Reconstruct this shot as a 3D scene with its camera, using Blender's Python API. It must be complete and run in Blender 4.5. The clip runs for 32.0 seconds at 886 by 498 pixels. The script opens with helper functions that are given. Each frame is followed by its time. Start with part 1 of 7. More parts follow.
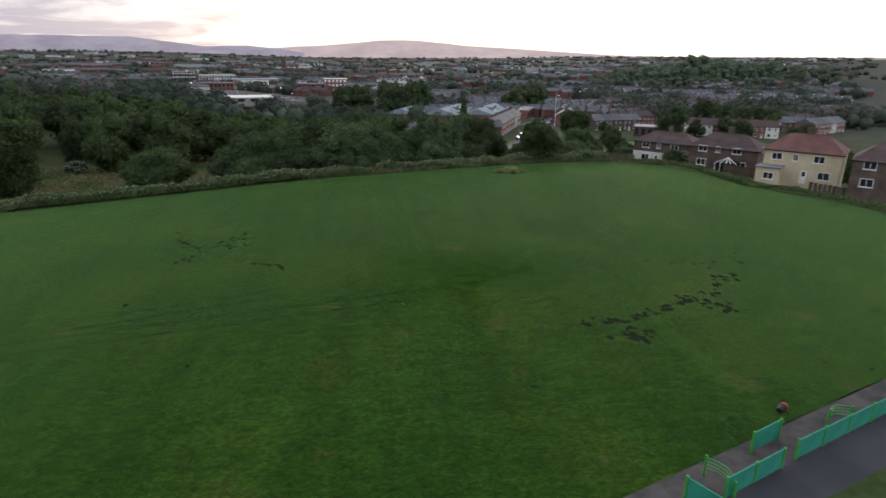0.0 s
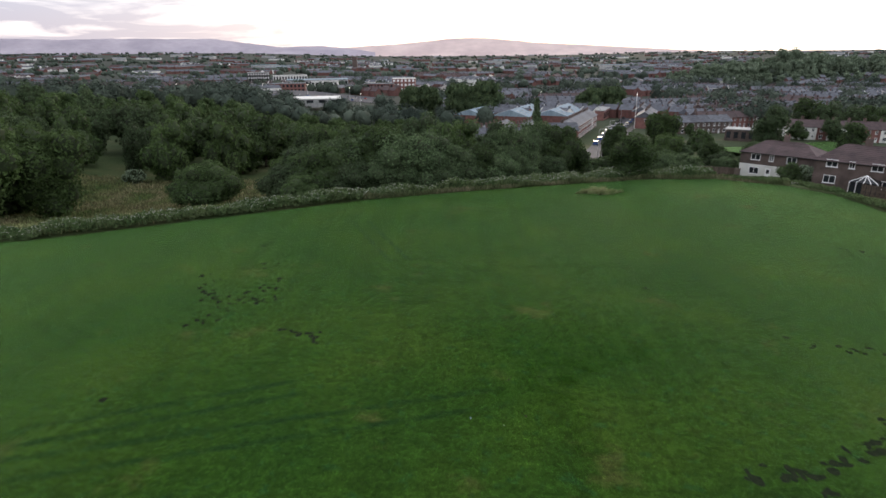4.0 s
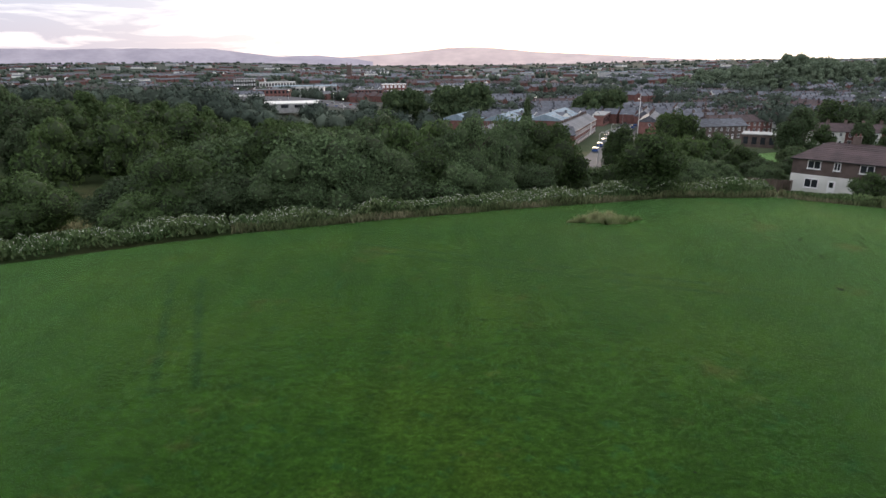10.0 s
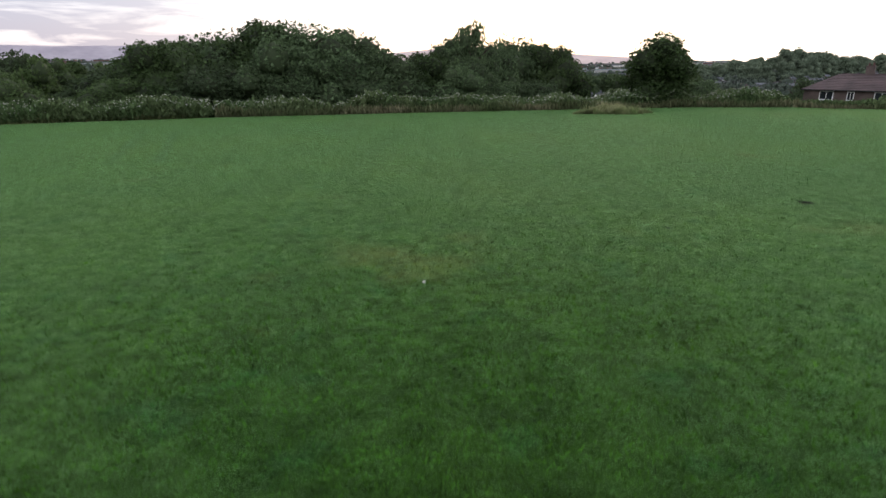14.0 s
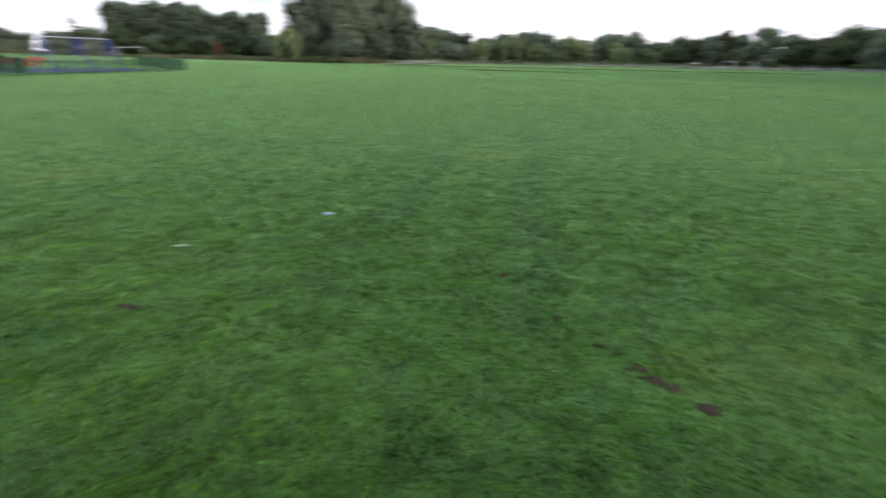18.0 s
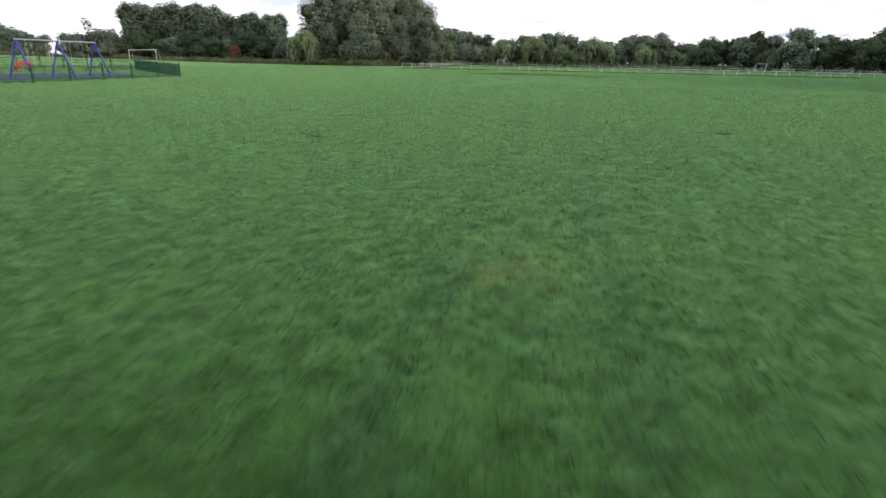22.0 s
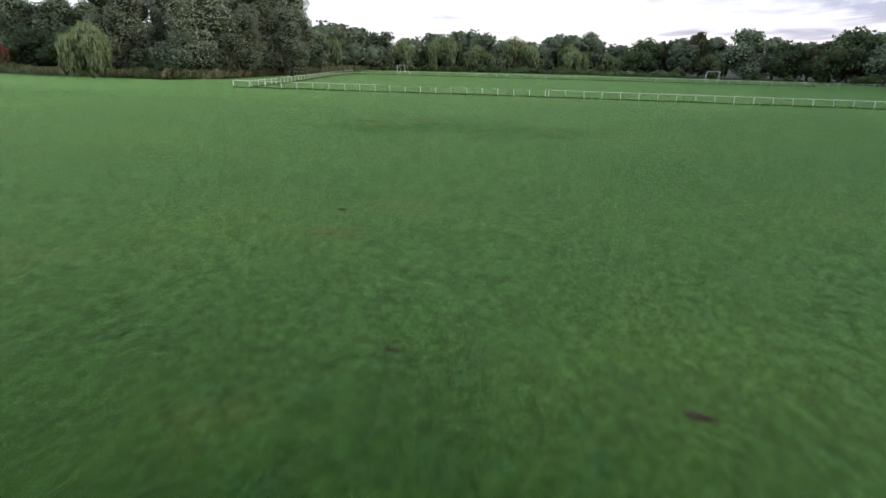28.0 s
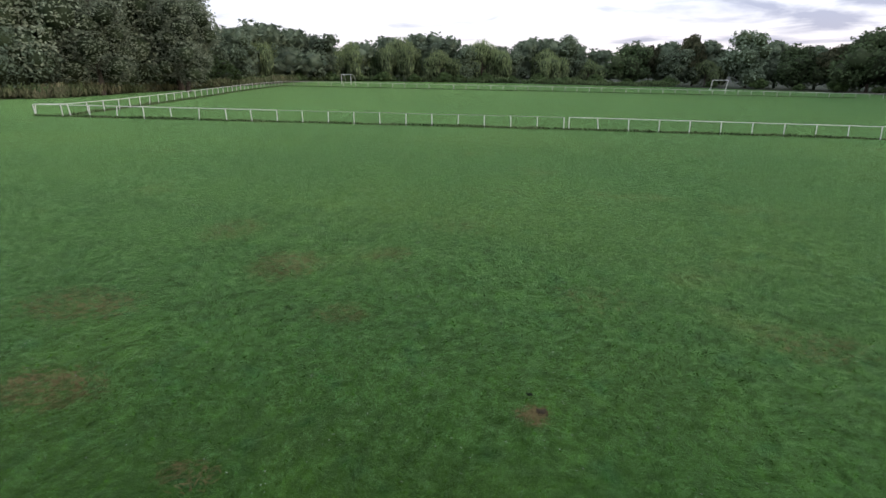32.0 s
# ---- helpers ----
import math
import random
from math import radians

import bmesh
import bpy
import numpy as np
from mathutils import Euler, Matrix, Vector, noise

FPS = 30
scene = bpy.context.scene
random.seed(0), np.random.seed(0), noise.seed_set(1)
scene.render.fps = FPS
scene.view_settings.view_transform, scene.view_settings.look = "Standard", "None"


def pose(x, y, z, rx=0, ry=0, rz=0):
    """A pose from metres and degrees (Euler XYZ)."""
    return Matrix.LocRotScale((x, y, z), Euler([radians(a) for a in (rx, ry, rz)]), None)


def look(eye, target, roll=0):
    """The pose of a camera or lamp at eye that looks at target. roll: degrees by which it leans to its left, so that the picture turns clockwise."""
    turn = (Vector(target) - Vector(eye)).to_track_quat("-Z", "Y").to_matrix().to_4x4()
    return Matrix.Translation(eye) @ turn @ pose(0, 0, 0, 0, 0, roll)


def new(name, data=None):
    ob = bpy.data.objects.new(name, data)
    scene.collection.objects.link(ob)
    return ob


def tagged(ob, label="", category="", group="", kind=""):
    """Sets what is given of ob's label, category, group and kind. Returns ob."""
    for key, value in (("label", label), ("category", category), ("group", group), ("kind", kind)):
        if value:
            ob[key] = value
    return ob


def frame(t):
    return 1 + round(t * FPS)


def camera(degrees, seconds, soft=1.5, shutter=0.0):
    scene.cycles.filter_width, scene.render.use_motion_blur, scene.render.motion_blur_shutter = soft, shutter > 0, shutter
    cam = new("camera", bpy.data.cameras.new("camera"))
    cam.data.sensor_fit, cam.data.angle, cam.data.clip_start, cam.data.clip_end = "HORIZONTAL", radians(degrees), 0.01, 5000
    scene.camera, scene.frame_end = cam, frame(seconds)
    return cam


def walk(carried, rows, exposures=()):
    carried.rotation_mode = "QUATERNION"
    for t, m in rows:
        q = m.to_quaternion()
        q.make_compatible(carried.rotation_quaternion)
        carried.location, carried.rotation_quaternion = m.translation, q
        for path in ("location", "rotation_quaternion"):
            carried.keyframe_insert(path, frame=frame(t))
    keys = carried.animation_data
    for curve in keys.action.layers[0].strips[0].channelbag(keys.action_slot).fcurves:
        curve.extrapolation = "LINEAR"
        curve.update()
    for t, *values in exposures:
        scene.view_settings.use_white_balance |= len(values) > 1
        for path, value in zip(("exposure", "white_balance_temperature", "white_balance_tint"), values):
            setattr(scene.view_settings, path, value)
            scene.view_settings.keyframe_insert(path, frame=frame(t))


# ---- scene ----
cam = camera(74.4, 32.0, soft=1.5, shutter=0.5)
# seconds, eye x y z, yaw, pitch, roll
PATH = [
    (0, -7.46, -42.02, 17.31, -7.00, -18.74, 0.40),
    (0.5, -7.44, -41.98, 17.33, -4.07, -18.63, 0.39),
    (1, -7.46, -41.84, 17.32, -2.84, -18.60, 0.39),
    (1.5, -7.43, -41.37, 17.38, -2.00, -18.66, 0.28),
    (2, -7.44, -40.05, 17.46, -1.34, -18.73, 0.17),
    (2.5, -7.51, -37.96, 17.51, -0.97, -18.75, 0.15),
    (3, -7.42, -35.25, 17.51, -0.72, -18.79, -0.03),
    (3.5, -7.17, -32.00, 17.53, -0.45, -18.87, -0.30),
    (5.5, -6.69, -17.09, 18.63, -0.08, -18.97, -0.50),
    (6, -5.83, -12.14, 18.68, -0.20, -18.94, -0.57),
    (6.5, -4.84, -7.51, 18.73, -0.43, -18.72, -0.66),
    (7, -3.78, -3.89, 18.72, -0.43, -18.63, -0.74),
    (7.5, -2.67, -1.25, 18.24, -0.38, -18.52, -0.72),
    (8, -1.52, 0.03, 17.41, -0.30, -18.31, -0.84),
    (8.5, -0.62, 0.32, 16.24, -0.35, -18.28, -0.68),
    (9, -0.06, 0.28, 14.99, -0.71, -18.21, -0.70),
    (9.5, 0.27, 0.16, 13.83, -0.65, -18.10, -0.60),
    (10, 0.39, 0.06, 12.57, -0.36, -18.05, -0.55),
    (10.5, 0.42, -0.16, 11.18, -0.13, -17.99, -0.43),
    (11, 0.31, -0.23, 9.79, -0.25, -17.97, -0.36),
    (11.5, 0.09, -0.14, 8.45, -0.47, -17.91, -0.36),
    (12, -0.11, -0.06, 7.19, -0.37, -18.01, -0.34),
    (12.5, -0.21, 0.07, 5.87, -0.27, -18.03, -0.32),
    (13, -0.14, 0.21, 4.75, -0.80, -18.02, -0.33),
    (13.5, 0.06, 0.23, 3.97, -0.79, -18.01, -0.26),
    (14, 0.18, 0.25, 2.96, -0.73, -17.96, -0.15),
    (14.5, 0.18, 0.25, 2.14, -0.71, -17.93, -0.08),
    (16.5, 0.00, 0.05, 1.76, -0.00, -17.92, -0.17),
    (16.6, -0.00, 0.05, 1.76, 0.30, -17.89, -0.19),
    (16.7, -0.01, 0.05, 1.76, 1.20, -17.86, -0.04),
    (16.8, -0.01, 0.04, 1.76, 4.00, -17.83, 0.09),
    (16.9, -0.02, 0.04, 1.76, 8.50, -17.80, 0.21),
    (17, -0.02, 0.04, 1.77, 15.50, -17.77, 0.30),
    (17.1, -0.03, 0.04, 1.77, 24.80, -17.74, 0.36),
    (17.2, -0.03, 0.04, 1.77, 35.80, -17.71, 0.39),
    (17.3, -0.03, 0.04, 1.77, 47.30, -17.68, 0.38),
    (17.4, -0.04, 0.03, 1.77, 58.90, -17.65, 0.34),
    (17.5, -0.04, 0.03, 1.77, 70.50, -17.62, 0.26),
    (17.6, -0.05, 0.03, 1.78, 81.50, -17.59, 0.14),
    (17.7, -0.05, 0.03, 1.78, 92.00, -17.56, -0.00),
    (17.8, -0.05, 0.03, 1.78, 100.60, -17.53, -0.17),
    (17.9, -0.06, 0.03, 1.78, 106.80, -17.50, -0.34),
    (18, -0.06, 0.03, 1.78, 112.59, -17.47, -0.44),
    (18.2, -0.07, 0.03, 1.79, 116.55, -17.42, -0.43),
    (18.5, -0.09, 0.04, 1.79, 118.05, -17.35, -0.41),
    (19, -0.10, 0.01, 1.81, 118.60, -17.27, -0.41),
    (19.5, -0.10, -0.02, 1.83, 118.35, -17.22, -0.41),
    (20, -0.10, -0.03, 1.86, 117.83, -17.15, -0.44),
    (20.5, -0.29, -0.11, 1.87, 117.15, -17.22, -0.47),
    (21, -1.25, -0.47, 1.93, 116.29, -17.24, -0.46),
    (21.5, -2.90, -1.06, 1.99, 115.38, -17.29, -0.46),
    (22, -5.35, -1.91, 2.06, 114.51, -17.31, -0.46),
    (22.5, -8.20, -2.84, 2.18, 113.69, -17.34, -0.42),
    (23, -11.56, -3.88, 2.27, 112.85, -17.31, -0.52),
    (23.5, -15.23, -5.17, 2.47, 112.01, -17.32, -0.51),
    (24, -18.90, -6.08, 2.78, 111.28, -17.39, -0.49),
    (24.5, -22.97, -7.16, 2.95, 110.60, -17.41, -0.49),
    (25, -27.06, -7.78, 3.18, 110.01, -17.43, -0.45),
    (25.5, -31.17, -8.75, 3.47, 109.39, -17.43, -0.48),
    (27.5, -49.65, -14.32, 5.25, 106.70, -17.78, -0.16),
    (28, -54.39, -15.58, 5.37, 106.16, -17.80, -0.14),
    (28.5, -59.35, -16.85, 5.43, 105.70, -17.83, -0.15),
    (29, -64.49, -18.25, 5.40, 105.15, -17.78, -0.16),
    (29.5, -69.69, -19.58, 5.37, 104.72, -17.74, -0.21),
    (30, -74.74, -20.85, 5.43, 104.20, -17.71, -0.16),
    (30.5, -79.47, -22.02, 5.51, 103.76, -17.59, -0.22),
    (31, -83.71, -23.10, 5.54, 103.27, -17.33, -0.24),
    (31.5, -86.42, -23.82, 5.59, 102.83, -17.18, -0.29),
    (32, -87.47, -24.19, 5.46, 102.42, -17.13, -0.43),
]
walk(cam, [(t, pose(x, y, z, 90 + pitch, 0, yaw) @ pose(0, 0, 0, 0, 0, roll)) for t, x, y, z, yaw, pitch, roll in PATH],
     exposures=[(0, -0.10, 6500, 10), (1, 0.08, 6500, 10), (3, 0.18, 6500, 10), (6, 0.30, 6500, 10), (9, 0.34, 6500, 10), (13, 0.12, 6480, 10), (16.5, 0.16, 6350, 10), (17.0, 0.18, 6300, 10), (18.2, 0.42, 6150, 11), (23, 0.24, 6150, 10), (29, 0.16, 6200, 10), (32, 0.12, 6200, 10)])

# ---- sky and light ----
world = bpy.data.worlds.new("dusk_sky")
scene.world = world
world.use_nodes = True
SUN_AZ = 10.0      # degrees to the right of +y
SUN_EL = 5.0


def build_sky():
    nt = world.node_tree
    nt.nodes.clear()
    N, L = nt.nodes.new, nt.links.new
    out = N("ShaderNodeOutputWorld")
    bg = N("ShaderNodeBackground")
    sky = N("ShaderNodeTexSky")
    sky.sky_type = "NISHITA"
    sky.sun_disc = False
    sky.sun_elevation = radians(SUN_EL)
    sky.sun_rotation = radians(SUN_AZ)
    sky.altitude = 120
    sky.dust_density = 2.5
    sky.ozone_density = 1.5
    tc = N("ShaderNodeTexCoord")
    sep = N("ShaderNodeSeparateXYZ")
    L(tc.outputs["Generated"], sep.inputs[0])
    # cloud sheet: stretched noise, projected to a flat layer overhead
    add = N("ShaderNodeMath"); add.operation = "ADD"; add.inputs[1].default_value = 0.10
    L(sep.outputs["Z"], add.inputs[0])
    mx = N("ShaderNodeMath"); mx.operation = "MAXIMUM"; mx.inputs[1].default_value = 0.05
    L(add.outputs[0], mx.inputs[0])
    dx = N("ShaderNodeMath"); dx.operation = "DIVIDE"
    dy = N("ShaderNodeMath"); dy.operation = "DIVIDE"
    L(sep.outputs["X"], dx.inputs[0]); L(mx.outputs[0], dx.inputs[1])
    L(sep.outputs["Y"], dy.inputs[0]); L(mx.outputs[0], dy.inputs[1])
    comb = N("ShaderNodeCombineXYZ")
    L(dx.outputs[0], comb.inputs[0]); L(dy.outputs[0], comb.inputs[1])
    noi = N("ShaderNodeTexNoise")
    noi.inputs["Scale"].default_value = 0.85
    noi.inputs["Detail"].default_value = 7
    noi.inputs["Roughness"].default_value = 0.55
    noi.inputs["Distortion"].default_value = 0.4
    L(comb.outputs[0], noi.inputs["Vector"])
    # more cloud towards the west-left of the sunset
    side = N("ShaderNodeMath"); side.operation = "MULTIPLY_ADD"
    side.inputs[1].default_value = -0.55; side.inputs[2].default_value = -0.10
    north = N("ShaderNodeMath"); north.operation = "MAXIMUM"; north.inputs[1].default_value = 0.0
    L(sep.outputs["Y"], north.inputs[0])
    west = N("ShaderNodeMath"); west.operation = "MULTIPLY"
    L(sep.outputs["X"], west.inputs[0]); L(north.outputs[0], west.inputs[1])
    L(west.outputs[0], side.inputs[0])
    tot = N("ShaderNodeMath"); tot.operation = "ADD"
    L(noi.outputs["Fac"], tot.inputs[0]); L(side.outputs[0], tot.inputs[1])
    ramp = N("ShaderNodeValToRGB")
    ramp.color_ramp.elements[0].position = 0.50
    ramp.color_ramp.elements[1].position = 0.64
    L(tot.outputs[0], ramp.inputs[0])
    # thin high overcast: near-white veil, greyer lilac where the cloud is thick
    veil = N("ShaderNodeMix"); veil.data_type = "RGBA"
    veil.inputs["A"].default_value = (1.10, 1.09, 1.12, 1)
    veil.inputs["B"].default_value = (0.57, 0.59, 0.72, 1)
    L(ramp.outputs["Color"], veil.inputs["Factor"])
    # warm pink towards the horizon, faintly blue higher up
    low = N("ShaderNodeMapRange"); low.inputs["From Min"].default_value = -0.02; low.inputs["From Max"].default_value = 0.10
    L(sep.outputs["Z"], low.inputs["Value"])
    tint = N("ShaderNodeMix"); tint.data_type = "RGBA"
    tint.inputs["A"].default_value = (1.06, 0.93, 0.87, 1)
    tint.inputs["B"].default_value = (0.96, 0.985, 1.04, 1)
    L(low.outputs[0], tint.inputs["Factor"])
    both = N("ShaderNodeVectorMath"); both.operation = "MULTIPLY"
    L(veil.outputs["Result"], both.inputs[0]); L(tint.outputs["Result"], both.inputs[1])
    scl = N("ShaderNodeVectorMath"); scl.operation = "SCALE"
    scl.inputs["Scale"].default_value = 0.030
    L(sky.outputs["Color"], scl.inputs[0])
    # bright aureole moved right of the low sun, added to brighten the field
    dot = N("ShaderNodeVectorMath"); dot.operation = "DOT_PRODUCT"
    dot.inputs[1].default_value = (math.sin(radians(24)) * 0.98, math.cos(radians(24)) * 0.98, 0.19)
    L(tc.outputs["Generated"], dot.inputs[0])
    mx2 = N("ShaderNodeMath"); mx2.operation = "MAXIMUM"; mx2.inputs[1].default_value = 0.0
    L(dot.outputs["Value"], mx2.inputs[0])
    pw = N("ShaderNodeMath"); pw.operation = "POWER"; pw.inputs[1].default_value = 6.0
    L(mx2.outputs[0], pw.inputs[0])
    glow = N("ShaderNodeVectorMath"); glow.operation = "SCALE"
    glow.inputs[0].default_value = (0.98, 0.87, 0.70)
    L(pw.outputs[0], glow.inputs["Scale"])
    lit = N("ShaderNodeVectorMath"); lit.operation = "ADD"
    L(scl.outputs[0], lit.inputs[0]); L(glow.outputs[0], lit.inputs[1])
    sm = N("ShaderNodeVectorMath"); sm.operation = "ADD"
    L(lit.outputs[0], sm.inputs[0]); L(both.outputs[0], sm.inputs[1])
    L(sm.outputs[0], bg.inputs["Color"])
    bg.inputs["Strength"].default_value = 0.9
    L(bg.outputs[0], out.inputs["Surface"])


build_sky()
sun_data = bpy.data.lights.new("sun", "SUN")
sun_data.energy = 0.7
sun_data.angle = radians(12)
sun_data.color = (1.0, 0.80, 0.62)
sun = new("sun", sun_data)
sun.matrix_world = look((0, 0, 0), (-math.sin(radians(SUN_AZ)), -math.cos(radians(SUN_AZ)), -math.tan(radians(SUN_EL + 3))))


# ---- materials ----
def material(name, stops, scale=1.0, rough=0.8, metal=0.0, bump=0.0, bump_scale=40.0, fine=None, obj_var=0.0, isl_var=0.0,
             spec=0.3, coords="Object", detail=5.0, trans=0.0, stretch=None):
    """A procedural surface. stops: (position, rgb) of a noise of that scale; fine: (scale, strength) of a second, smaller noise."""
    m = bpy.data.materials.new(name)
    m.use_nodes = True
    nt = m.node_tree
    N, L = nt.nodes.new, nt.links.new
    b = nt.nodes["Principled BSDF"]
    tc = N("ShaderNodeTexCoord")
    vec = tc.outputs[coords]
    if stretch:
        mp = N("ShaderNodeMapping"); mp.inputs["Scale"].default_value = stretch
        L(vec, mp.inputs[0]); vec = mp.outputs[0]
    n1 = N("ShaderNodeTexNoise")
    n1.inputs["Scale"].default_value = scale
    n1.inputs["Detail"].default_value = detail
    L(vec, n1.inputs["Vector"])
    rp = N("ShaderNodeValToRGB")
    els = rp.color_ramp.elements
    while len(els) < len(stops):
        els.new(0.5)
    for e, (p, c) in zip(els, stops):
        e.position = p
        e.color = (*c, 1)
    L(n1.outputs["Fac"], rp.inputs[0])
    col = rp.outputs["Color"]

    def vary(src, amount):
        nonlocal col
        mr = N("ShaderNodeMapRange")
        mr.inputs["To Min"].default_value, mr.inputs["To Max"].default_value = 1 - amount, 1 + amount
        L(src, mr.inputs["Value"])
        sc = N("ShaderNodeVectorMath"); sc.operation = "SCALE"
        L(col, sc.inputs[0]); L(mr.outputs[0], sc.inputs["Scale"])
        col = sc.outputs[0]
    if fine:
        n2 = N("ShaderNodeTexNoise")
        n2.inputs["Scale"].default_value = fine[0]
        n2.inputs["Detail"].default_value = 4
        L(vec, n2.inputs["Vector"])
        vary(n2.outputs["Fac"], fine[1])
    if obj_var:
        vary(N("ShaderNodeObjectInfo").outputs["Random"], obj_var)
    if isl_var:
        vary(N("ShaderNodeNewGeometry").outputs["Random Per Island"], isl_var)
    L(col, b.inputs["Base Color"])
    b.inputs["Roughness"].default_value = rough
    b.inputs["Metallic"].default_value = metal
    b.inputs["Specular IOR Level"].default_value = spec
    if bump:
        n3 = N("ShaderNodeTexNoise")
        n3.inputs["Scale"].default_value = bump_scale
        n3.inputs["Detail"].default_value = 6
        L(vec, n3.inputs["Vector"])
        bp = N("ShaderNodeBump")
        bp.inputs["Strength"].default_value = bump
        bp.inputs["Distance"].default_value = 0.05
        L(n3.outputs["Fac"], bp.inputs["Height"])
        L(bp.outputs[0], b.inputs["Normal"])
    if trans:
        tr = N("ShaderNodeBsdfTranslucent")
        L(col, tr.inputs["Color"])
        mixs = N("ShaderNodeMixShader"); mixs.inputs[0].default_value = trans
        L(b.outputs[0], mixs.inputs[1]); L(tr.outputs[0], mixs.inputs[2])
        L(mixs.outputs[0], nt.nodes["Material Output"].inputs["Surface"])
    return m


def two(a, b, lo=0.35, hi=0.65):
    return [(lo, a), (hi, b)]


def leafy(name, a, b, trans=0.25):
    return material(name, two(a, b), scale=0.5, rough=0.75, obj_var=0.28, isl_var=0.35, spec=0.12, trans=trans)


M_ROUGH = material("rough_grass", [(0.3, (0.030, 0.052, 0.018)), (0.5, (0.050, 0.072, 0.028)), (0.7, (0.085, 0.090, 0.042))],
                   scale=0.06, fine=(1.5, 0.45), rough=0.95, bump=0.8, bump_scale=3, spec=0.05, detail=8)


def built_land(m, near, far, colour):
    """Far out the rough grass gives way to streets, gardens and yards."""
    nt = m.node_tree
    N, L = nt.nodes.new, nt.links.new
    b = nt.nodes["Principled BSDF"]
    grass = b.inputs["Base Color"].links[0].from_socket
    ln = N("ShaderNodeVectorMath"); ln.operation = "LENGTH"
    L(N("ShaderNodeNewGeometry").outputs["Position"], ln.inputs[0])
    mr = N("ShaderNodeMapRange")
    for k, v in (("From Min", near), ("From Max", far), ("To Min", 0.0), ("To Max", 0.9)):
        mr.inputs[k].default_value = v
    L(ln.outputs["Value"], mr.inputs["Value"])
    mx = N("ShaderNodeMix"); mx.data_type = "RGBA"
    mx.inputs["B"].default_value = (*colour, 1)
    L(mr.outputs[0], mx.inputs["Factor"]); L(grass, mx.inputs["A"])
    L(mx.outputs["Result"], b.inputs["Base Color"])


built_land(M_ROUGH, 120, 420, (0.056, 0.062, 0.056))
M_LEAF = leafy("leaves_green", (0.046, 0.078, 0.028), (0.083, 0.122, 0.046))
# darker copy of the leaves that paints shade inside the crowns
M_LEAF_INNER_SHADE = leafy("inner_leaves_shaded", (0.034, 0.048, 0.024), (0.054, 0.072, 0.036), 0.1)
M_LEAF_FRESH = leafy("leaves_fresh_green", (0.050, 0.084, 0.028), (0.084, 0.122, 0.044))
M_LEAF_DARK = leafy("leaves_dark", (0.052, 0.082, 0.040), (0.088, 0.122, 0.056))
# paler copy of the dark leaves, front light from the sunset painted in
M_LEAF_LIGHTENED = leafy("leaves_belt_lightened", (0.128, 0.172, 0.118), (0.190, 0.238, 0.160))
M_LEAF_GREY = leafy("leaves_grey_green", (0.176, 0.208, 0.146), (0.250, 0.284, 0.198))
M_LEAF_WILLOW = leafy("leaves_willow", (0.165, 0.215, 0.100), (0.225, 0.275, 0.140))
M_LEAF_OLIVE = leafy("leaves_olive", (0.060, 0.094, 0.045), (0.101, 0.142, 0.068))
M_LEAF_RED = leafy("leaves_copper", (0.056, 0.062, 0.034), (0.082, 0.084, 0.048))
# bluish cast of the far leaves is distance haze put into the colour
M_LEAF_FAR = material("far_foliage_haze_tint", two((0.044, 0.060, 0.048), (0.076, 0.094, 0.072)), scale=0.02, fine=(0.3, 0.4), rough=0.9, isl_var=0.4, spec=0.05)
M_BARK = material("bark", two((0.05, 0.04, 0.032), (0.11, 0.09, 0.07)), scale=3, rough=0.9, bump=0.6, bump_scale=12)
M_WHITE_PAINT = material("white_paint", two((0.62, 0.62, 0.60), (0.80, 0.80, 0.79)), scale=3, fine=(25, 0.12), rough=0.5, bump=0.1)
M_ASPHALT = material("asphalt", two((0.036, 0.038, 0.047), (0.056, 0.058, 0.068)), scale=0.4, fine=(60, 0.35), rough=0.85, bump=0.4, bump_scale=150)
M_PATH = material("worn_path", two((0.034, 0.034, 0.038), (0.085, 0.078, 0.078)), scale=0.9, fine=(20, 0.3), rough=0.9, bump=0.4, bump_scale=40)
M_GREEN_PAINT = material("bright_green_paint", two((0.045, 0.28, 0.05), (0.07, 0.36, 0.065)), scale=2, rough=0.45)
M_TEAL = material("teal_mesh_panel", two((0.025, 0.22, 0.16), (0.035, 0.28, 0.20)), scale=1.2, fine=(30, 0.25), rough=0.6)
M_DKGREEN = material("dark_green_paint", two((0.010, 0.045, 0.022), (0.016, 0.065, 0.032)), scale=2, rough=0.5)
M_BLUE = material("blue_paint", two((0.03, 0.05, 0.26), (0.04, 0.07, 0.34)), scale=2, rough=0.4)
M_YELLOW = material("yellow_paint", two((0.65, 0.42, 0.02), (0.78, 0.52, 0.03)), scale=2, rough=0.45)
M_RED = material("red_paint", two((0.45, 0.025, 0.02), (0.60, 0.04, 0.03)), scale=2, rough=0.45)
M_BLACK = material("black_plastic", two((0.012, 0.014, 0.014), (0.022, 0.025, 0.024)), scale=3, rough=0.45)
M_STEEL = material("galvanised_steel", two((0.42, 0.43, 0.45), (0.58, 0.59, 0.61)), scale=6, rough=0.4, metal=0.8)
M_RUBBER = material("blue_rubber_surface", two((0.03, 0.05, 0.09), (0.05, 0.07, 0.12)), scale=1, rough=0.95, fine=(40, 0.3))
M_BRICK = material("red_brick", two((0.150, 0.074, 0.066), (0.225, 0.110, 0.096)), scale=0.7, fine=(9, 0.35), rough=0.9, obj_var=0.2, bump=0.3, bump_scale=14)
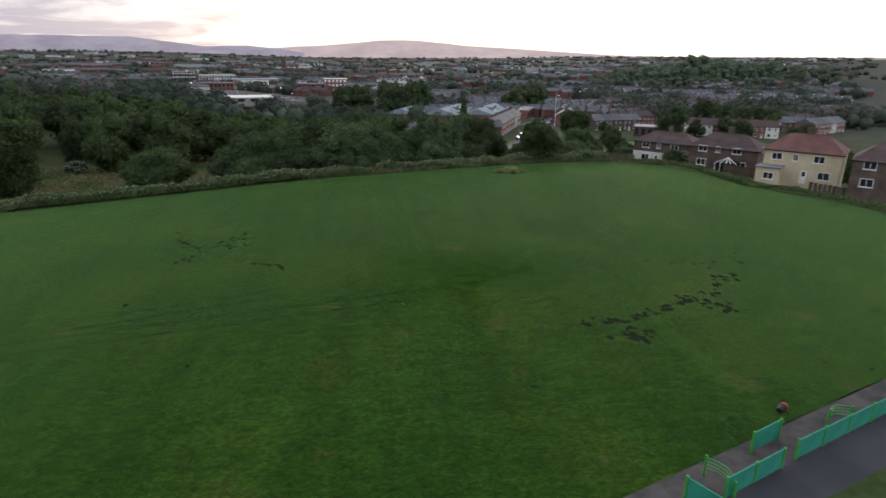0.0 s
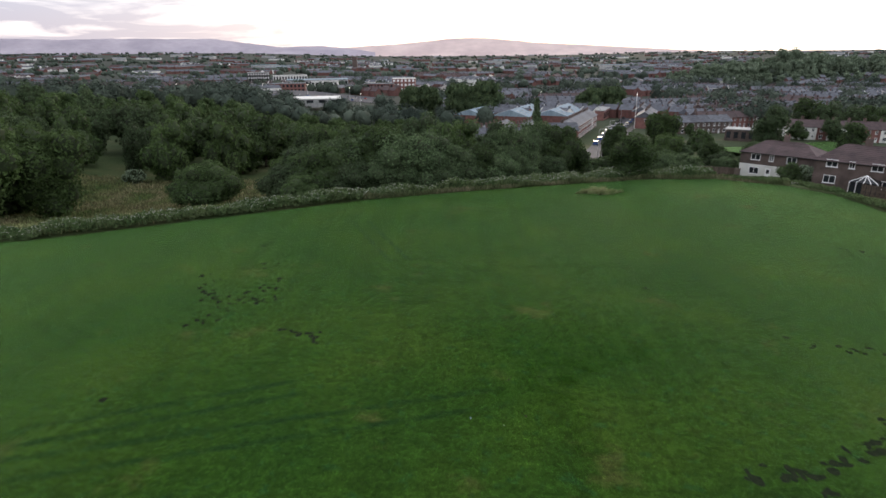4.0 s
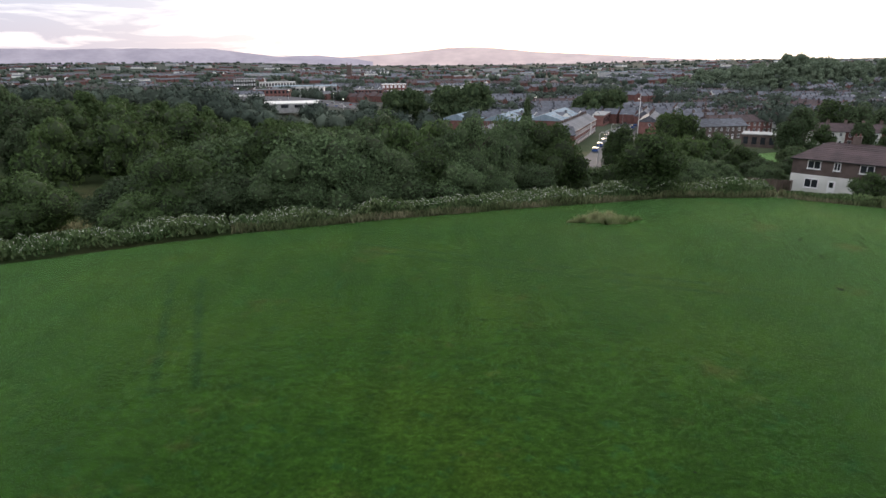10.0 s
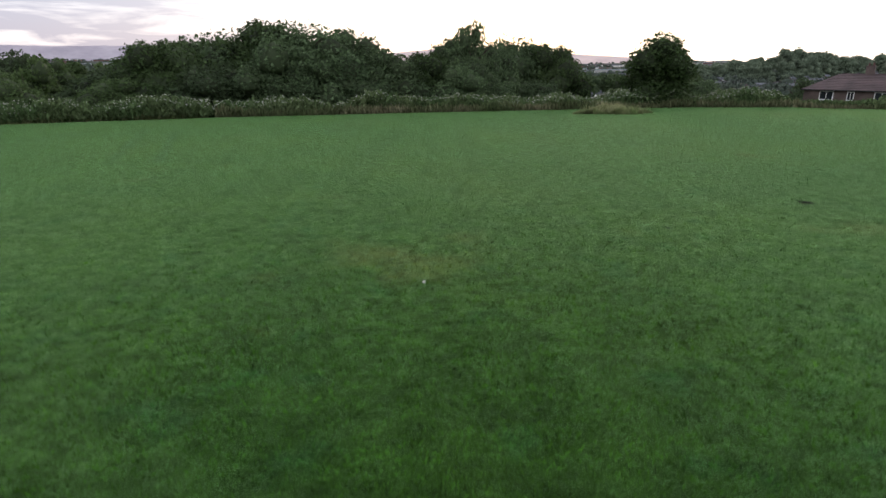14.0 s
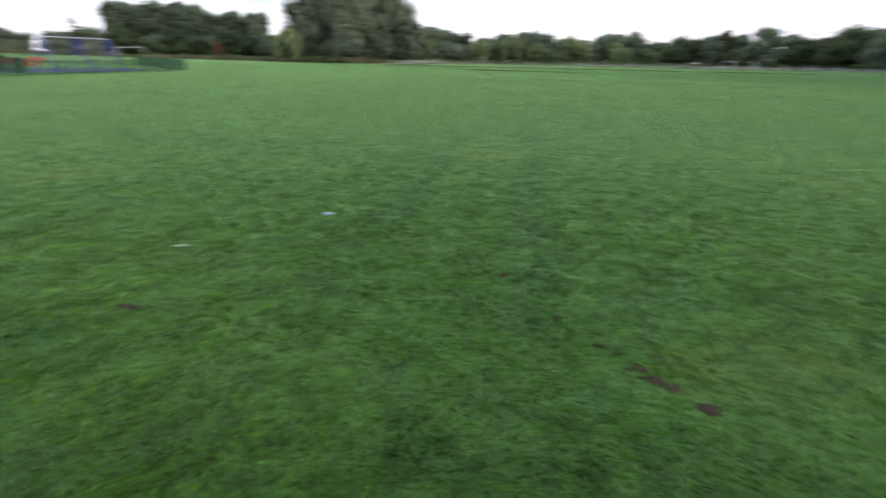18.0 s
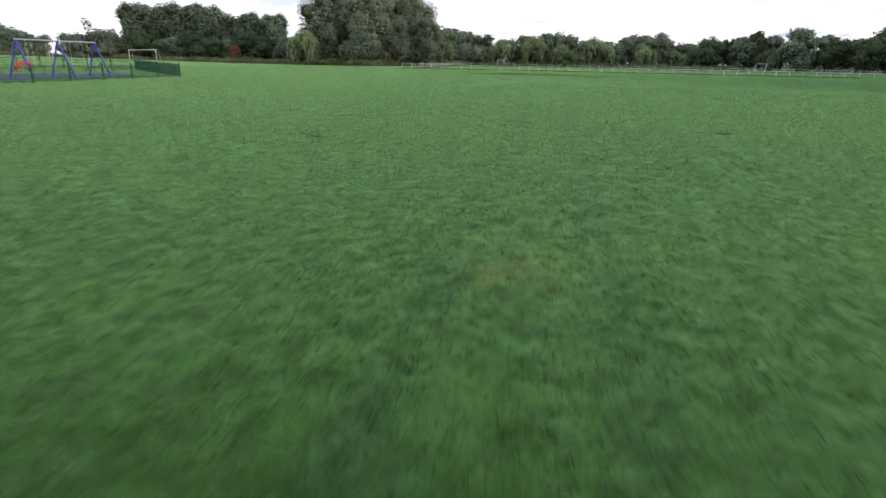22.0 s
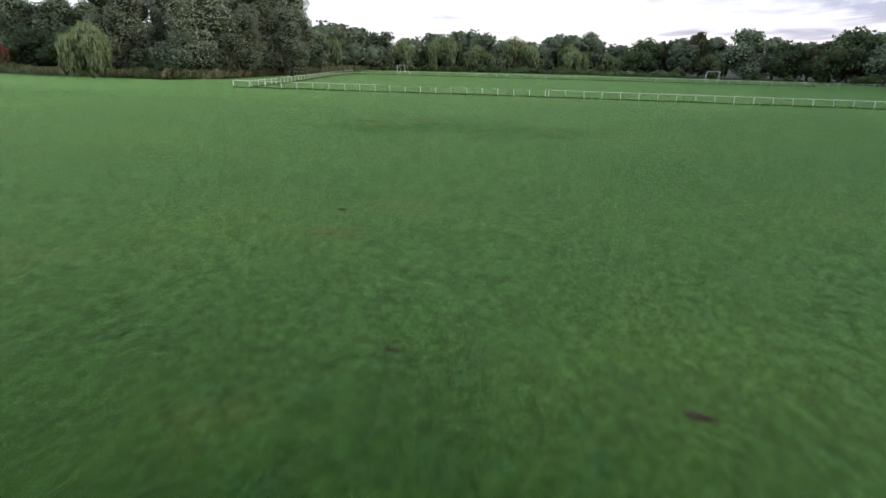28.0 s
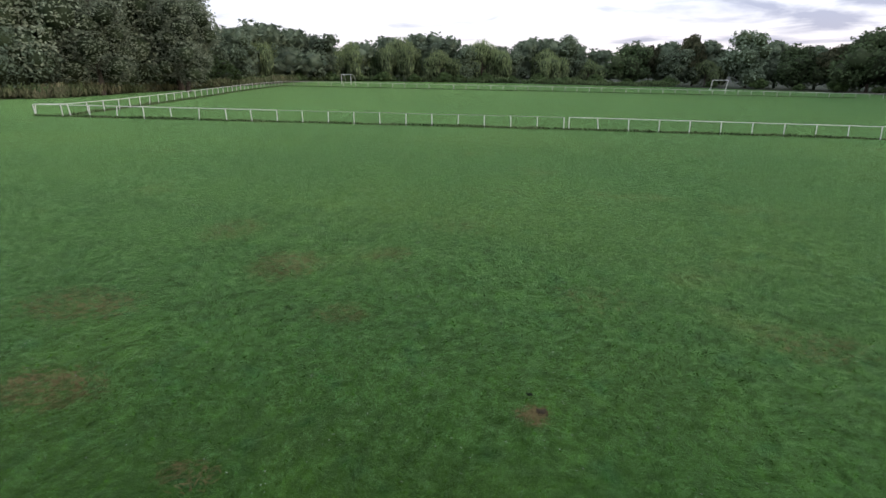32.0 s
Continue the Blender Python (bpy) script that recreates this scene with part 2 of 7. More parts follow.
M_BRICK_DARK = material("brown_brick", two((0.085, 0.064, 0.058), (0.14, 0.105, 0.094)), scale=0.8, fine=(9, 0.3), rough=0.9, obj_var=0.15, bump=0.3, bump_scale=14)
M_RENDER = material("white_render", two((0.60, 0.60, 0.57), (0.74, 0.73, 0.70)), scale=0.5, fine=(8, 0.1), rough=0.85, obj_var=0.1, bump=0.15, bump_scale=60)
M_CREAM = material("cream_render", two((0.50, 0.43, 0.30), (0.60, 0.53, 0.38)), scale=0.5, fine=(8, 0.12), rough=0.85, bump=0.15, bump_scale=60)
M_SLATE = material("slate_roof", two((0.070, 0.075, 0.090), (0.125, 0.132, 0.155)), scale=0.5, fine=(5, 0.3), rough=0.7, obj_var=0.25, isl_var=0.1, stretch=(1, 1, 4))
M_TILE = material("brown_roof_tile", two((0.058, 0.042, 0.044), (0.092, 0.064, 0.065)), scale=0.6, fine=(6, 0.3), rough=0.8, obj_var=0.15, isl_var=0.12)
M_TILE_RED = material("red_roof_tile", two((0.115, 0.055, 0.052), (0.165, 0.080, 0.074)), scale=0.6, fine=(6, 0.25), rough=0.8, isl_var=0.12)
M_SHED = material("pale_sheet_roof", two((0.19, 0.25, 0.30), (0.28, 0.35, 0.40)), scale=0.2, fine=(2, 0.15), rough=0.85, spec=0.08, stretch=(1, 6, 1))
M_CONCRETE = material("concrete", two((0.28, 0.28, 0.28), (0.42, 0.42, 0.41)), scale=0.4, fine=(6, 0.2), rough=0.9, obj_var=0.15)
M_FRAME = material("white_window_frame", two((0.70, 0.70, 0.70), (0.82, 0.82, 0.82)), scale=3, rough=0.4)
M_GLASS = material("window_glass", two((0.015, 0.018, 0.022), (0.03, 0.034, 0.04)), scale=0.3, rough=0.10, spec=0.35, obj_var=0.3)
M_EARTH = material("bare_earth", two((0.034, 0.030, 0.021), (0.062, 0.053, 0.037)), scale=5, fine=(40, 0.4), rough=1.0, spec=0.03, bump=0.8, bump_scale=30)
M_SOIL_DARK = material("dark_scuffed_turf", two((0.012, 0.018, 0.010), (0.022, 0.028, 0.016)), scale=4, rough=1.0, spec=0.02, bump=0.6, bump_scale=30)
M_FLOWER = material("white_flower_heads", two((0.40, 0.40, 0.36), (0.60, 0.60, 0.54)), scale=3, rough=0.9, isl_var=0.3)
M_STRAW = material("dry_grass_stems", two((0.090, 0.120, 0.052), (0.200, 0.192, 0.115)), scale=0.25, rough=0.95, isl_var=0.4, spec=0.05, coords="Object", trans=0.2)
M_STRAW_PALE = material("pale_dry_grass", two((0.16, 0.22, 0.085), (0.32, 0.33, 0.18)), scale=0.8, rough=0.95, isl_var=0.4, spec=0.05, trans=0.3)
M_MEADOW = material("meadow_stems", [(0.34, (0.075, 0.115, 0.040)), (0.48, (0.155, 0.165, 0.078)), (0.58, (0.190, 0.172, 0.098)), (0.70, (0.105, 0.140, 0.054))], scale=0.10, fine=(1.2, 0.35), rough=0.95, isl_var=0.45, spec=0.05, trans=0.2)
M_STRAW_BROWN = material("dead_brown_grass", two((0.098, 0.088, 0.036), (0.185, 0.150, 0.072)), scale=0.8, rough=0.95, isl_var=0.4, spec=0.05)
M_NETTLE = material("nettle_leaves", two((0.074, 0.120, 0.048), (0.130, 0.170, 0.080)), scale=0.3, rough=0.85, isl_var=0.4, spec=0.08, trans=0.2)
# distance haze and sunset tint are painted into both ridge colours
M_HILL = material("haze_tinted_hill", two((0.55, 0.44, 0.43), (0.68, 0.55, 0.52)), scale=0.004, rough=1.0, spec=0.0, fine=(0.02, 0.12))
M_MOOR = material("haze_tinted_moor", two((0.34, 0.31, 0.36), (0.43, 0.39, 0.44)), scale=0.005, rough=1.0, spec=0.0, fine=(0.03, 0.15))
M_WOOD = material("weathered_fence_wood", two((0.07, 0.055, 0.045), (0.13, 0.10, 0.08)), scale=3, rough=0.9, obj_var=0.2)


def grass_material(name, blades=False, low=1.7, high=4.0):
    """Mown turf: fresh and dull green in soft patches, straw-brown wear, faint mowing lines."""
    m = bpy.data.materials.new(name)
    m.use_nodes = True
    nt = m.node_tree
    N, L = nt.nodes.new, nt.links.new
    b = nt.nodes["Principled BSDF"]
    geo = N("ShaderNodeNewGeometry")
    pos = geo.outputs["Position"]

    def noise_of(scale, detail=4, rough=0.55, stretch=None, shift=0.0):
        n = N("ShaderNodeTexNoise")
        n.inputs["Scale"].default_value = scale
        n.inputs["Detail"].default_value = detail
        n.inputs["Roughness"].default_value = rough
        mp = N("ShaderNodeMapping")
        mp.inputs["Location"].default_value = (shift, shift * 0.7, 0)
        if stretch:
            mp.inputs["Rotation"].default_value = (0, 0, radians(stretch[2]))
            mp.inputs["Scale"].default_value = (stretch[0], stretch[1], 1)
        L(pos, mp.inputs[0])
        L(mp.outputs[0], n.inputs["Vector"])
        return n.outputs["Fac"]

    def ramp(src, stops):
        r = N("ShaderNodeValToRGB")
        els = r.color_ramp.elements
        while len(els) < len(stops):
            els.new(0.5)
        for e, (p, c) in zip(els, stops):
            e.position = p
            e.color = (c, c, c, 1) if isinstance(c, float) else (*c, 1)
        L(src, r.inputs[0])
        return r.outputs["Color"]

    def mix(fac, a, bcol, blend="MIX"):
        n = N("ShaderNodeMix"); n.data_type = "RGBA"; n.blend_type = blend
        for sock, v in (("Factor", fac), ("A", a), ("B", bcol)):
            if isinstance(v, (tuple, float, int)):
                n.inputs[sock].default_value = (*v, 1) if isinstance(v, tuple) else v
            else:
                L(v, n.inputs[sock])
        return n.outputs["Result"]
    broad = ramp(noise_of(0.09, 6), [(0.30, (0.0142, 0.0438, 0.0056)), (0.48, (0.0190, 0.0510, 0.0060)), (0.62, (0.0256, 0.0580, 0.0066)), (0.75, (0.0330, 0.0610, 0.0080))])
    patch = ramp(noise_of(1.1, 6, 0.62, stretch=(0.6, 1.5, 8), shift=7), [(0.28, 0.74), (0.72, 1.24)])
    col = mix(1.0, broad, patch, "MULTIPLY")
    # wetter, bluish clumps
    wet = ramp(noise_of(1.3, 4, shift=31), [(0.58, 0.0), (0.70, 0.55)])
    col = mix(wet, col, (0.014, 0.054, 0.015))
    # worn, straw-coloured patches
    dry = ramp(noise_of(0.22, 6, 0.65, shift=53), [(0.60, 0.0), (0.72, 0.55)])
    col = mix(dry, col, (0.072, 0.074, 0.022))
    # mowing and tyre lines, in two passes
    for turn, shift in ((4, 0.0), (63, 11.0)):
        lines = ramp(noise_of(1.0, 2, 0.5, stretch=(0.8, 0.014, turn), shift=shift), [(0.38, 0.88), (0.62, 1.10)])
        col = mix(0.5, col, lines, "MULTIPLY")
    clump = ramp(noise_of(2.7, 3, 0.6, shift=17), [(0.34, 0.84), (0.66, 1.15)])
    col = mix(1.0, col, clump, "MULTIPLY")
    # pairs of wheel tracks pressed into the turf: from, to
    for (ax, ay), (bx, by), gauge in (((-10.6, 21), (-16.4, 36.5), 0.85), ((-3.0, -1.5), (-36, -9.7), 0.8), ((-14.5, -0.3), (-28, -5.1), 0.7), ((-8, 44), (24, 30), 0.8)):
        ln = math.dist((ax, ay), (bx, by))
        ux, uy = (bx - ax) / ln, (by - ay) / ln

        def along(vx, vy, c):
            d = N("ShaderNodeVectorMath"); d.operation = "DOT_PRODUCT"; d.inputs[1].default_value = (vx, vy, 0)
            L(pos, d.inputs[0])
            s = N("ShaderNodeMath"); s.operation = "SUBTRACT"; s.inputs[1].default_value = c
            L(d.outputs["Value"], s.inputs[0])
            a = N("ShaderNodeMath"); a.operation = "ABSOLUTE"
            L(s.outputs[0], a.inputs[0])
            return a.outputs[0]
        across = along(-uy, ux, -uy * ax + ux * ay)
        half = along(ux, uy, ux * (ax + bx) / 2 + uy * (ay + by) / 2)
        off = N("ShaderNodeMath"); off.operation = "SUBTRACT"; off.inputs[1].default_value = gauge
        L(across, off.inputs[0])
        ab = N("ShaderNodeMath"); ab.operation = "ABSOLUTE"
        L(off.outputs[0], ab.inputs[0])
        band = ramp(ab.outputs[0], [(0.10, 0.85), (0.36, 0.0)])
        ends = N("ShaderNodeMapRange"); ends.inputs["From Min"].default_value = ln * 0.42; ends.inputs["From Max"].default_value = ln * 0.5
        ends.inputs["To Min"].default_value = 1.0; ends.inputs["To Max"].default_value = 0.0
        L(half, ends.inputs["Value"])
        fac = N("ShaderNodeMath"); fac.operation = "MULTIPLY"
        L(band, fac.inputs[0]); L(ends.outputs[0], fac.inputs[1])
        brk = N("ShaderNodeMath"); brk.operation = "MULTIPLY"
        L(fac.outputs[0], brk.inputs[0]); L(ramp(noise_of(0.8, 3, shift=ax), [(0.35, 0.25), (0.6, 1.0)]), brk.inputs[1])
        col = mix(brk.outputs[0], col, (0.009, 0.030, 0.007))
    mid = ramp(noise_of(4.6, 7, 0.70, stretch=(0.8, 1.3, 8), shift=23), [(0.33, 0.60), (0.67, 1.42)])
    col = mix(1.0, col, mid, "MULTIPLY")
    tiny = ramp(noise_of(24.0, 6, 0.80, shift=3), [(0.34, 0.30), (0.66, 1.75)])
    col = mix(1.0, col, tiny, "MULTIPLY")
    if blades:
        mr = N("ShaderNodeMapRange")
        mr.inputs["To Min"].default_value, mr.inputs["To Max"].default_value = low, high
        L(geo.outputs["Random Per Island"], mr.inputs["Value"])
        sc = N("ShaderNodeVectorMath"); sc.operation = "SCALE"
        L(col, sc.inputs[0]); L(mr.outputs[0], sc.inputs["Scale"])
        col = sc.outputs[0]
    L(col, b.inputs["Base Color"])
    b.inputs["Sheen Weight"].default_value = 0.16
    if not blades:
        nap = N("ShaderNodeMapRange")
        nap.inputs["From Min"].default_value, nap.inputs["From Max"].default_value = 0.35, 0.65
        nap.inputs["To Min"].default_value, nap.inputs["To Max"].default_value = 0.24, 1.0
        L(noise_of(4.5, 8, 0.78, shift=3), nap.inputs["Value"])
        L(nap.outputs[0], b.inputs["Sheen Weight"])
    b.inputs["Sheen Roughness"].default_value = 0.14
    b.inputs["Sheen Tint"].default_value = (0.49, 0.93, 0.38, 1)
    b.inputs["Roughness"].default_value = 0.7 if blades else 0.95
    b.inputs["Specular IOR Level"].default_value = 0.25 if blades else 0.05
    if blades:
        tr = N("ShaderNodeBsdfTranslucent")
        L(col, tr.inputs["Color"])
        ms = N("ShaderNodeMixShader"); ms.inputs[0].default_value = 0.5
        L(b.outputs[0], ms.inputs[1]); L(tr.outputs[0], ms.inputs[2])
        L(ms.outputs[0], nt.nodes["Material Output"].inputs["Surface"])
    else:
        bp = N("ShaderNodeBump")
        bp.inputs["Strength"].default_value = 0.6
        bp.inputs["Distance"].default_value = 0.10
        L(noise_of(4.2, 10, 0.80), bp.inputs["Height"])
        L(bp.outputs[0], b.inputs["Normal"])
    return m


M_TURF = grass_material("mown_turf")
M_BLADE = grass_material("turf_blades", True, 0.6, 5.0)
M_TUFT = grass_material("turf_tufts", True, 1.1, 3.8)


# ---- mesh helpers ----
class Form:
    """Collects faces of simple solids and turns them into one mesh."""

    def __init__(self):
        self.v, self.f = [], []

    def add(self, vs, fs):
        n = len(self.v)
        self.v += [tuple(p) for p in vs]
        self.f += [tuple(n + i for i in q) for q in fs]
        return self

    def box(self, c, s, rz=0.0, m=None):
        x, y, z = (k / 2 for k in s)
        ca, sa = math.cos(radians(rz)), math.sin(radians(rz))
        vs = []
        for dz in (-z, z):
            for dx, dy in ((-x, -y), (x, -y), (x, y), (-x, y)):
                vs.append((c[0] + dx * ca - dy * sa, c[1] + dx * sa + dy * ca, c[2] + dz))
        return self.add(vs, [(3, 2, 1, 0), (4, 5, 6, 7), (0, 1, 5, 4), (1, 2, 6, 5), (2, 3, 7, 6), (3, 0, 4, 7)])

    def tube(self, a, b, r0, r1=None, n=8):
        a, b = Vector(a), Vector(b)
        r1 = r0 if r1 is None else r1
        d = (b - a).normalized()
        u = d.cross(Vector((0, 0, 1)) if abs(d.z) < 0.95 else Vector((1, 0, 0))).normalized()
        w = d.cross(u)
        vs = []
        for p, r in ((a, r0), (b, r1)):
            for i in range(n):
                k = 2 * math.pi * i / n
                vs.append(p + u * (r * math.cos(k)) + w * (r * math.sin(k)))
        fs = [(i, (i + 1) % n, n + (i + 1) % n, n + i) for i in range(n)]
        return self.add(vs, fs + [tuple(range(n - 1, -1, -1)), tuple(range(n, 2 * n))])

    def bend(self, pts, r, n=8):
        for a, b in zip(pts, pts[1:]):
            self.tube(a, b, r, r, n)
        return self

    def roof(self, x0, x1, y0, y1, z, h, hip=0.0, over=0.3, thick=0.12):
        """A pitched roof with its ridge along x; hip: how far the ridge draws in at each end."""
        x0, x1, y0, y1 = x0 - over, x1 + over, y0 - over, y1 + over
        ym = (y0 + y1) / 2
        vs = [(x0, y0, z), (x1, y0, z), (x1, y1, z), (x0, y1, z), (x0 + hip, ym, z + h), (x1 - hip, ym, z + h)]
        vs += [(p[0], p[1], z - thick) for p in vs[:4]]
        return self.add(vs, [(0, 1, 5, 4), (2, 3, 4, 5), (1, 2, 5), (3, 0, 4), (9, 8, 7, 6), (0, 6, 7, 1), (1, 7, 8, 2), (2, 8, 9, 3), (3, 9, 6, 0)])

    def gable(self, x, y0, y1, z, h, thick=0.25):
        """A triangular end wall across x."""
        ym = (y0 + y1) / 2
        vs = [(x + s * thick / 2, y, zz) for s in (-1, 1) for y, zz in ((y0, z), (y1, z), (ym, z + h))]
        return self.add(vs, [(0, 2, 1), (3, 4, 5), (0, 1, 4, 3), (1, 2, 5, 4), (2, 0, 3, 5)])

    def mesh(self, name, mat):
        me = bpy.data.meshes.new(name)
        me.from_pydata(self.v, [], self.f)
        me.materials.append(mat)
        me.update()
        return me


def part(name, form, mat, parent, label=""):
    me = form if isinstance(form, bpy.types.Mesh) else form.mesh(name, mat)
    ob = new(name, me)
    ob.parent = parent
    return tagged(ob, label)


def root(name, m, label, category, group="", kind=""):
    ob = new(name)
    ob.empty_display_size = 0.3
    ob.matrix_basis = m
    return tagged(ob, label, category, group, kind)


def fast_mesh(name, verts, faces, mat, smooth=False):
    """A mesh from numpy arrays: verts (n, 3), faces (m, 3 or 4)."""
    verts, faces = np.asarray(verts, np.float32), np.asarray(faces, np.int32)
    me = bpy.data.meshes.new(name)
    me.vertices.add(len(verts))
    me.vertices.foreach_set("co", verts.ravel())
    k = faces.shape[1]
    me.loops.add(faces.size)
    me.loops.foreach_set("vertex_index", faces.ravel())
    me.polygons.add(len(faces))
    me.polygons.foreach_set("loop_start", np.arange(0, faces.size, k, dtype=np.int32))
    if smooth:
        me.polygons.foreach_set("use_smooth", np.ones(len(faces), bool))
    me.materials.append(mat)
    me.update(calc_edges=True)
    me.validate()
    return me


# ---- the lie of the land ----
SLOPE = math.tan(radians(1.6))
STREET = [(29, 112), (34.3, 129.2), (55.2, 192.9), (78.7, 256.3), (115.2, 342.5), (145, 404), (170, 470)]
FIELD = [(53, 17), (51, 26), (46, 36), (46, 48), (43.5, 54), (36, 59.8), (25, 60.2), (9, 56), (-5, 51.7), (-17, 47.2), (-28, 41.2),
         (-40, 34.5), (-50, 29), (-62, 27), (-80, 28), (-100, 33), (-134, 47), (-190, 58), (-228, 62), (-262, 44), (-274, 5), (-270, -40),
         (-258, -72), (-238, -92), (-205, -90), (-188, -88), (-165, -87), (-150, -85), (-141, -90), (-139, -110), (-142, -150), (-128, -172),
         (-90, -180), (-30, -150), (-8, -60), (-12, -30.1), (2, -24.4), (20, -17.2), (53, -4)]


def smooth01(a, b, v):
    k = np.clip((v - a) / (b - a), 0, 1)
    return k * k * (3 - 2 * k)


def outside(x, y):
    """Metres outside the mown field's outline (0 within)."""
    x, y = np.asarray(x, float), np.asarray(y, float)
    best, inside = np.full(x.shape, 1e9), np.zeros(x.shape, bool)
    for (ax, ay), (bx, by) in zip(FIELD, FIELD[1:] + FIELD[:1]):
        dx, dy = bx - ax, by - ay
        k = np.clip(((x - ax) * dx + (y - ay) * dy) / (dx * dx + dy * dy), 0, 1)
        best = np.minimum(best, np.hypot(x - ax - k * dx, y - ay - k * dy))
        hit = ((ay > y) != (by > y)) & (x < (bx - ax) * (y - ay) / (by - ay + 1e-12) + ax)
        inside ^= hit
    return np.where(inside, 0.0, best)


DROP_D = [0, 6, 14, 24, 60, 130, 300, 700, 1500, 2500, 5000]
DROP_Z = [0, -0.7, -2.2, -4.0, -9.0, -15.5, -21, -24, -28, -30, -30]


def height(x, y):
    x, y = np.asarray(x, float), np.asarray(y, float)
    plane = -SLOPE * np.clip(y, -260, 62)
    rise = 0.007 * np.clip(-y - 20, 0, 160) * smooth01(-128, -103, x)
    d = outside(x, y)
    north = smooth01(-20, 60, y + 0.55 * x + 30)          # the land falls to the north and east only
    calm = 1 - 0.62 * smooth01(-45, -130, x) * (1 - smooth01(200, 600, d))
    knoll = 21 * np.exp(-((x - 540) / 210) ** 2 - ((y - 780) / 110) ** 2)
    upland = 34 * smooth01(900, 3200, y) * smooth01(-150, -1600, x) + 16 * smooth01(700, 2600, y) * smooth01(500, 1800, x)
    return plane + rise + np.interp(d, DROP_D, DROP_Z) * north * calm + knoll + upland


def gz(x, y):
    return float(height(x, y))


def ground_sheet():
    k = np.linspace(-1, 1, 241)
    ax = np.sinh(k * 5.2) / np.sinh(5.2) * 4950
    X, Y = np.meshgrid(ax - 30, ax + 30, indexing="ij")
    Z = height(X, Y)
    d = outside(X, Y)
    Z = np.where(d <= 0, Z - 0.25, Z - 0.25 * (1 - smooth01(0, 6, d)))
    n = len(ax)
    V = np.stack([X, Y, Z], -1).reshape(-1, 3)
    i = np.arange(n * n).reshape(n, n)
    F = np.stack([i[:-1, :-1], i[1:, :-1], i[1:, 1:], i[:-1, 1:]], -1).reshape(-1, 4)
    ob = new("ground", fast_mesh("ground", V, F, M_ROUGH, True))
    tagged(ob, "rough grassland and valley floor under the town", "ground", kind="structure")


ground_sheet()


def mown_field():
    from mathutils.geometry import delaunay_2d_cdt
    edge = []
    for a, b in zip(FIELD, FIELD[1:] + FIELD[:1]):
        n = max(1, int(math.dist(a, b) / 2.5))
        for i in range(n):
            k = i / n
            p = Vector((a[0] + (b[0] - a[0]) * k, a[1] + (b[1] - a[1]) * k))
            p += Vector((noise.noise((p.x * 0.35, p.y * 0.35, 1)), noise.noise((p.x * 0.35, p.y * 0.35, 9)))) * (0.5 if p.y > -30 else 1.0)
            edge.append(p)
    pts = list(edge)
    for x in range(-275, 60, 6):
        for y in range(-180, 64, 6):
            if outside(x, y) <= 0 and min((abs(x - e.x) + abs(y - e.y) for e in edge[::1])) > 4:
                pts.append(Vector((x, y)))
    n = len(edge)
    vs, _, fs, *_ = delaunay_2d_cdt(pts, [(i, (i + 1) % n) for i in range(n)], [list(range(n))], 1, 1e-4)
    me = bpy.data.meshes.new("mown_field")
    me.from_pydata([(p.x, p.y, gz(p.x, p.y) + 0.02) for p in vs], [], [tuple(f) for f in fs])
    me.materials.append(M_TURF)
    me.update()
    bm = bmesh.new(); bm.from_mesh(me)
    bmesh.ops.recalc_face_normals(bm, faces=bm.faces)
    if sum(f.normal.z for f in bm.faces) < 0:
        bmesh.ops.reverse_faces(bm, faces=bm.faces)
    bm.to_mesh(me); bm.free()
    ob = new("field", me)
    tagged(ob, "mown green park grass with worn patches and tyre lines", "field", kind="structure")


mown_field()


def hills():
    """The far ridge and the lower skyline on both sides, sunset haze painted into their colours."""
    def ridge(name, dist, az0, az1, base, tops, mat, label):
        az = np.linspace(az0, az1, 260)
        h = np.interp(az, [a for a, _ in tops], [z for _, z in tops])
        h = h + np.array([3.0 * noise.noise((a * 0.9, dist * 0.01, 0)) + 1.2 * noise.noise((a * 4, 3, 0)) for a in az])
        rows = []
        for k, (dd, f) in enumerate(((-420, 0.0), (-260, 0.35), (-120, 0.75), (0, 1.0), (60, 0.9))):
            r = dist + dd
            rows.append(np.stack([r * np.sin(np.radians(az)), r * np.cos(np.radians(az)), base + (h - base) * f], -1))
        n = len(az)
        V = np.concatenate(rows)
        i = np.arange(len(rows) * n).reshape(len(rows), n)
        F = np.stack([i[:-1, :-1], i[:-1, 1:], i[1:, 1:], i[1:, :-1]], -1).reshape(-1, 4)
        tagged(new(name, fast_mesh(name, V, F, mat, True)), label, "hills", kind="structure")
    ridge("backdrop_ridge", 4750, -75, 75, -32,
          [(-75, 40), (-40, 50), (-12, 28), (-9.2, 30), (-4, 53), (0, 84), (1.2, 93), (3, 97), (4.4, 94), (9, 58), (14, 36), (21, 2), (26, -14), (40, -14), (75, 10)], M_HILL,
          "distant moorland ridge, sunset haze painted in its colour")
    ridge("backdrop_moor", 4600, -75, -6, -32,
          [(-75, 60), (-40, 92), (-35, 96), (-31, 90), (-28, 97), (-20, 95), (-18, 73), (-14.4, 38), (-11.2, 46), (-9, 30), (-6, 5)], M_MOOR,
          "flat-topped moor on the skyline, haze painted grey")
    ridge("backdrop_ridge_back", 4750, 75, 285, -32, [(75, 20), (140, 40), (180, 30), (285, 30)], M_HILL, "distant skyline with haze in its colour")


hills()


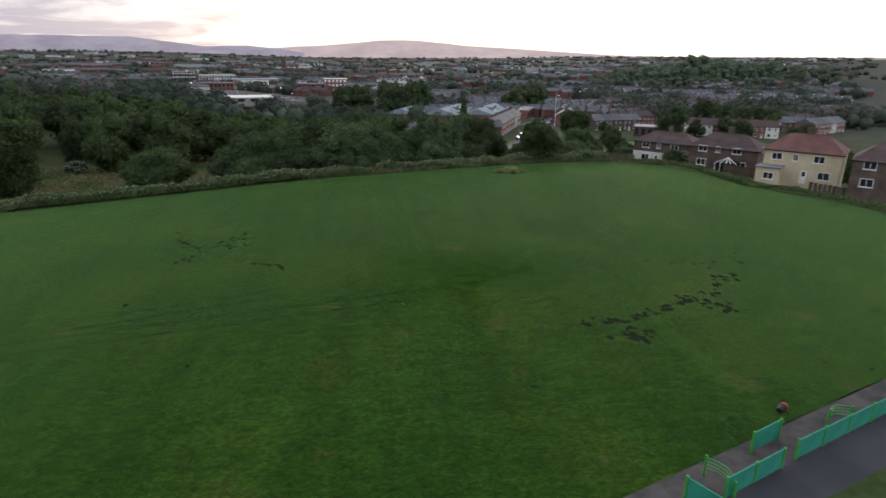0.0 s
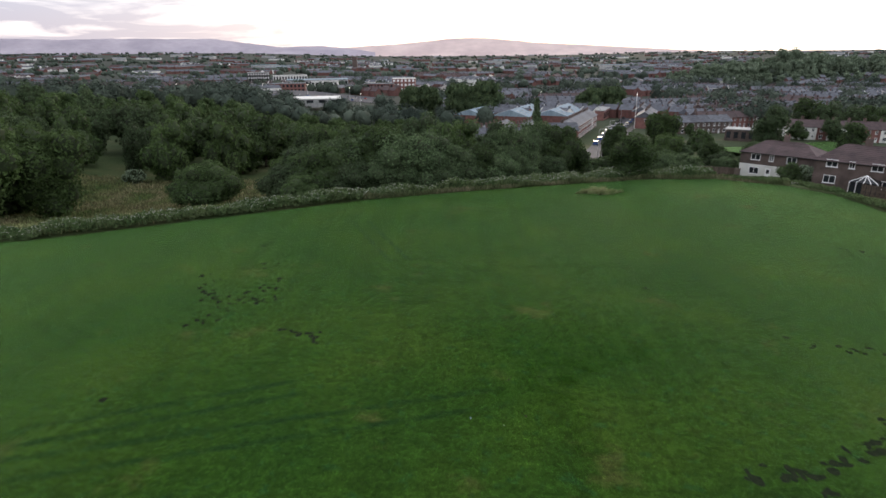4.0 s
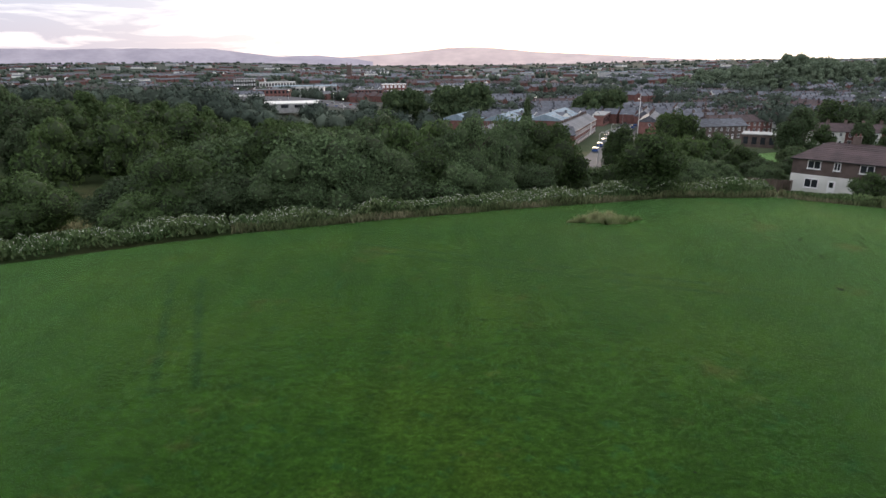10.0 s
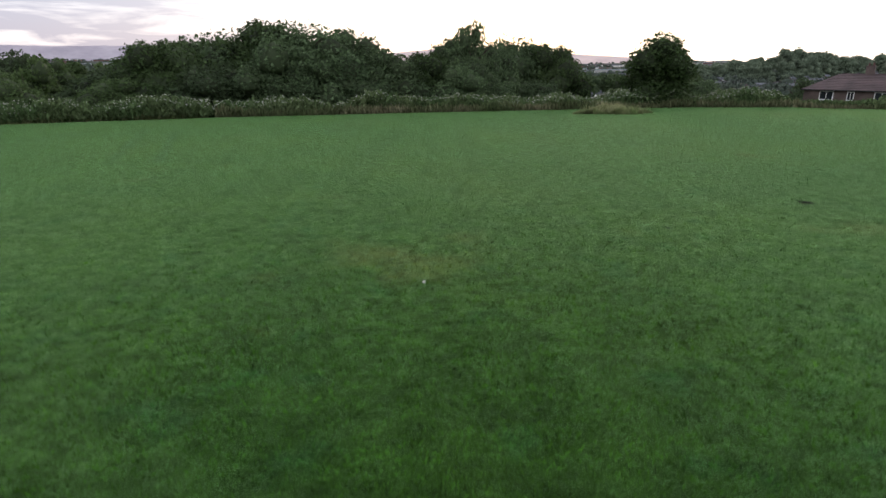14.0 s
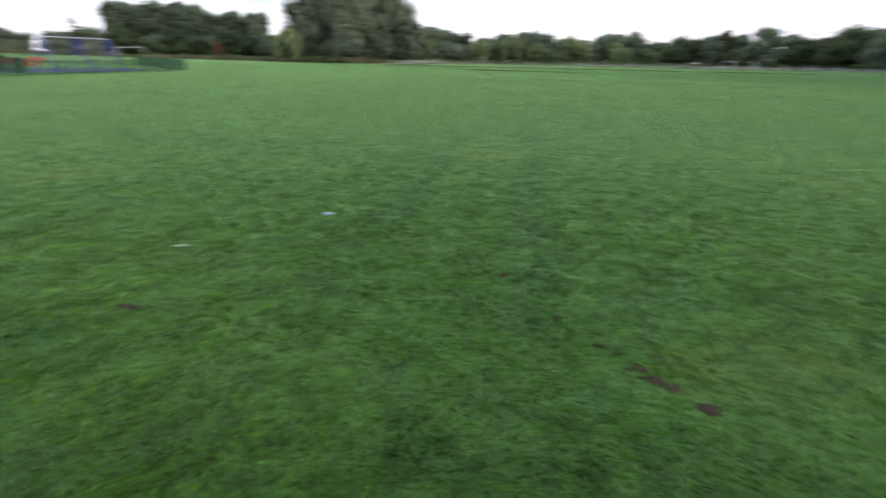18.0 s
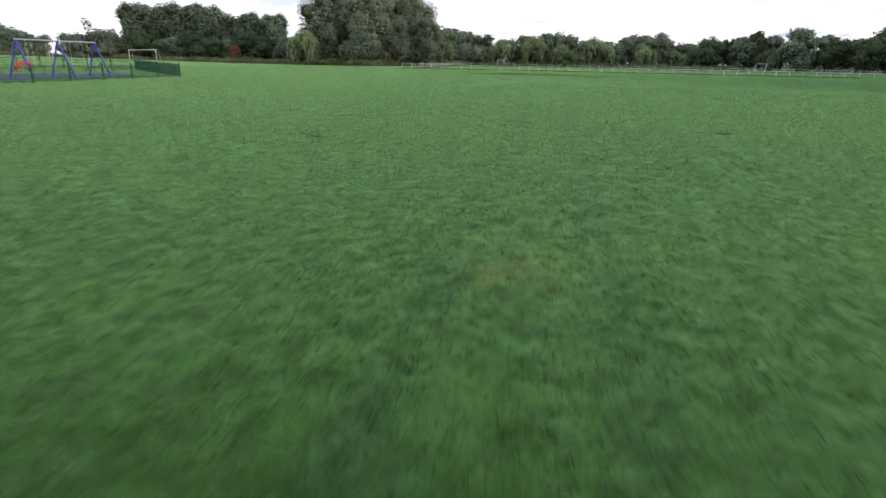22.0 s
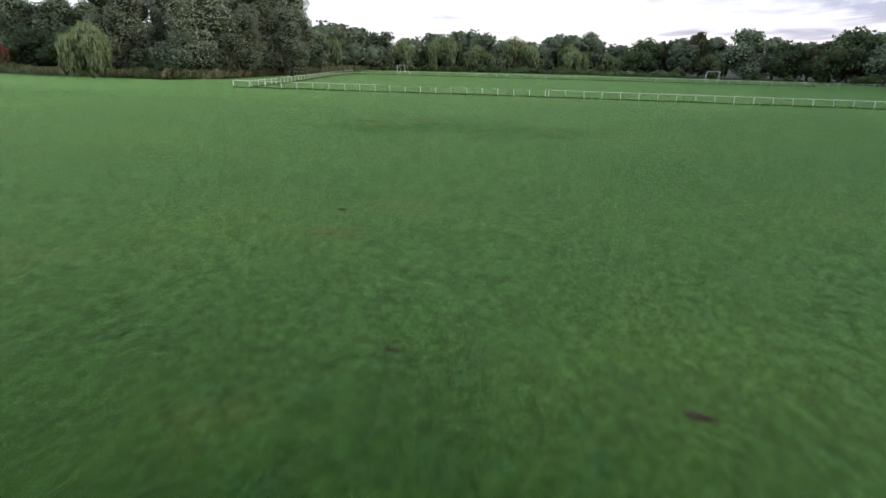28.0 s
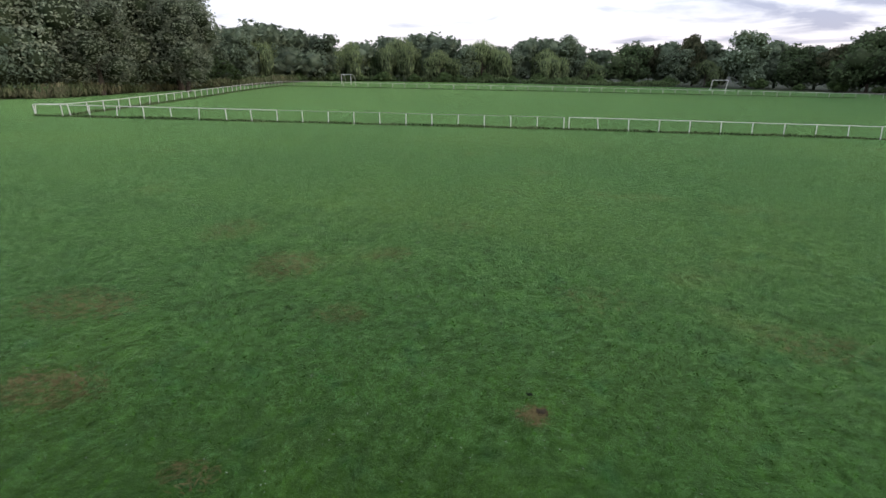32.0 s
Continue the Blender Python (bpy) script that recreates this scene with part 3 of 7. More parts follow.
# ---- trees ----
def leaf_cloud(rng, centers, radii, count, size, droop=0.0, flat=0.75):
    """Leaf sprays on the skins of overlapping lobes: two triangles each, pointed, at many angles."""
    centers, radii = np.asarray(centers, float), np.asarray(radii, float)
    w = radii.prod(1) ** (2 / 3)
    pick = rng.choice(len(centers), count, p=w / w.sum())
    d = rng.normal(size=(count, 3))
    d[:, 2] = d[:, 2] * 0.9 + 0.25
    d /= np.linalg.norm(d, axis=1)[:, None]
    out = 0.83 + 0.19 * rng.random(count) ** 1.5
    bump = 1 + 0.12 * np.sin(d[:, 0] * 7 + pick) * np.sin(d[:, 1] * 6 + pick * 2) + 0.10 * np.sin(d[:, 2] * 11 + pick)
    p = centers[pick] + d * radii[pick] * (out * bump)[:, None]
    keep = p[:, 2] > 0.05
    for c, r in zip(centers, radii):                  # drop what would lie deep inside another lobe
        keep &= (((p - c) / r) ** 2).sum(1) > 0.50
    p, d = p[keep], d[keep]
    n = len(p)
    nor = d + rng.normal(size=(n, 3)) * flat
    nor /= np.linalg.norm(nor, axis=1)[:, None]
    t = np.cross(nor, rng.normal(size=(n, 3)))
    if droop:
        t = t * (1 - droop) + np.array([0, 0, -1.0]) * droop * np.linalg.norm(t, axis=1)[:, None]
    t /= np.linalg.norm(t, axis=1)[:, None]
    b = np.cross(nor, t)
    b /= np.linalg.norm(b, axis=1)[:, None] + 1e-9
    s = size * (0.55 + 0.9 * rng.random(n))[:, None]
    wd = 0.55 if not droop else 0.22
    ln = 1.0 if not droop else 2.6
    V = np.stack([p - t * s * ln, p + b * s * wd + nor * s * 0.15, p + t * s * ln, p - b * s * wd + nor * s * 0.15], 1).reshape(-1, 3)
    F = np.arange(4 * n).reshape(n, 4)
    return V, F


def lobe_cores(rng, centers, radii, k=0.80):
    """Rough masses of twigs and inner leaves that fill the lobes; crowns paint them dark as inner shade."""
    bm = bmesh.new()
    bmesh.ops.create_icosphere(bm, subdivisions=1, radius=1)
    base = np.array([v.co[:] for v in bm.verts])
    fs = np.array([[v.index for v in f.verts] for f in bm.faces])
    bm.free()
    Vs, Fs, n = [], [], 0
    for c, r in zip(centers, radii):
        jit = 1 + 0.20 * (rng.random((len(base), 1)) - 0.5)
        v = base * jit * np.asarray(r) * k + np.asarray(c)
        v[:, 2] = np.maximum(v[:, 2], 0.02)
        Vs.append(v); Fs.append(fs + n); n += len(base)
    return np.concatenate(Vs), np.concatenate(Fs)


def crown_mesh(name, seed, centers, radii, count, size, mat, droop=0.0, core=0.80):
    rng = np.random.default_rng(seed)
    V, F = leaf_cloud(rng, centers, radii, count, size, droop)
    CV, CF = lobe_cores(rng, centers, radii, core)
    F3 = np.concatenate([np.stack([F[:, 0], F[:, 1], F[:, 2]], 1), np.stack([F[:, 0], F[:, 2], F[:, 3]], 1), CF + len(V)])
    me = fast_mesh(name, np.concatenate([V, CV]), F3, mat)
    me.materials.append(M_LEAF_INNER_SHADE)
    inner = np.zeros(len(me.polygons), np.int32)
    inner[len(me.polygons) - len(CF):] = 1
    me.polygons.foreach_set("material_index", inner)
    return me


def trunk_form(rng, h, r, limbs=6, top=0.75, spread=0.25):
    f = Form()
    pts, x, y = [], 0.0, 0.0
    for i in range(6):
        k = i / 5
        pts.append((x, y, h * top * k))
        x += rng.normal() * h * 0.012
        y += rng.normal() * h * 0.012
    for i in range(5):
        f.tube(pts[i], pts[i + 1], r * (1.25 if i == 0 else 1) * (1 - 0.14 * i), r * (1 - 0.14 * (i + 1)), 7)
    for i in range(limbs):
        a = rng.random() * 6.28
        j = rng.integers(1, 5)
        b = pts[j]
        e = (b[0] + math.cos(a) * h * spread, b[1] + math.sin(a) * h * spread, b[2] + h * (0.12 + 0.12 * rng.random()))
        f.tube(b, e, r * 0.42, r * 0.14, 5)
    return f


def lobes(rng, kind):
    """Lobe centres and radii of a crown of unit height and about unit width."""
    C, R = [], []
    if kind == "round":
        for i in range(15):
            a, q = rng.random() * 6.28, rng.random() ** 0.6 * 0.33
            z = 0.34 + 0.46 * rng.random()
            q *= 1.15 - abs(z - 0.5)
            C.append((q * math.cos(a), q * math.sin(a), z)); s = 0.12 + 0.09 * rng.random(); R.append((s, s, s * 0.9))
        C.append((0, 0, 0.55)); R.append((0.27, 0.27, 0.30))
    elif kind == "full":
        for i in range(17):
            a, q = rng.random() * 6.28, rng.random() ** 0.55 * 0.36
            z = 0.14 + 0.68 * rng.random()
            q *= 1.15 - 0.9 * abs(z - 0.42)
            C.append((q * math.cos(a), q * math.sin(a), z)); s = 0.12 + 0.09 * rng.random(); R.append((s, s, s * 1.05))
        C.append((0, 0, 0.42)); R.append((0.29, 0.29, 0.40))
    elif kind == "bush":
        for i in range(22):
            a, q = i * 2.4 + rng.random() * 0.8, ((i + 0.5) / 22) ** 0.55 * 0.42
            z = 0.80 * math.sqrt(1 - (q / 0.47) ** 2) * (0.45 + 0.55 * rng.random())
            C.append((q * math.cos(a), q * math.sin(a), max(z, 0.12))); s = 0.12 + 0.07 * rng.random(); R.append((s, s, s * 1.1))
        C.append((0, 0, 0.34)); R.append((0.40, 0.40, 0.42))
    elif kind == "poplar":
        for i in range(17):
            a, q = rng.random() * 6.28, rng.random() * 0.13
            z = 0.20 + 0.74 * rng.random()
            s = 0.075 + 0.05 * rng.random()
            C.append((q * math.cos(a), q * math.sin(a), z)); R.append((s, s, s * 1.7))
    elif kind == "oval":
        for i in range(20):
            z = 0.20 + 0.70 * (i + rng.random()) / 20
            a, q = i * 2.4 + rng.random(), 0.19 * math.sqrt(max(0.05, 1 - ((z - 0.52) / 0.46) ** 2)) * (0.5 + 0.5 * rng.random())
            s = 0.075 + 0.045 * rng.random()
            C.append((q * math.cos(a), q * math.sin(a), z)); R.append((s, s, s * 1.35))
        C.append((0, 0, 0.50)); R.append((0.15, 0.15, 0.34))
    elif kind == "willow":
        for i in range(14):
            a, q = rng.random() * 6.28, 0.10 + rng.random() * 0.30
            C.append((q * math.cos(a), q * math.sin(a), 0.66 - 0.45 * q)); R.append((0.15, 0.15, 0.20))
            C.append((q * 1.2 * math.cos(a), q * 1.2 * math.sin(a), 0.36 - 0.2 * q)); R.append((0.10, 0.10, 0.28))
        C.append((0, 0, 0.70)); R.append((0.24, 0.24, 0.24))
    elif kind == "spire":
        for i in range(14):
            z = 0.06 + 0.88 * i / 13
            q = 0.17 * (1 - z) + 0.035
            for k in range(3):
                a = rng.random() * 6.28
                C.append((q * 0.7 * math.cos(a), q * 0.7 * math.sin(a), z)); R.append((q * 0.7, q * 0.7, 0.09))
    elif kind == "airy":
        for i in range(17):
            a, q = rng.random() * 6.28, rng.random() ** 0.7 * 0.30
            z = 0.30 + 0.64 * rng.random()
            q *= 1.2 - z * 0.9
            C.append((q * math.cos(a), q * math.sin(a), z)); s = 0.06 + 0.06 * rng.random(); R.append((s * 1.1, s * 1.1, s))
    return C, R


PROTO = {}


def tree_proto(key, kind, seed, count, size, mat, trunk_r=0.022, core=0.80):
    rng = np.random.default_rng(seed)
    C, R = lobes(rng, kind)
    crown = crown_mesh("crown", seed, C, R, count, size, mat, 0.82 if kind == "willow" else 0.0, core)
    trunk = trunk_form(rng, 1.0, trunk_r, 7 if kind != "spire" else 0, 0.9 if kind in ("poplar", "spire", "oval") else 0.7, 0.07 if kind in ("poplar", "oval") else 0.24).mesh("trunk", M_BARK)
    PROTO[key] = (crown, trunk)


def grove(name, spots, mat, label):
    """Trees too many to count, joined: spots of kind, x, y, height and width."""
    Vs, Fs, n = [], [], 0
    for key, x, y, h, w in spots:
        for me in PROTO[key]:
            v = np.empty(len(me.vertices) * 3, np.float32)
            me.vertices.foreach_get("co", v)
            me.calc_loop_triangles()
            f = np.empty(len(me.loop_triangles) * 3, np.int32)
            me.loop_triangles.foreach_get("vertices", f)
            v, a = v.reshape(-1, 3), radians((x * 37.7 + y * 91.3) % 360)
            c, s = math.cos(a), math.sin(a)
            p = np.stack([(v[:, 0] * c - v[:, 1] * s) * h * w + x, (v[:, 0] * s + v[:, 1] * c) * h * w + y, v[:, 2] * h + gz(x, y) - 0.12], 1)
            Vs.append(p); Fs.append(f.reshape(-1, 3) + n); n += len(v)
    tagged(new(name, fast_mesh(name, np.concatenate(Vs), np.concatenate(Fs), mat)), label, "trees", kind="stuff")


def tree(key, x, y, h, w=1.0, label="", category="tree", group="", name="tree", turn=None, sink=0.12):
    """A tree of height h; w: its width against that of a tree as wide as high."""
    crown, trunk = PROTO[key]
    a = (x * 37.7 + y * 91.3) % 360 if turn is None else turn
    ob = root(name, pose(x, y, gz(x, y) - sink, 0, 0, a) @ Matrix.Diagonal((h * w, h * w, h, 1)), label, category, group)
    part("trunk", trunk, None, ob)
    part("crown", crown, None, ob)
    return ob


# near kinds have fine leaves, far kinds fewer and larger sprays
for i in range(3):
    tree_proto(f"bush{i}", "bush", 10 + i, 20000, 0.0145, (M_LEAF, M_LEAF_OLIVE, M_LEAF_OLIVE)[i], 0.02, 0.82)
    tree_proto(f"round{i}", "full", 20 + i, 15000, 0.0165, (M_LEAF, M_LEAF_DARK, M_LEAF_FRESH)[i])
    tree_proto(f"wood{i}", "full", 30 + i, 4200, 0.026, (M_LEAF, M_LEAF_DARK, M_LEAF_FRESH)[i], core=0.76)
    tree_proto(f"shrub{i}", "bush", 40 + i, 3000, 0.030, (M_LEAF, M_LEAF_OLIVE, M_LEAF_LIGHTENED)[i])
    tree_proto(f"belt{i}", "full", 90 + i, 3600, 0.028, (M_LEAF_LIGHTENED, M_LEAF_OLIVE, M_LEAF_LIGHTENED)[i], core=0.76)
    tree_proto(f"far{i}", "full", 80 + i, 1400, 0.042, (M_LEAF, M_LEAF_DARK, M_LEAF)[i])
tree_proto("dark", "full", 50, 12000, 0.0165, M_LEAF_DARK, core=0.6)
tree_proto("poplar0", "oval", 60, 5200, 0.017, M_LEAF_LIGHTENED, 0.016, 0.78)
tree_proto("poplar1", "oval", 61, 17000, 0.0086, M_LEAF_GREY, 0.016, 0.66)
tree_proto("scrub", "bush", 70, 8000, 0.020, M_LEAF_LIGHTENED)
tree_proto("willow0", "willow", 62, 6500, 0.021, M_LEAF_WILLOW)
tree_proto("copper", "round", 63, 4200, 0.030, M_LEAF_RED)
tree_proto("spire", "spire", 64, 5000, 0.022, M_LEAF_DARK, 0.016)
tree_proto("far_tall", "round", 86, 1800, 0.042, M_LEAF_DARK)
tree_proto("red_shrub", "bush", 66, 2400, 0.032, leafy("leaves_red", (0.150, 0.030, 0.024), (0.240, 0.055, 0.036)))
tree_proto("sparse", "airy", 65, 700, 0.030, M_LEAF_RED, core=0.0)

# the thicket along the north edge of the field
HEDGE = "large green willow thicket bush behind the nettle strip"
for key, x, y, top, w in [("bush0", -42.5, 58.5, 2.2, 1.25), ("bush1", -28, 54.5, 3.0, 1.4), ("bush0", -24.3, 55, 4.9, 1.15), ("bush1", -26.5, 62, 4.9, 1.25), ("bush1", -20.5, 60, 6.6, 1.05), ("bush0", -16.2, 60, 6.9, 1.05), ("bush1", -12.2, 58.5, 7.2, 1.1),
                          ("bush2", -8.0, 60, 5.6, 1.1), ("bush1", -4.6, 60.5, 4.4, 1.2), ("bush0", -0.8, 61.5, 3.8, 1.2), ("bush1", -19.5, 54, 3.2, 1.3), ("bush1", -14.5, 55.5, 3.6, 1.3), ("bush0", -26, 50.5, 1.6, 1.5), ("bush1", 2.2, 61, 3.2, 1.2),
                          ("bush1", -7, 56.8, 2.0, 1.5)]:
    tree(key, x, y, (top + 0.3 - gz(x, y)) / 0.90, w, HEDGE, group="thicket along the field edge")
tree("dark", 4.2, 64.5, (7.0 - gz(4.2, 64.5)) / 0.97, 0.66, "dark-leaved plum tree with a pointed top", group="thicket along the field edge")
for key, x, y, top, w in [("bush2", 2.6, 62.6, 3.6, 1.05), ("bush1", 10.2, 77, 7.4, 0.85), ("bush0", 14.4, 76, 5.6, 0.95), ("bush1", 6.6, 69, 6.4, 0.72), ("bush2", 1.4, 66, 5.4, 0.75), ("bush2", 6.0, 62.4, 2.0, 1.2), ("bush1", 11.5, 68, 1.6, 1.2)]:
    tree(key, x, y, (top - gz(x, y)) / 0.92, w, "dense grey-green tree in the field-edge thicket", group="thicket along the field edge")
tree("round0", 23.2, 62.8, (5.6 - gz(23.2, 62.8)) / 0.97, 1.3, "solitary round-crowned hawthorn tree at the field corner", group="thicket along the field edge")
for key, x, y, h, w in [("round0", 39.2, 128, 10.8, 0.85), ("round2", 56.5, 140, 14.0, 0.80), ("round2", 47.3, 110, 8.4, 0.95), ("bush0", 30.8, 132, 4.4, 1.25), ("bush0", 24, 86, 3.4, 1.7), ("bush1", 16.5, 84, 3.6, 1.5),
                        ("bush1", 31, 70, 5.2, 1.2), ("bush2", 38, 78, 4.6, 1.3), ("round0", 59, 110, 7.0, 1.2), ("round1", 72.8, 118, 7.2, 1.4), ("bush1", 45, 97, 4.4, 1.4), ("bush1", 36, 88, 4.6, 1.4), ("bush0", 42, 84, 4.2, 1.4), ("bush1", 52, 90, 4.6, 1.3), ("bush2", 55, 99, 5.2, 1.3), ("bush1", 28, 99, 3.4, 1.7), ("bush0", 38, 105, 4.4, 1.5), ("round1", 65, 104, 6.0, 1.2),
                        ("round0", 52, 122, 7.0, 1.1), ("bush1", 67, 130, 6.0, 1.2), ("bush0", 44, 120, 5.0, 1.3), ("round1", 62, 148, 8.0, 1.0), ("bush1", 22, 106, 4.0, 1.6), ("bush0", 14, 100, 4.6, 1.5), ("bush1", 8, 92, 4.6, 1.5), ("shrub0", 53.5, 70.5, 4.6, 0.9), ("shrub2", 56.5, 70, 4.2, 1.0)]:
    tree(key, x, y, h, w, "green leafy tree between the park and the houses", group="trees by the houses")
tree("dark", 117.8, 193, 16.2, 0.95, "large dark round-crowned tree beside the school", group="trees among the streets")
for k, (x, y, h) in enumerate([(154, 232, 17), (160.4, 225, 15.5), (140.2, 180, 11), (79.5, 165, 9), (152, 208, 10), (-5, 122, 9), (4, 132, 8), (-14, 130, 10), (140, 212, 9), (170, 226, 14), (182, 232, 14), (196, 240, 13), (86, 186, 6), (184, 222, 11),
                               (178, 190, 9), (96, 200, 5), (84, 120, 6), (150, 150, 8), (128, 96, 8), (158, 170, 9), (140, 118, 6), (98, 76, 8), (108, 60, 8), (90, 56, 7), (94, 96, 6), (100, 222, 6), (125, 248, 7)]):
    tree(("wood0", "wood1", "wood0", "far2", "wood1")[k % 5], x, y, h, 0.95, "green leafy tree among the streets and gardens", group="trees among the streets")
tree("spire", 28.8, 190, 17.8, 0.75, "tall narrow dark cypress beside the brick terrace", "tree")


def scatter(n, seed, x0, x1, y0, y1, ok, gap):
    rng = np.random.default_rng(seed)
    out = []
    for _ in range(n * 30):
        x, y = x0 + (x1 - x0) * rng.random(), y0 + (y1 - y0) * rng.random()
        if ok(x, y) and all((x - a) ** 2 + (y - b) ** 2 > gap * gap for a, b, _ in out):
            out.append((x, y, rng.random()))
            if len(out) == n:
                break
    return out


# bushes that fill the slope between the field and the streets
def on_slope(x, y):
    sx = float(np.interp(y, [p[1] for p in STREET], [p[0] for p in STREET]))
    return abs(x - sx) > 8 and not (0.17 < x / y < 0.27 and y > 112) and not (x > 44 and y < 92) and x < 30 + 0.5 * (y - 70)


for k, (x, y, r) in enumerate(scatter(44, 17, 10, 84, 78, 152, on_slope, 5.5)):
    tree(("bush0", "bush1", "shrub1", "bush2")[k % 4], x, y, 3.0 + 2.4 * r, 1.35, "dense bush on the slope above the streets", "bush", "bushes on the slope", "bush")

# the wood on the slope north-west of the field
def in_wood(x, y):
    return y > (84 if x > -40 else 103) + 0.12 * (x + 60) and y < 185 - 0.10 * (x + 60) and x < 4 - 0.30 * (y - 84) + (14 if y > 110 else 0) and x > -175


for k, (x, y, r) in enumerate(scatter(92, 5, -175, 20, 70, 190, in_wood, 9.0)):
    tree(("wood0", "wood2", "wood0", "wood1", "wood0", "bush0", "round0", "wood2")[k % 8] if y < 110 else f"wood{(k * 7) % 3}", x, y, 10.5 + 5.5 * r + 1.5 * math.sin(x * 0.07), 0.85 + 0.15 * math.sin(k), "broadleaf tree of the dense wood below the field",
         group="wood below the field")
grove("low_wood", [(f"far{k % 3}", x, y, (6.5 + 5 * r) * min(1, max(0.4, (330 - y) / 110)), 1.15) for k, (x, y, r) in enumerate(scatter(95, 9, -300, -12, 186, 300, lambda x, y: y > 200 - 0.12 * (x + 60), 8.5))], M_LEAF,
      "green broadleaf wood on the low ground before the town")
grove("town_copse", [(("far_tall", "far1")[k % 2], 12 + 10 * math.sin(k * 2.4) + k % 3, 318 + 6 * math.cos(k * 1.9), 20 + 3 * math.sin(k * 1.3), 0.85) for k in range(11)] +
      [(("far1", "far_tall")[k % 2], -18 + 8 * math.sin(k * 2.4), 335 + 5 * math.cos(k * 1.9), 18 + 2.5 * math.sin(k * 1.7), 0.85) for k in range(8)] +
      [(("far1", "far0")[k % 2], 94 + 11 * math.sin(k * 2.4), 346 + 7 * math.cos(k * 1.9), 16 + 3 * math.sin(k * 1.7), 0.9) for k in range(9)], M_LEAF_DARK, "tall dense groups of dark trees before the town")
# tall trees by the meadow, west of the field
for k, (x, y, r) in enumerate(scatter(24, 6, -170, -66, 36, 88, lambda x, y: outside(x, y) > 8 and math.degrees(math.atan2(-(x + 5.8), y + 12)) > 41.5, 8.0)):
    tree(("wood2", "wood0", "wood1", "wood2")[k % 4], x, y, 10 + 4.5 * r, 0.95, "tall broadleaf tree beside the rough meadow", group="trees by the meadow")
for k, (x, y, h) in enumerate([(-61, 95, 4.0), (-52, 92, 3.8), (-74, 98, 4.2), (-34, 80, 5.0), (-40, 88, 4.6)]):
    tree(f"shrub{k % 3}", x, y, h, 1.15, "rounded green shrub on the rough meadow", "shrub", "shrubs on the meadow", "shrub")
for x, y, h in [(-36, 78, 7.0), (-28, 74, 6.0), (-48, 84, 5.0)]:
    tree("round2", x, y, h, 0.7, "young bright green tree at the edge of the wood", group="shrubs on the meadow")

# west side: big poplars and willows round the football pitch
for key, x, y, h, w in [("poplar1", -146, -101, 22, 1.25), ("poplar1", -153, -112, 25, 1.1), ("poplar1", -160, -100, 22, 1.25), ("poplar1", -167, -96, 21, 1.2), ("poplar1", -171, -103, 24.5, 1.1),
                        ("poplar1", -140, -113, 19, 1.2), ("poplar1", -165, -116, 26, 1.1), ("poplar1", -150, -96, 14, 1.5), ("poplar1", -163, -92, 14, 1.5)]:
    tree(key, x - 8, y + 9, h, w, "tall grey-leaved poplar with gaps between its limbs", group="poplar clump by the pitch")
for key, x, y, h, w in [("willow0", -137, -101, 9.5, 1.15), ("shrub1", -148, -94, 6.5, 1.2), ("scrub", -158, -92, 10, 1.0), ("scrub", -168, -90, 9.5, 1.0), ("scrub", -149, -92, 11, 1.0), ("scrub", -176, -90, 8.0, 1.1), ("shrub0", -181, -91, 6.0, 1.3),
                        ("belt1", -190, -94, 9, 1.0), ("shrub0", -197, -93, 6, 1.25), ("shrub1", -165, -90.5, 4.5, 1.3), ("shrub1", -144, -92, 4.0, 1.3), ("belt0", -196, -102, 13, 0.9), ("belt0", -206, -104, 14, 0.95)] + [("belt1" if k % 3 else "shrub1", -142 - 3.4 * k, -176 + 4.2 * k, 8 + 2 * math.sin(k * 1.9), 1.3) for k in range(11)] + [("belt0", -172, -124, 12, 1.2), ("belt2", -178, -118, 13, 1.2), ("scrub", -184, -112, 10, 1.2), ("scrub", -168, -130, 10, 1.2)]:
    tree(key, x, y, h, w, "grey-green willow scrub at the foot of the poplars" if key != "willow0" else "pale weeping willow beside the pitch", group="scrub under the poplars")
for k in range(17):
    u = k / 16
    x, y = -168 - 36 * u + 2 * math.sin(k * 5), -203 + 38 * u + 3 * math.cos(k * 3)
    tree(f"poplar0", x, y, (25.6 if k < 10 else 22.6) + 0.9 * math.sin(k * 2.1) - gz(x, y), 1.25, "tall dark poplar in a close row on the skyline", group="row of skyline poplars")
tree("red_shrub", -149, -136, 6.4, 0.55, "small red-leaved tree in front of the poplar row")
rng = np.random.default_rng(77)
belt = []
for k in range(36):
    u = k / 35
    x, y = -72 - 118 * u, -196 + 26 * math.sin(u * 2.4) * u + 10 * rng.random()
    belt.append((("belt0", "far0", "shrub0", "belt2")[k % 4], x, y, (7.2 if k < 22 else 6.0) + 2.6 * rng.random(), 1.25))
grove("tree_belt", belt, M_LEAF_LIGHTENED, "dark mixed tree belt behind the playground")
tree("sparse", -122, -163, 11.0, 0.70, "thin half-bare tree standing above the belt", group="tree belt behind the playground")
LINE = [(-214, -106), (-236, -104), (-256, -86), (-270, -62), (-283, -40), (-290, -14), (-290, 10), (-284, 34), (-270, 58), (-246, 76), (-214, 80), (-182, 80)]
kinds = ["belt0", "willow0", "belt1", "belt2", "willow0", "belt1", "willow0", "willow0", "belt0", "willow0", "belt2", "willow0"]
acc, back, low = 0, [], []
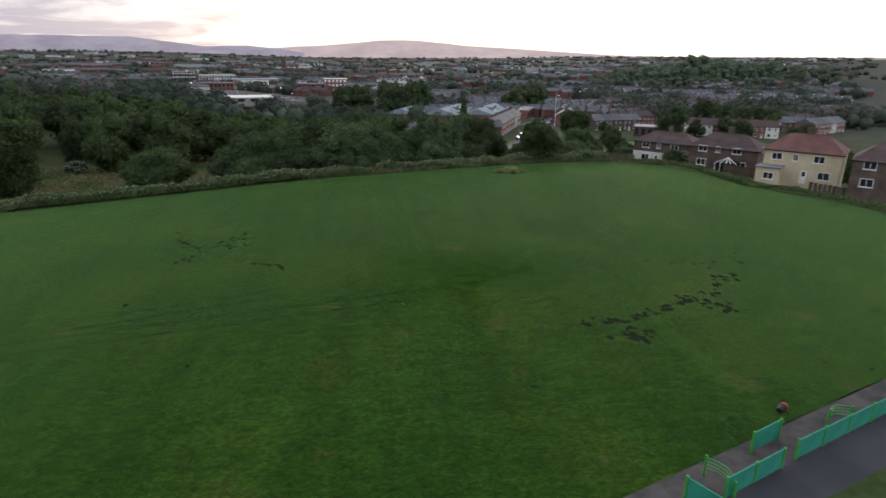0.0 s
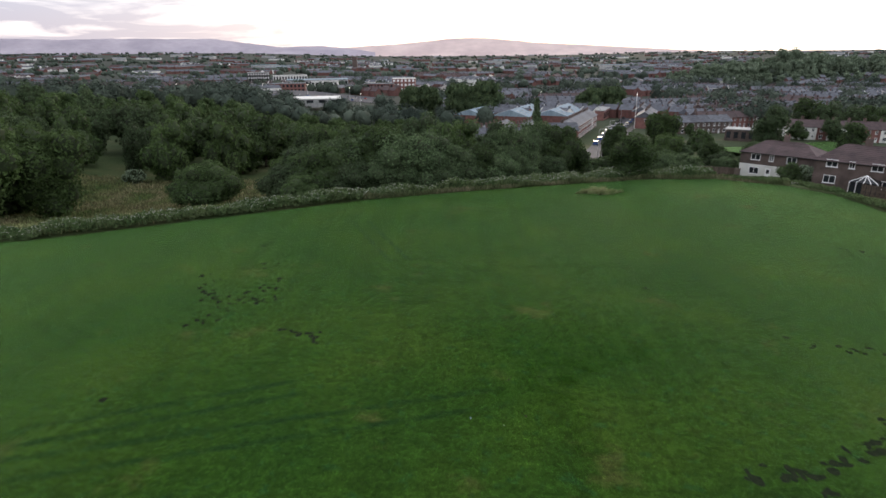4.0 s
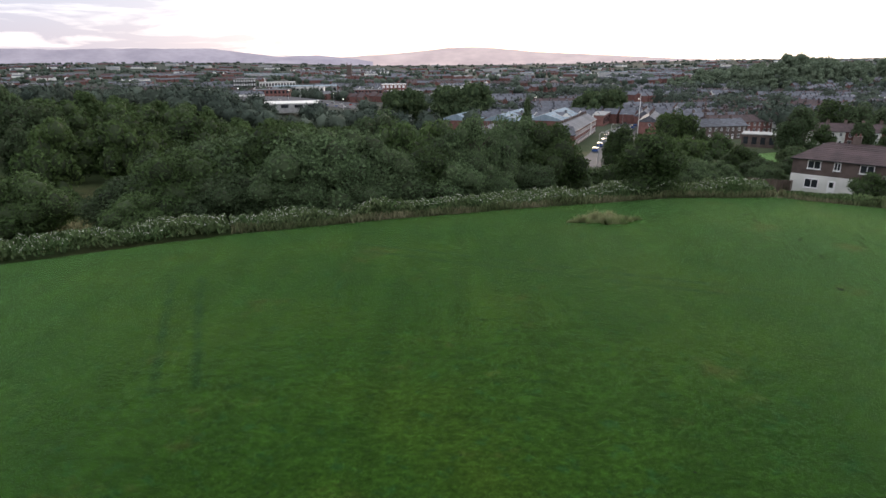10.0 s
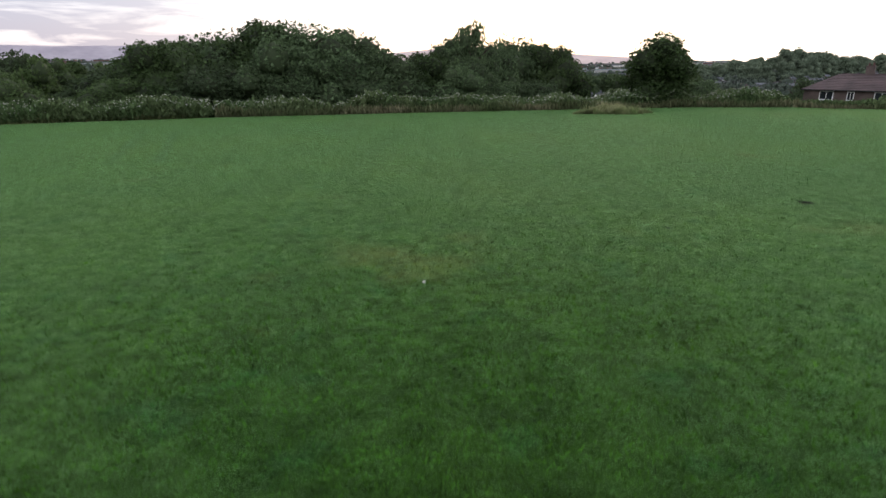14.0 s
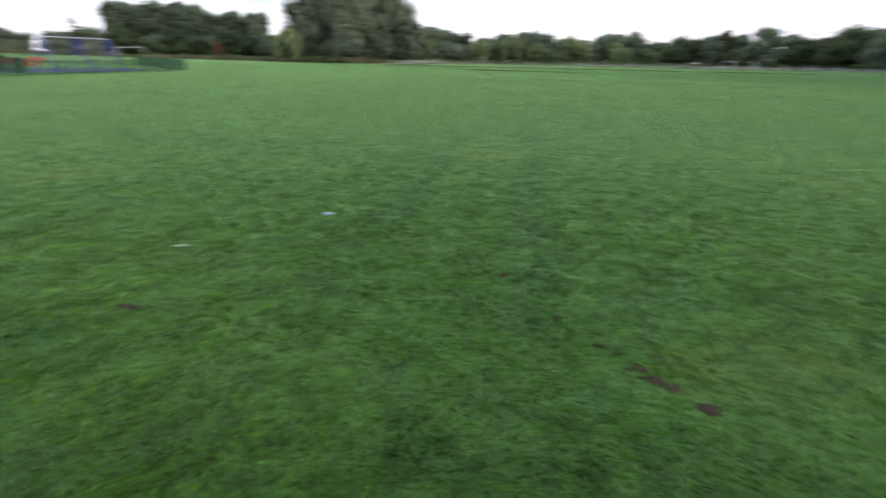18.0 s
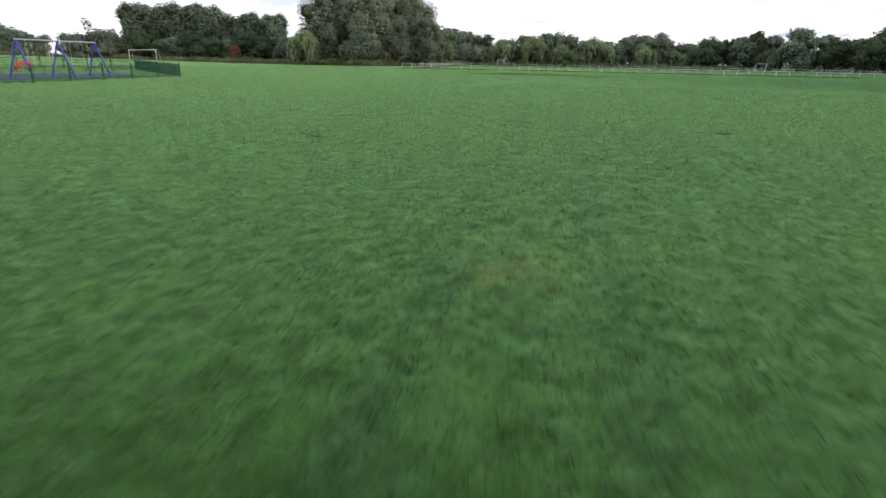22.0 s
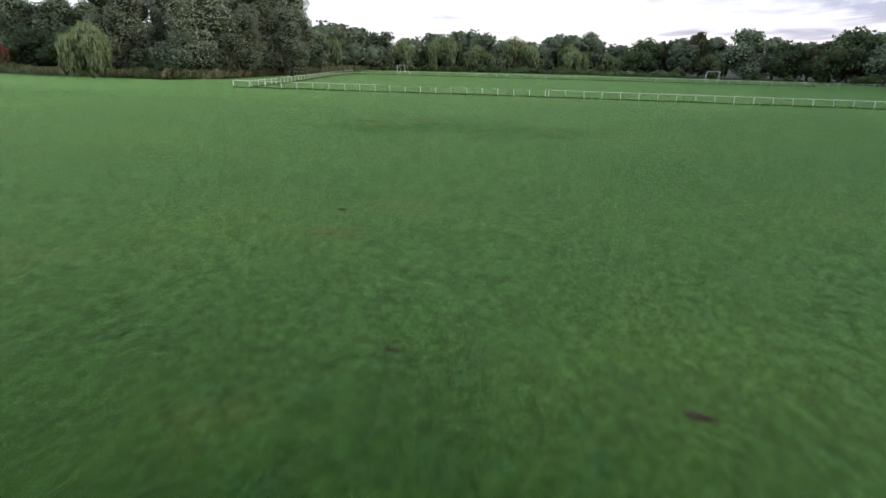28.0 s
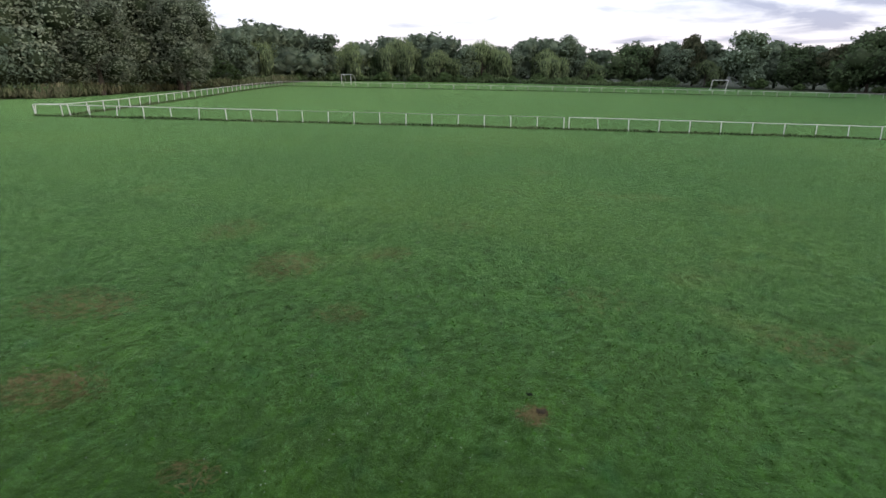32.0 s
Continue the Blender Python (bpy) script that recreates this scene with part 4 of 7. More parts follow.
for (ax, ay), (bx, by) in zip(LINE, LINE[1:]):
    n = max(2, int(math.dist((ax, ay), (bx, by)) / 8.5))
    for i in range(n):
        k = (i + 0.5) / n
        right = ay + (by - ay) * k > 16
        key = kinds[acc % 12] if not right else ("belt1", "belt0", "belt1", "copper")[acc % 4]
        h = (11.0 if key != "willow0" else 10.0) + 2.6 * math.sin(acc * 2.3) + (3.5 if right else 0.6)
        tree(key, ax + (bx - ax) * k + 2 * math.sin(acc), ay + (by - ay) * k + 2 * math.cos(acc * 1.7), h, 1.1 if key != "willow0" else 1.35,
             "pale weeping willow in the tree belt" if key == "willow0" else "dark broadleaf tree in the belt behind the pitch", group="tree belt behind the pitch")
        back.append(("far1", ax + (bx - ax) * k * 1.0 - 9 * (1 if ax < -240 else 0.2) + 2 * math.sin(acc), ay + (by - ay) * k + (9 if right else 2), 13.0 + 1.8 * math.sin(acc * 1.3) + (2 if right else 0), 1.25))
        low.append((f"shrub{acc % 3}", ax + (bx - ax) * k + (5 if ax < -240 else 0), ay + (by - ay) * k + (4 if ay < -80 else (-5 if ay > 50 else 0)), 3.2 + 1.2 * math.sin(acc * 3.1), 1.5))
        acc += 1
tree("copper", -293, 12, 17.0, 0.7, "tall dark copper-leaved tree above the belt", group="tree belt behind the pitch")
tree("copper", -296, -1, 13.5, 0.6, "dark pointed tree above the belt", group="tree belt behind the pitch")
tree("belt0", -298, -27, 15.5, 0.9, "tall dark round tree above the belt", group="tree belt behind the pitch")
grove("belt_behind_pitch", back, M_LEAF_LIGHTENED, "dark mixed trees behind the willows of the belt")
low += [(f"shrub{k % 3}", -150 - 4.4 * k, -190 + 4.2 * k, 7 + 1.5 * math.sin(k * 2.2), 1.6) for k in range(16)]
low += [(f"shrub{k % 3}", -160 - 5 * k, -108 - 1.5 * k, 6 + math.sin(k * 2.2), 1.6) for k in range(7)]
grove("belt_scrub", low, M_LEAF, "low green scrub at the foot of the tree belt")
for x, y, h in [(-63, 52, 14), (-66, 44, 14.5), (-72, 49, 13), (-76, 41, 13), (-84, 43, 12.5), (-70, 58, 13), (-92, 45, 12), (-80, 53, 13)]:
    tree("round2" if x > -73 else "wood2", x, y, h, 0.95, "tall bright green broadleaf tree beside the rough meadow", group="trees by the meadow")


# ---- the football pitch: rail and goals ----
RAIL = "white-painted tubular steel rail on posts round the pitch"


def rail_run(pts, spacing, h=1.0, thin=()):
    """Posts and top rails along a line; each run is one fence."""
    ob = root("pitch_rail", pose(pts[0][0], pts[0][1], gz(*pts[0])), RAIL, "fence", "pitch rails")
    ox, oy, oz = ob.matrix_basis.translation
    marks = []
    for a, b in zip(pts, pts[1:]):
        n = max(1, round(math.dist(a, b) / spacing))
        for i in range(n + 1):
            if i or not marks:
                marks.append((a[0] + (b[0] - a[0]) * i / n, a[1] + (b[1] - a[1]) * i / n))
    rng = np.random.default_rng(len(marks))
    post = Form().tube((0, 0, -0.2), (0, 0, h - 0.03), 0.040, n=8).mesh("post", M_WHITE_PAINT)
    for k, (x, y) in enumerate(marks):
        p = part("post", post, None, ob)
        lean = (rng.normal() * 1.5, rng.normal() * 2.0) if k > 3 else (rng.normal() * 3, rng.normal() * 5)
        p.matrix_basis = pose(x - ox, y - oy, gz(x, y) - oz, lean[0], lean[1], 0)
    for k, (a, b) in enumerate(zip(marks, marks[1:])):
        f, r = Form(), 0.013 if k in thin else 0.028
        za, zb = gz(*a) - oz + h, gz(*b) - oz + h
        mid = ((a[0] + b[0]) / 2 - ox, (a[1] + b[1]) / 2 - oy, (za + zb) / 2 - 0.015)
        f.tube((a[0] - ox, a[1] - oy, za), mid, r, n=6).tube(mid, (b[0] - ox, b[1] - oy, zb), r, n=6)
        part("rail", f, M_STEEL if k in thin else M_WHITE_PAINT, ob, "thin bare steel rail" if k in thin else "")
    return ob


rail_run([(-129.3, -68.4), (-132.0, -52.3), (-136.4, -24.9)], 2.2, thin=range(9, 30))
rail_run([(-136.6, -24.5), (-138.8, -1.1), (-141, 22), (-143, 52)], 2.35)
rail_run([(-129.3, -68.4), (-131.0, -66.6), (-138, -67.6), (-151, -70.9), (-182.4, -79.3), (-203, -83.5)], 2.35)
rail_run([(-203, -83.5), (-210.5, -51.4), (-215.5, -26.2), (-221, 3.5), (-226, 32), (-229, 56)], 2.6)


def goal(x, y, rz, w=7.32, h=2.44, label="white full-size football goal frame without a net", lean=0.0):
    ob = root("football_goal", pose(x, y, gz(x, y), 0, 0, rz), label, "goal", "football goals")
    for s in (-1, 1):
        part("goalpost", Form().tube((s * w / 2, 0, -0.1), (s * w / 2 + lean * h, 0, h), 0.06, n=10), M_WHITE_PAINT, ob)
    part("crossbar", Form().tube((-w / 2 - 0.06 + lean * h, 0, h), (w / 2 + 0.06 + lean * h, 0, h), 0.06, n=10), M_WHITE_PAINT, ob)
    for s in (-1, 1):
        part("stanchion", Form().bend([(s * w / 2 + lean * h, 0, h), (s * w / 2 + lean * h, 0.9, h - 0.1), (s * w / 2, 1.6, 0)], 0.025, 6), M_WHITE_PAINT, ob)
    return ob


goal(-112.0, -130.8, 104)
goal(-220, -76, 63, 3.2, 2.3, "small white football goal by the far rail")
goal(-252, 11, 68, 3.6, 2.6, "white football goal leaning slightly to one side", 0.22)


# ---- the playground ----
def playground():
    fa, fb = (-17.6, -38.2), (-44.2, -44.6)          # front fence line, then back along the side
    fc, fd = (-53.5, -61.5), (-44, -92)
    ob = root("playground_fence", pose(fb[0], fb[1], gz(*fb)), "low dark green bow-top metal fence round the playground", "fence")
    ox, oy, oz = ob.matrix_basis.translation
    post = Form().box((0, 0, 0.55), (0.07, 0.07, 1.3)).mesh("post", M_DKGREEN)
    picket = Form().tube((0, 0, 0.05), (0, 0, 1.06), 0.014, n=5).mesh("picket", M_DKGREEN)
    for (a, b) in ((fa, fb), (fb, fc), (fc, fd)):
        L = math.dist(a, b)
        n = max(1, round(L / 2.9))
        ang = math.degrees(math.atan2(b[1] - a[1], b[0] - a[0]))
        for i in range(n):
            x0, y0 = a[0] + (b[0] - a[0]) * i / n, a[1] + (b[1] - a[1]) * i / n
            x1, y1 = a[0] + (b[0] - a[0]) * (i + 1) / n, a[1] + (b[1] - a[1]) * (i + 1) / n
            z = gz((x0 + x1) / 2, (y0 + y1) / 2) - oz
            p = part("post", post, None, ob)
            p.matrix_basis = pose(x0 - ox, y0 - oy, gz(x0, y0) - oz, 0, 0, ang)
            f = Form()
            w = L / n
            for zz in (0.16, 0.95):
                f.tube((0, 0, zz), (w, 0, zz), 0.02, n=5)
            m = int(w / 0.14)
            front = a == fa
            for k in range(1, m):
                if not front:
                    f.tube((w * k / m, 0, 0.05), (w * k / m, 0, 1.06), 0.014, n=4)
            q = part("fence_panel", f, M_DKGREEN, ob)
            q.matrix_basis = pose(x0 - ox, y0 - oy, z, 0, 0, ang)
            for k in range(1, m if front else 1):
                part("picket", picket, None, q).location = (w * k / m, 0, 0)
    p = part("post", post, None, ob)
    p.matrix_basis = pose(fd[0] - ox, fd[1] - oy, gz(*fd) - oz)

    # safety surface
    f = Form()
    pts = [(-29, -45.4), (-42, -46.6), (-44, -52), (-27, -58)]
    f.add([(x, y, gz(x, y) + 0.05) for x, y in pts] + [(x, y, gz(x, y) - 0.2) for x, y in pts], [(3, 2, 1, 0), (4, 5, 6, 7), (0, 1, 5, 4), (1, 2, 6, 5), (2, 3, 7, 6), (3, 0, 4, 7)])
    tagged(new("safety_surface", f.mesh("safety_surface", M_RUBBER)), "dark blue rubber safety surface under the swings", "pavement", kind="structure")

    # swings: two bays between blue A-frames
    sx, sy = -32.4, -46.9
    ex, ey = -38.9, -47.8
    L = math.dist((sx, sy), (ex, ey))
    ang = math.degrees(math.atan2(ey - sy, ex - sx))
    sw = root("swing_set", pose(sx, sy, gz(sx, sy) + 0.05, 0, 0, ang), "blue metal playground swing set with a pale top bar", "swing")
    H = 2.6
    for k in range(3):
        x = L * k / 2
        for s in (-1, 1):
            part("leg", Form().tube((x + 0.10 * (k - 1), s * 1.1, 0), (x, 0, H), 0.065, n=8), M_BLUE, sw)
    part("top_bar", Form().tube((-0.1, 0, H), (L + 0.1, 0, H), 0.055, n=8), M_STEEL, sw)
    for k in range(4):
        x = L * (0.14 + 0.24 * k)
        seat = part("swing_seat", Form().box((x, 0, 0.55), (0.44, 0.18, 0.04)), M_BLACK, sw)
        for s in (-1, 1):
            part("chain", Form().tube((x + s * 0.21, 0, 0.55), (x + s * 0.21, 0, H - 0.05), 0.012, n=4), M_STEEL, seat)

    def litter_bin(x, y, h=1.15):
        b = root("litter_bin", pose(x, y, gz(x, y)), "dark green square litter bin in the playground", "bin", "playground bins")
        part("body", Form().box((0, 0, h * 0.40), (0.62, 0.62, h * 0.8)).box((0, 0, h * 0.02), (0.66, 0.66, 0.05)), M_DKGREEN, b)
        part("hood", Form().box((0, 0, h * 0.92), (0.64, 0.64, 0.14)).box((-0.27, 0, h * 0.83), (0.08, 0.6, 0.12)).box((0.27, 0, h * 0.83), (0.08, 0.6, 0.12)), M_BLACK, b)

    litter_bin(-29.6, -46.0, 1.1)
    litter_bin(-29.9, -48.4, 1.2)

    def bench(x, y, rz):
        b = root("bench", pose(x, y, gz(x, y), 0, 0, rz), "red metal bench with a slatted back", "bench", "playground benches")
        for s in (-0.7, 0.7):
            part("leg", Form().box((s, 0.0, 0.21), (0.07, 0.42, 0.42)).box((s, 0.2, 0.62), (0.07, 0.06, 0.5)), M_RED, b)
        for k in range(4):
            part("seat_slat", Form().box((0, -0.16 + 0.11 * k, 0.45), (1.7, 0.09, 0.04)), M_RED, b)
        for k in range(3):
            part("back_slat", Form().box((0, 0.21, 0.56 + 0.13 * k), (1.7, 0.03, 0.10)), M_RED, b)

    bench(-33.0, -52.3, 20)
    bench(-41.0, -61.0, 12)

    # climbing tower: yellow wall with holds, slide, blue net ladder and pale poles
    cx, cy = -27.2, -53.4
    c = root("climbing_frame", pose(cx, cy, gz(cx, cy), 0, 0, 172) @ Matrix.Diagonal((0.8, 0.8, 0.8, 1)), "multi-play climbing frame with a yellow climbing wall and slide", "climbing frame")
    wall = part("climbing_wall", Form().add([(-0.55, -0.75, 0.15), (0.55, -0.75, 0.15), (0.55, 0.0, 2.9), (-0.55, 0.0, 2.9), (-0.55, -0.68, 0.12), (0.55, -0.68, 0.12), (0.55, 0.07, 2.87), (-0.55, 0.07, 2.87)],
                                           [(0, 1, 2, 3), (7, 6, 5, 4), (0, 4, 5, 1), (1, 5, 6, 2), (2, 6, 7, 3), (3, 7, 4, 0)]), M_YELLOW, c, "bright yellow panel")
    for k in range(10):
        u, v = (k % 2) * 0.5 - 0.25 + 0.1 * math.sin(k * 3), 0.10 + 0.085 * k
        part("hold", Form().tube((u, -0.75 + 0.75 * v - 0.06, 0.15 + 2.75 * v), (u, -0.70 + 0.75 * v, 0.15 + 2.75 * v), 0.07, 0.09, 7), M_BLACK, wall)
    for x, y in ((-0.65, -0.05), (0.65, -0.05), (0.65, 1.4), (-0.65, 1.4)):
        part("post", Form().tube((x, y, 0), (x, y, 3.3), 0.06, n=8), M_WHITE_PAINT, c)
    part("platform", Form().box((0, 0.68, 1.45), (1.3, 1.4, 0.08)), M_BLACK, c)
    part("side_panel", Form().box((0.68, 0.68, 2.0), (0.04, 1.2, 0.9)), M_GREEN_PAINT, c)
    part("slide", Form().add([(-0.4, 1.4, 1.5), (0.4, 1.4, 1.5), (0.4, 3.9, 0.35), (-0.4, 3.9, 0.35), (-0.45, 1.4, 1.75), (0.45, 1.4, 1.75), (0.45, 3.9, 0.6), (-0.45, 3.9, 0.6)],
                             [(0, 1, 2, 3), (0, 3, 7, 4), (1, 5, 6, 2), (3, 2, 1, 0)]), M_STEEL, c)
    for k in range(2):
        x = -3.6 - 0.9 * k
        part("pole", Form().tube((x, 0.1, 0), (x + 0.35, 0.3, 3.6), 0.055, n=8), M_WHITE_PAINT, c)
    net = Form()
    for k in range(6):
        net.tube((-0.6 - 0.55 * k, 0.2, 2.9 + 0.25 * math.sin(k)), (-1.15 - 0.55 * k, 0.2, 3.0 + 0.25 * math.sin(k + 1)), 0.04, n=5)
        net.tube((-0.6 - 0.55 * k, 0.2, 2.5), (-0.9 - 0.55 * k, 0.2, 3.15), 0.025, n=5)
    part("rope_bridge", net.tube((-0.6, 0.2, 3.2), (-3.6, 0.2, 3.2), 0.05, n=6), M_BLUE, c)


playground()


# ---- the ball court beside the start ----
def court():
    d = Vector((18, 7.2, 0)).normalized()
    nrm = Vector((d.y, -d.x, 0))
    o = Vector((2.0, -24.4, 0))

    def slab(name, u0, u1, v0, v1, lift, mat, label):
        f = Form()
        pts = [o + d * u + nrm * v for u, v in ((u0, v0), (u1, v0), (u1, v1), (u0, v1))]
        top = [(p.x, p.y, gz(p.x, p.y) + lift) for p in pts]
        f.add(top + [(x, y, z - 0.4) for x, y, z in top], [(3, 2, 1, 0), (4, 5, 6, 7), (0, 1, 5, 4), (1, 2, 6, 5), (2, 3, 7, 6), (3, 0, 4, 7)])
        f.f = [tuple(reversed(q)) for q in f.f]
        tagged(new(name, f.mesh(name, mat)), label, "pavement", kind="structure")
    slab("path", -14, 56, 0.0, 1.85, 0.03, M_PATH, "worn grey tarmac path beside the grass")
    slab("court_floor", -14, 56, 1.85, 30, 0.05, M_ASPHALT, "dark grey tarmac ball court")
    line = Form()
    a, b = o + d * 16.2 + nrm * 5.2, o + d * 23 + nrm * 9.5
    t = (b - a).normalized()
    s = Vector((-t.y, t.x, 0)) * 0.04
    q = [a - s, b - s, b + s, a + s]
    line.add([(p.x, p.y, gz(p.x, p.y) + 0.056) for p in q], [(0, 1, 2, 3)])
    tagged(new("court_line", line.mesh("court_line", M_WHITE_PAINT)), "thin white line painted on the court", "marking", kind="structure")

    def barrier(a, b, n, bow=False):
        """A run of teal mesh panels between bright green posts."""
        ob = root("barrier", pose(a[0], a[1], gz(*a)), "low teal mesh barrier with bright green posts", "fence", "court barriers")
        oz = gz(*a)
        for i in range(n + 1):
            x, y = (b[0] - a[0]) * i / n, (b[1] - a[1]) * i / n
            p = part("post", Form().box((0, 0, 0.5), (0.09, 0.09, 1.15)).box((0, 0, 1.08), (0.10, 0.10, 0.03)), M_GREEN_PAINT, ob, "bright green post")
            p.matrix_basis = pose(x, y, gz(a[0] + x, a[1] + y) - oz, 0, 0, 22)
            if i < n:
                x1, y1 = (b[0] - a[0]) * (i + 1) / n, (b[1] - a[1]) * (i + 1) / n
                w = math.hypot(x1 - x, y1 - y)
                ang = math.degrees(math.atan2(y1 - y, x1 - x))
                f = Form()
                for zz in (0.10, 1.0):
                    f.box((w / 2, 0, zz), (w - 0.1, 0.05, 0.05))
                f.box((w / 2, 0, 0.55), (w - 0.12, 0.02, 0.88))
                q = part("panel", f, M_TEAL, ob, "teal perforated panel")
                q.matrix_basis = pose(x, y, gz(a[0] + x, a[1] + y) - oz, 0, 0, ang)
        return ob
    barrier((8.7, -22.3), (10.55, -21.5), 1)
    barrier((10.35, -22.95), (19.7, -19.2), 5)
    barrier((5.85, -24.9), (9.3, -23.45), 2)
    barrier((4.3, -24.7), (5.9, -27.4), 1)
    for (x, y, rz) in ((13.5, -20.9, 12), (5.8, -23.5, -75)):
        g = root("hoop_barrier", pose(x, y, gz(x, y), 0, 0, rz), "curved bright green tubular barrier", "fence", "court barriers")
        for k in range(4):
            zz = 0.42 + 0.16 * k
            part("tube", Form().bend([(1.5 * u, 0.34 * math.sin(u * 3.1), zz - 0.10 * u) for u in (0, .25, .5, .75, 1)], 0.022, 6), M_GREEN_PAINT, g)
        part("post", Form().tube((0, 0, 0), (0, 0, 1.0), 0.05, n=8), M_GREEN_PAINT, g)
        part("post", Form().tube((1.5, 0.02, 0), (1.5, 0.02, 0.85), 0.05, n=8), M_GREEN_PAINT, g)
    # a red dome lying at the edge of the grass
    b = root("litter_bin", pose(11.9, -19.7, gz(11.9, -19.7) + 0.22, 0, 78, 30) @ Matrix.Diagonal((0.62, 0.62, 0.62, 1)), "red dome lying by the grass, black body painted as shade", "bin")
    f = Form()
    for k in range(5):
        f.tube((0, 0, 0.12 * k), (0, 0, 0.12 * (k + 1)), 0.24 + 0.012 * k, 0.25 + 0.012 * (k + 1), 14)
    # black body added as the dark shade below the dome
    part("body", f, M_BLACK, b)
    f = Form()
    for k in range(5):
        f.tube((0, 0, 0.6 + 0.08 * k), (0, 0, 0.6 + 0.08 * (k + 1)), 0.36 * math.cos(k * 0.27), 0.36 * math.cos((k + 1) * 0.27), 14)
    part("dome", f, M_RED, b, "red plastic dome")


court()


# ---- nettles, brambles and tall grass along the field edge ----
def edge_strip(name, pts, seed, width, h, per_m, size, mat, label, start=0.3, flowers=0):
    rng = np.random.default_rng(seed)
    V, W = [], []
    for (ax, ay), (bx, by) in zip(pts, pts[1:]):
        L = math.dist((ax, ay), (bx, by))
        n = int(L * per_m)
        u, v = rng.random(n), rng.random(n)
        nx, ny = -(by - ay) / L, (bx - ax) / L
        x = ax + (bx - ax) * u + nx * (start + width * v)
        y = ay + (by - ay) * u + ny * (start + width * v)
        z0 = height(x, y)
        lump = np.array([0.72 + 0.65 * noise.noise((p * 0.22, q * 0.22, seed)) + 0.3 * noise.noise((p * 1.3, q * 1.3, seed)) for p, q in zip(x, y)])
        top = h * np.clip(lump, 0.25, 1.3) * (0.55 + 0.45 * np.sin(np.pi * np.clip(v * 0.8 + 0.2, 0, 1)))
        zz = z0 + top * (1 - 0.75 * rng.random(n) ** 2.0)
        V.append(np.stack([x, y, zz], 1))
        W.append(top)
    P = np.concatenate(V)
    n = len(P)
    t = rng.normal(size=(n, 3)); t[:, 2] = np.abs(t[:, 2]) + (2.2 if mat in (M_STRAW, M_STRAW_PALE) else 0.7)
    t /= np.linalg.norm(t, axis=1)[:, None]
    b = np.cross(t, rng.normal(size=(n, 3))); b /= np.linalg.norm(b, axis=1)[:, None]
    s = size * (0.5 + rng.random(n))[:, None]
    wd = 0.16 if mat in (M_STRAW, M_STRAW_PALE) else 0.45
    Q = np.stack([P - t * s, P + b * s * wd, P + t * s, P - b * s * wd], 1).reshape(-1, 3)
    ob = new(name, fast_mesh(name, Q, np.arange(4 * n).reshape(n, 4), mat))
    tagged(ob, label, "plants", kind="stuff")
    if flowers:
        idx = rng.choice(n, min(flowers, n), replace=False)
        C = P[idx]; T = np.concatenate(W)[idx]
        C[:, 2] = height(C[:, 0], C[:, 1]) + T * (0.93 + 0.12 * rng.random(len(C)))
        k = len(C)
        s = (0.025 + 0.035 * rng.random(k))[:, None]
        e = np.eye(3)
        Q = np.stack([C + s * e[0], C + s * e[1], C - s * e[0], C - s * e[1]], 1).reshape(-1, 3)
        Q2 = np.stack([C + s * e[0], C + s * e[2], C - s * e[0], C - s * e[2]], 1).reshape(-1, 3)
        m = np.arange(8 * k).reshape(2 * k, 4)
        tagged(new("flower_heads", fast_mesh("flower_heads", np.concatenate([Q, Q2]), m, M_FLOWER)), "creamy white flower heads above the nettle strip", "flowers", kind="stuff")


EDGE_N = [(46, 48), (43.5, 54), (36, 59.8), (25, 60.2), (9, 56), (-5, 51.7), (-17, 47.2), (-28, 41.2), (-40, 34.5), (-50, 29), (-62, 27)]
EDGE_W = [(-62, 27), (-80, 28), (-100, 33), (-134, 47)]
# drawn right to left, so the strip lies on the outer side
def flip(p):
    return list(reversed(p))
edge_strip("nettle_strip", flip(EDGE_N[2:]), 3, 4.4, 1.9, 460, 0.16, M_NETTLE, "dense strip of nettles and brambles along the field edge", flowers=9000)
edge_strip("bramble_strip", flip(EDGE_N[:4]), 4, 3.2, 1.1, 300, 0.15, M_NETTLE, "low brambles along the edge above the houses")
edge_strip("bramble_bank", flip([(53, 2), (53, 17), (51, 26), (46, 36), (46, 48)]), 5, 3.0, 1.0, 260, 0.15, M_NETTLE, "low bramble bank above the back gardens")
edge_strip("tall_grass", flip(EDGE_N[1:7]), 6, 1.6, 0.7, 130, 0.30, M_STRAW, "pale uncut grass along the field edge", start=-0.1)
edge_strip("tall_grass_meadow", flip(EDGE_N[6:]), 10, 6.0, 1.1, 150, 0.30, M_STRAW_PALE, "pale seeding grass behind the nettle strip", start=3.0)
edge_strip("tall_grass_west", flip(EDGE_W), 7, 5.0, 1.3, 240, 0.34, M_STRAW, "band of tall pinkish seeding grass beside the field")
edge_strip("tall_grass_pitch", flip([(-228, -92), (-205, -90), (-188, -88), (-165, -87), (-150, -85), (-141, -90), (-139, -110), (-142, -150), (-128, -172), (-90, -180)]), 8, 6.0, 1.5, 110, 0.42, M_STRAW,
           "tall rough grass under the poplars and willows", start=-0.2)
edge_strip("nettle_pitch", flip([(-274, 5), (-270, -40), (-258, -72), (-238, -92), (-205, -90), (-188, -88), (-165, -87), (-150, -85), (-141, -90), (-139, -110)]), 9, 7.0, 1.6, 90, 0.34, M_NETTLE,
           "nettles and scrub beyond the pitch", start=1.5)


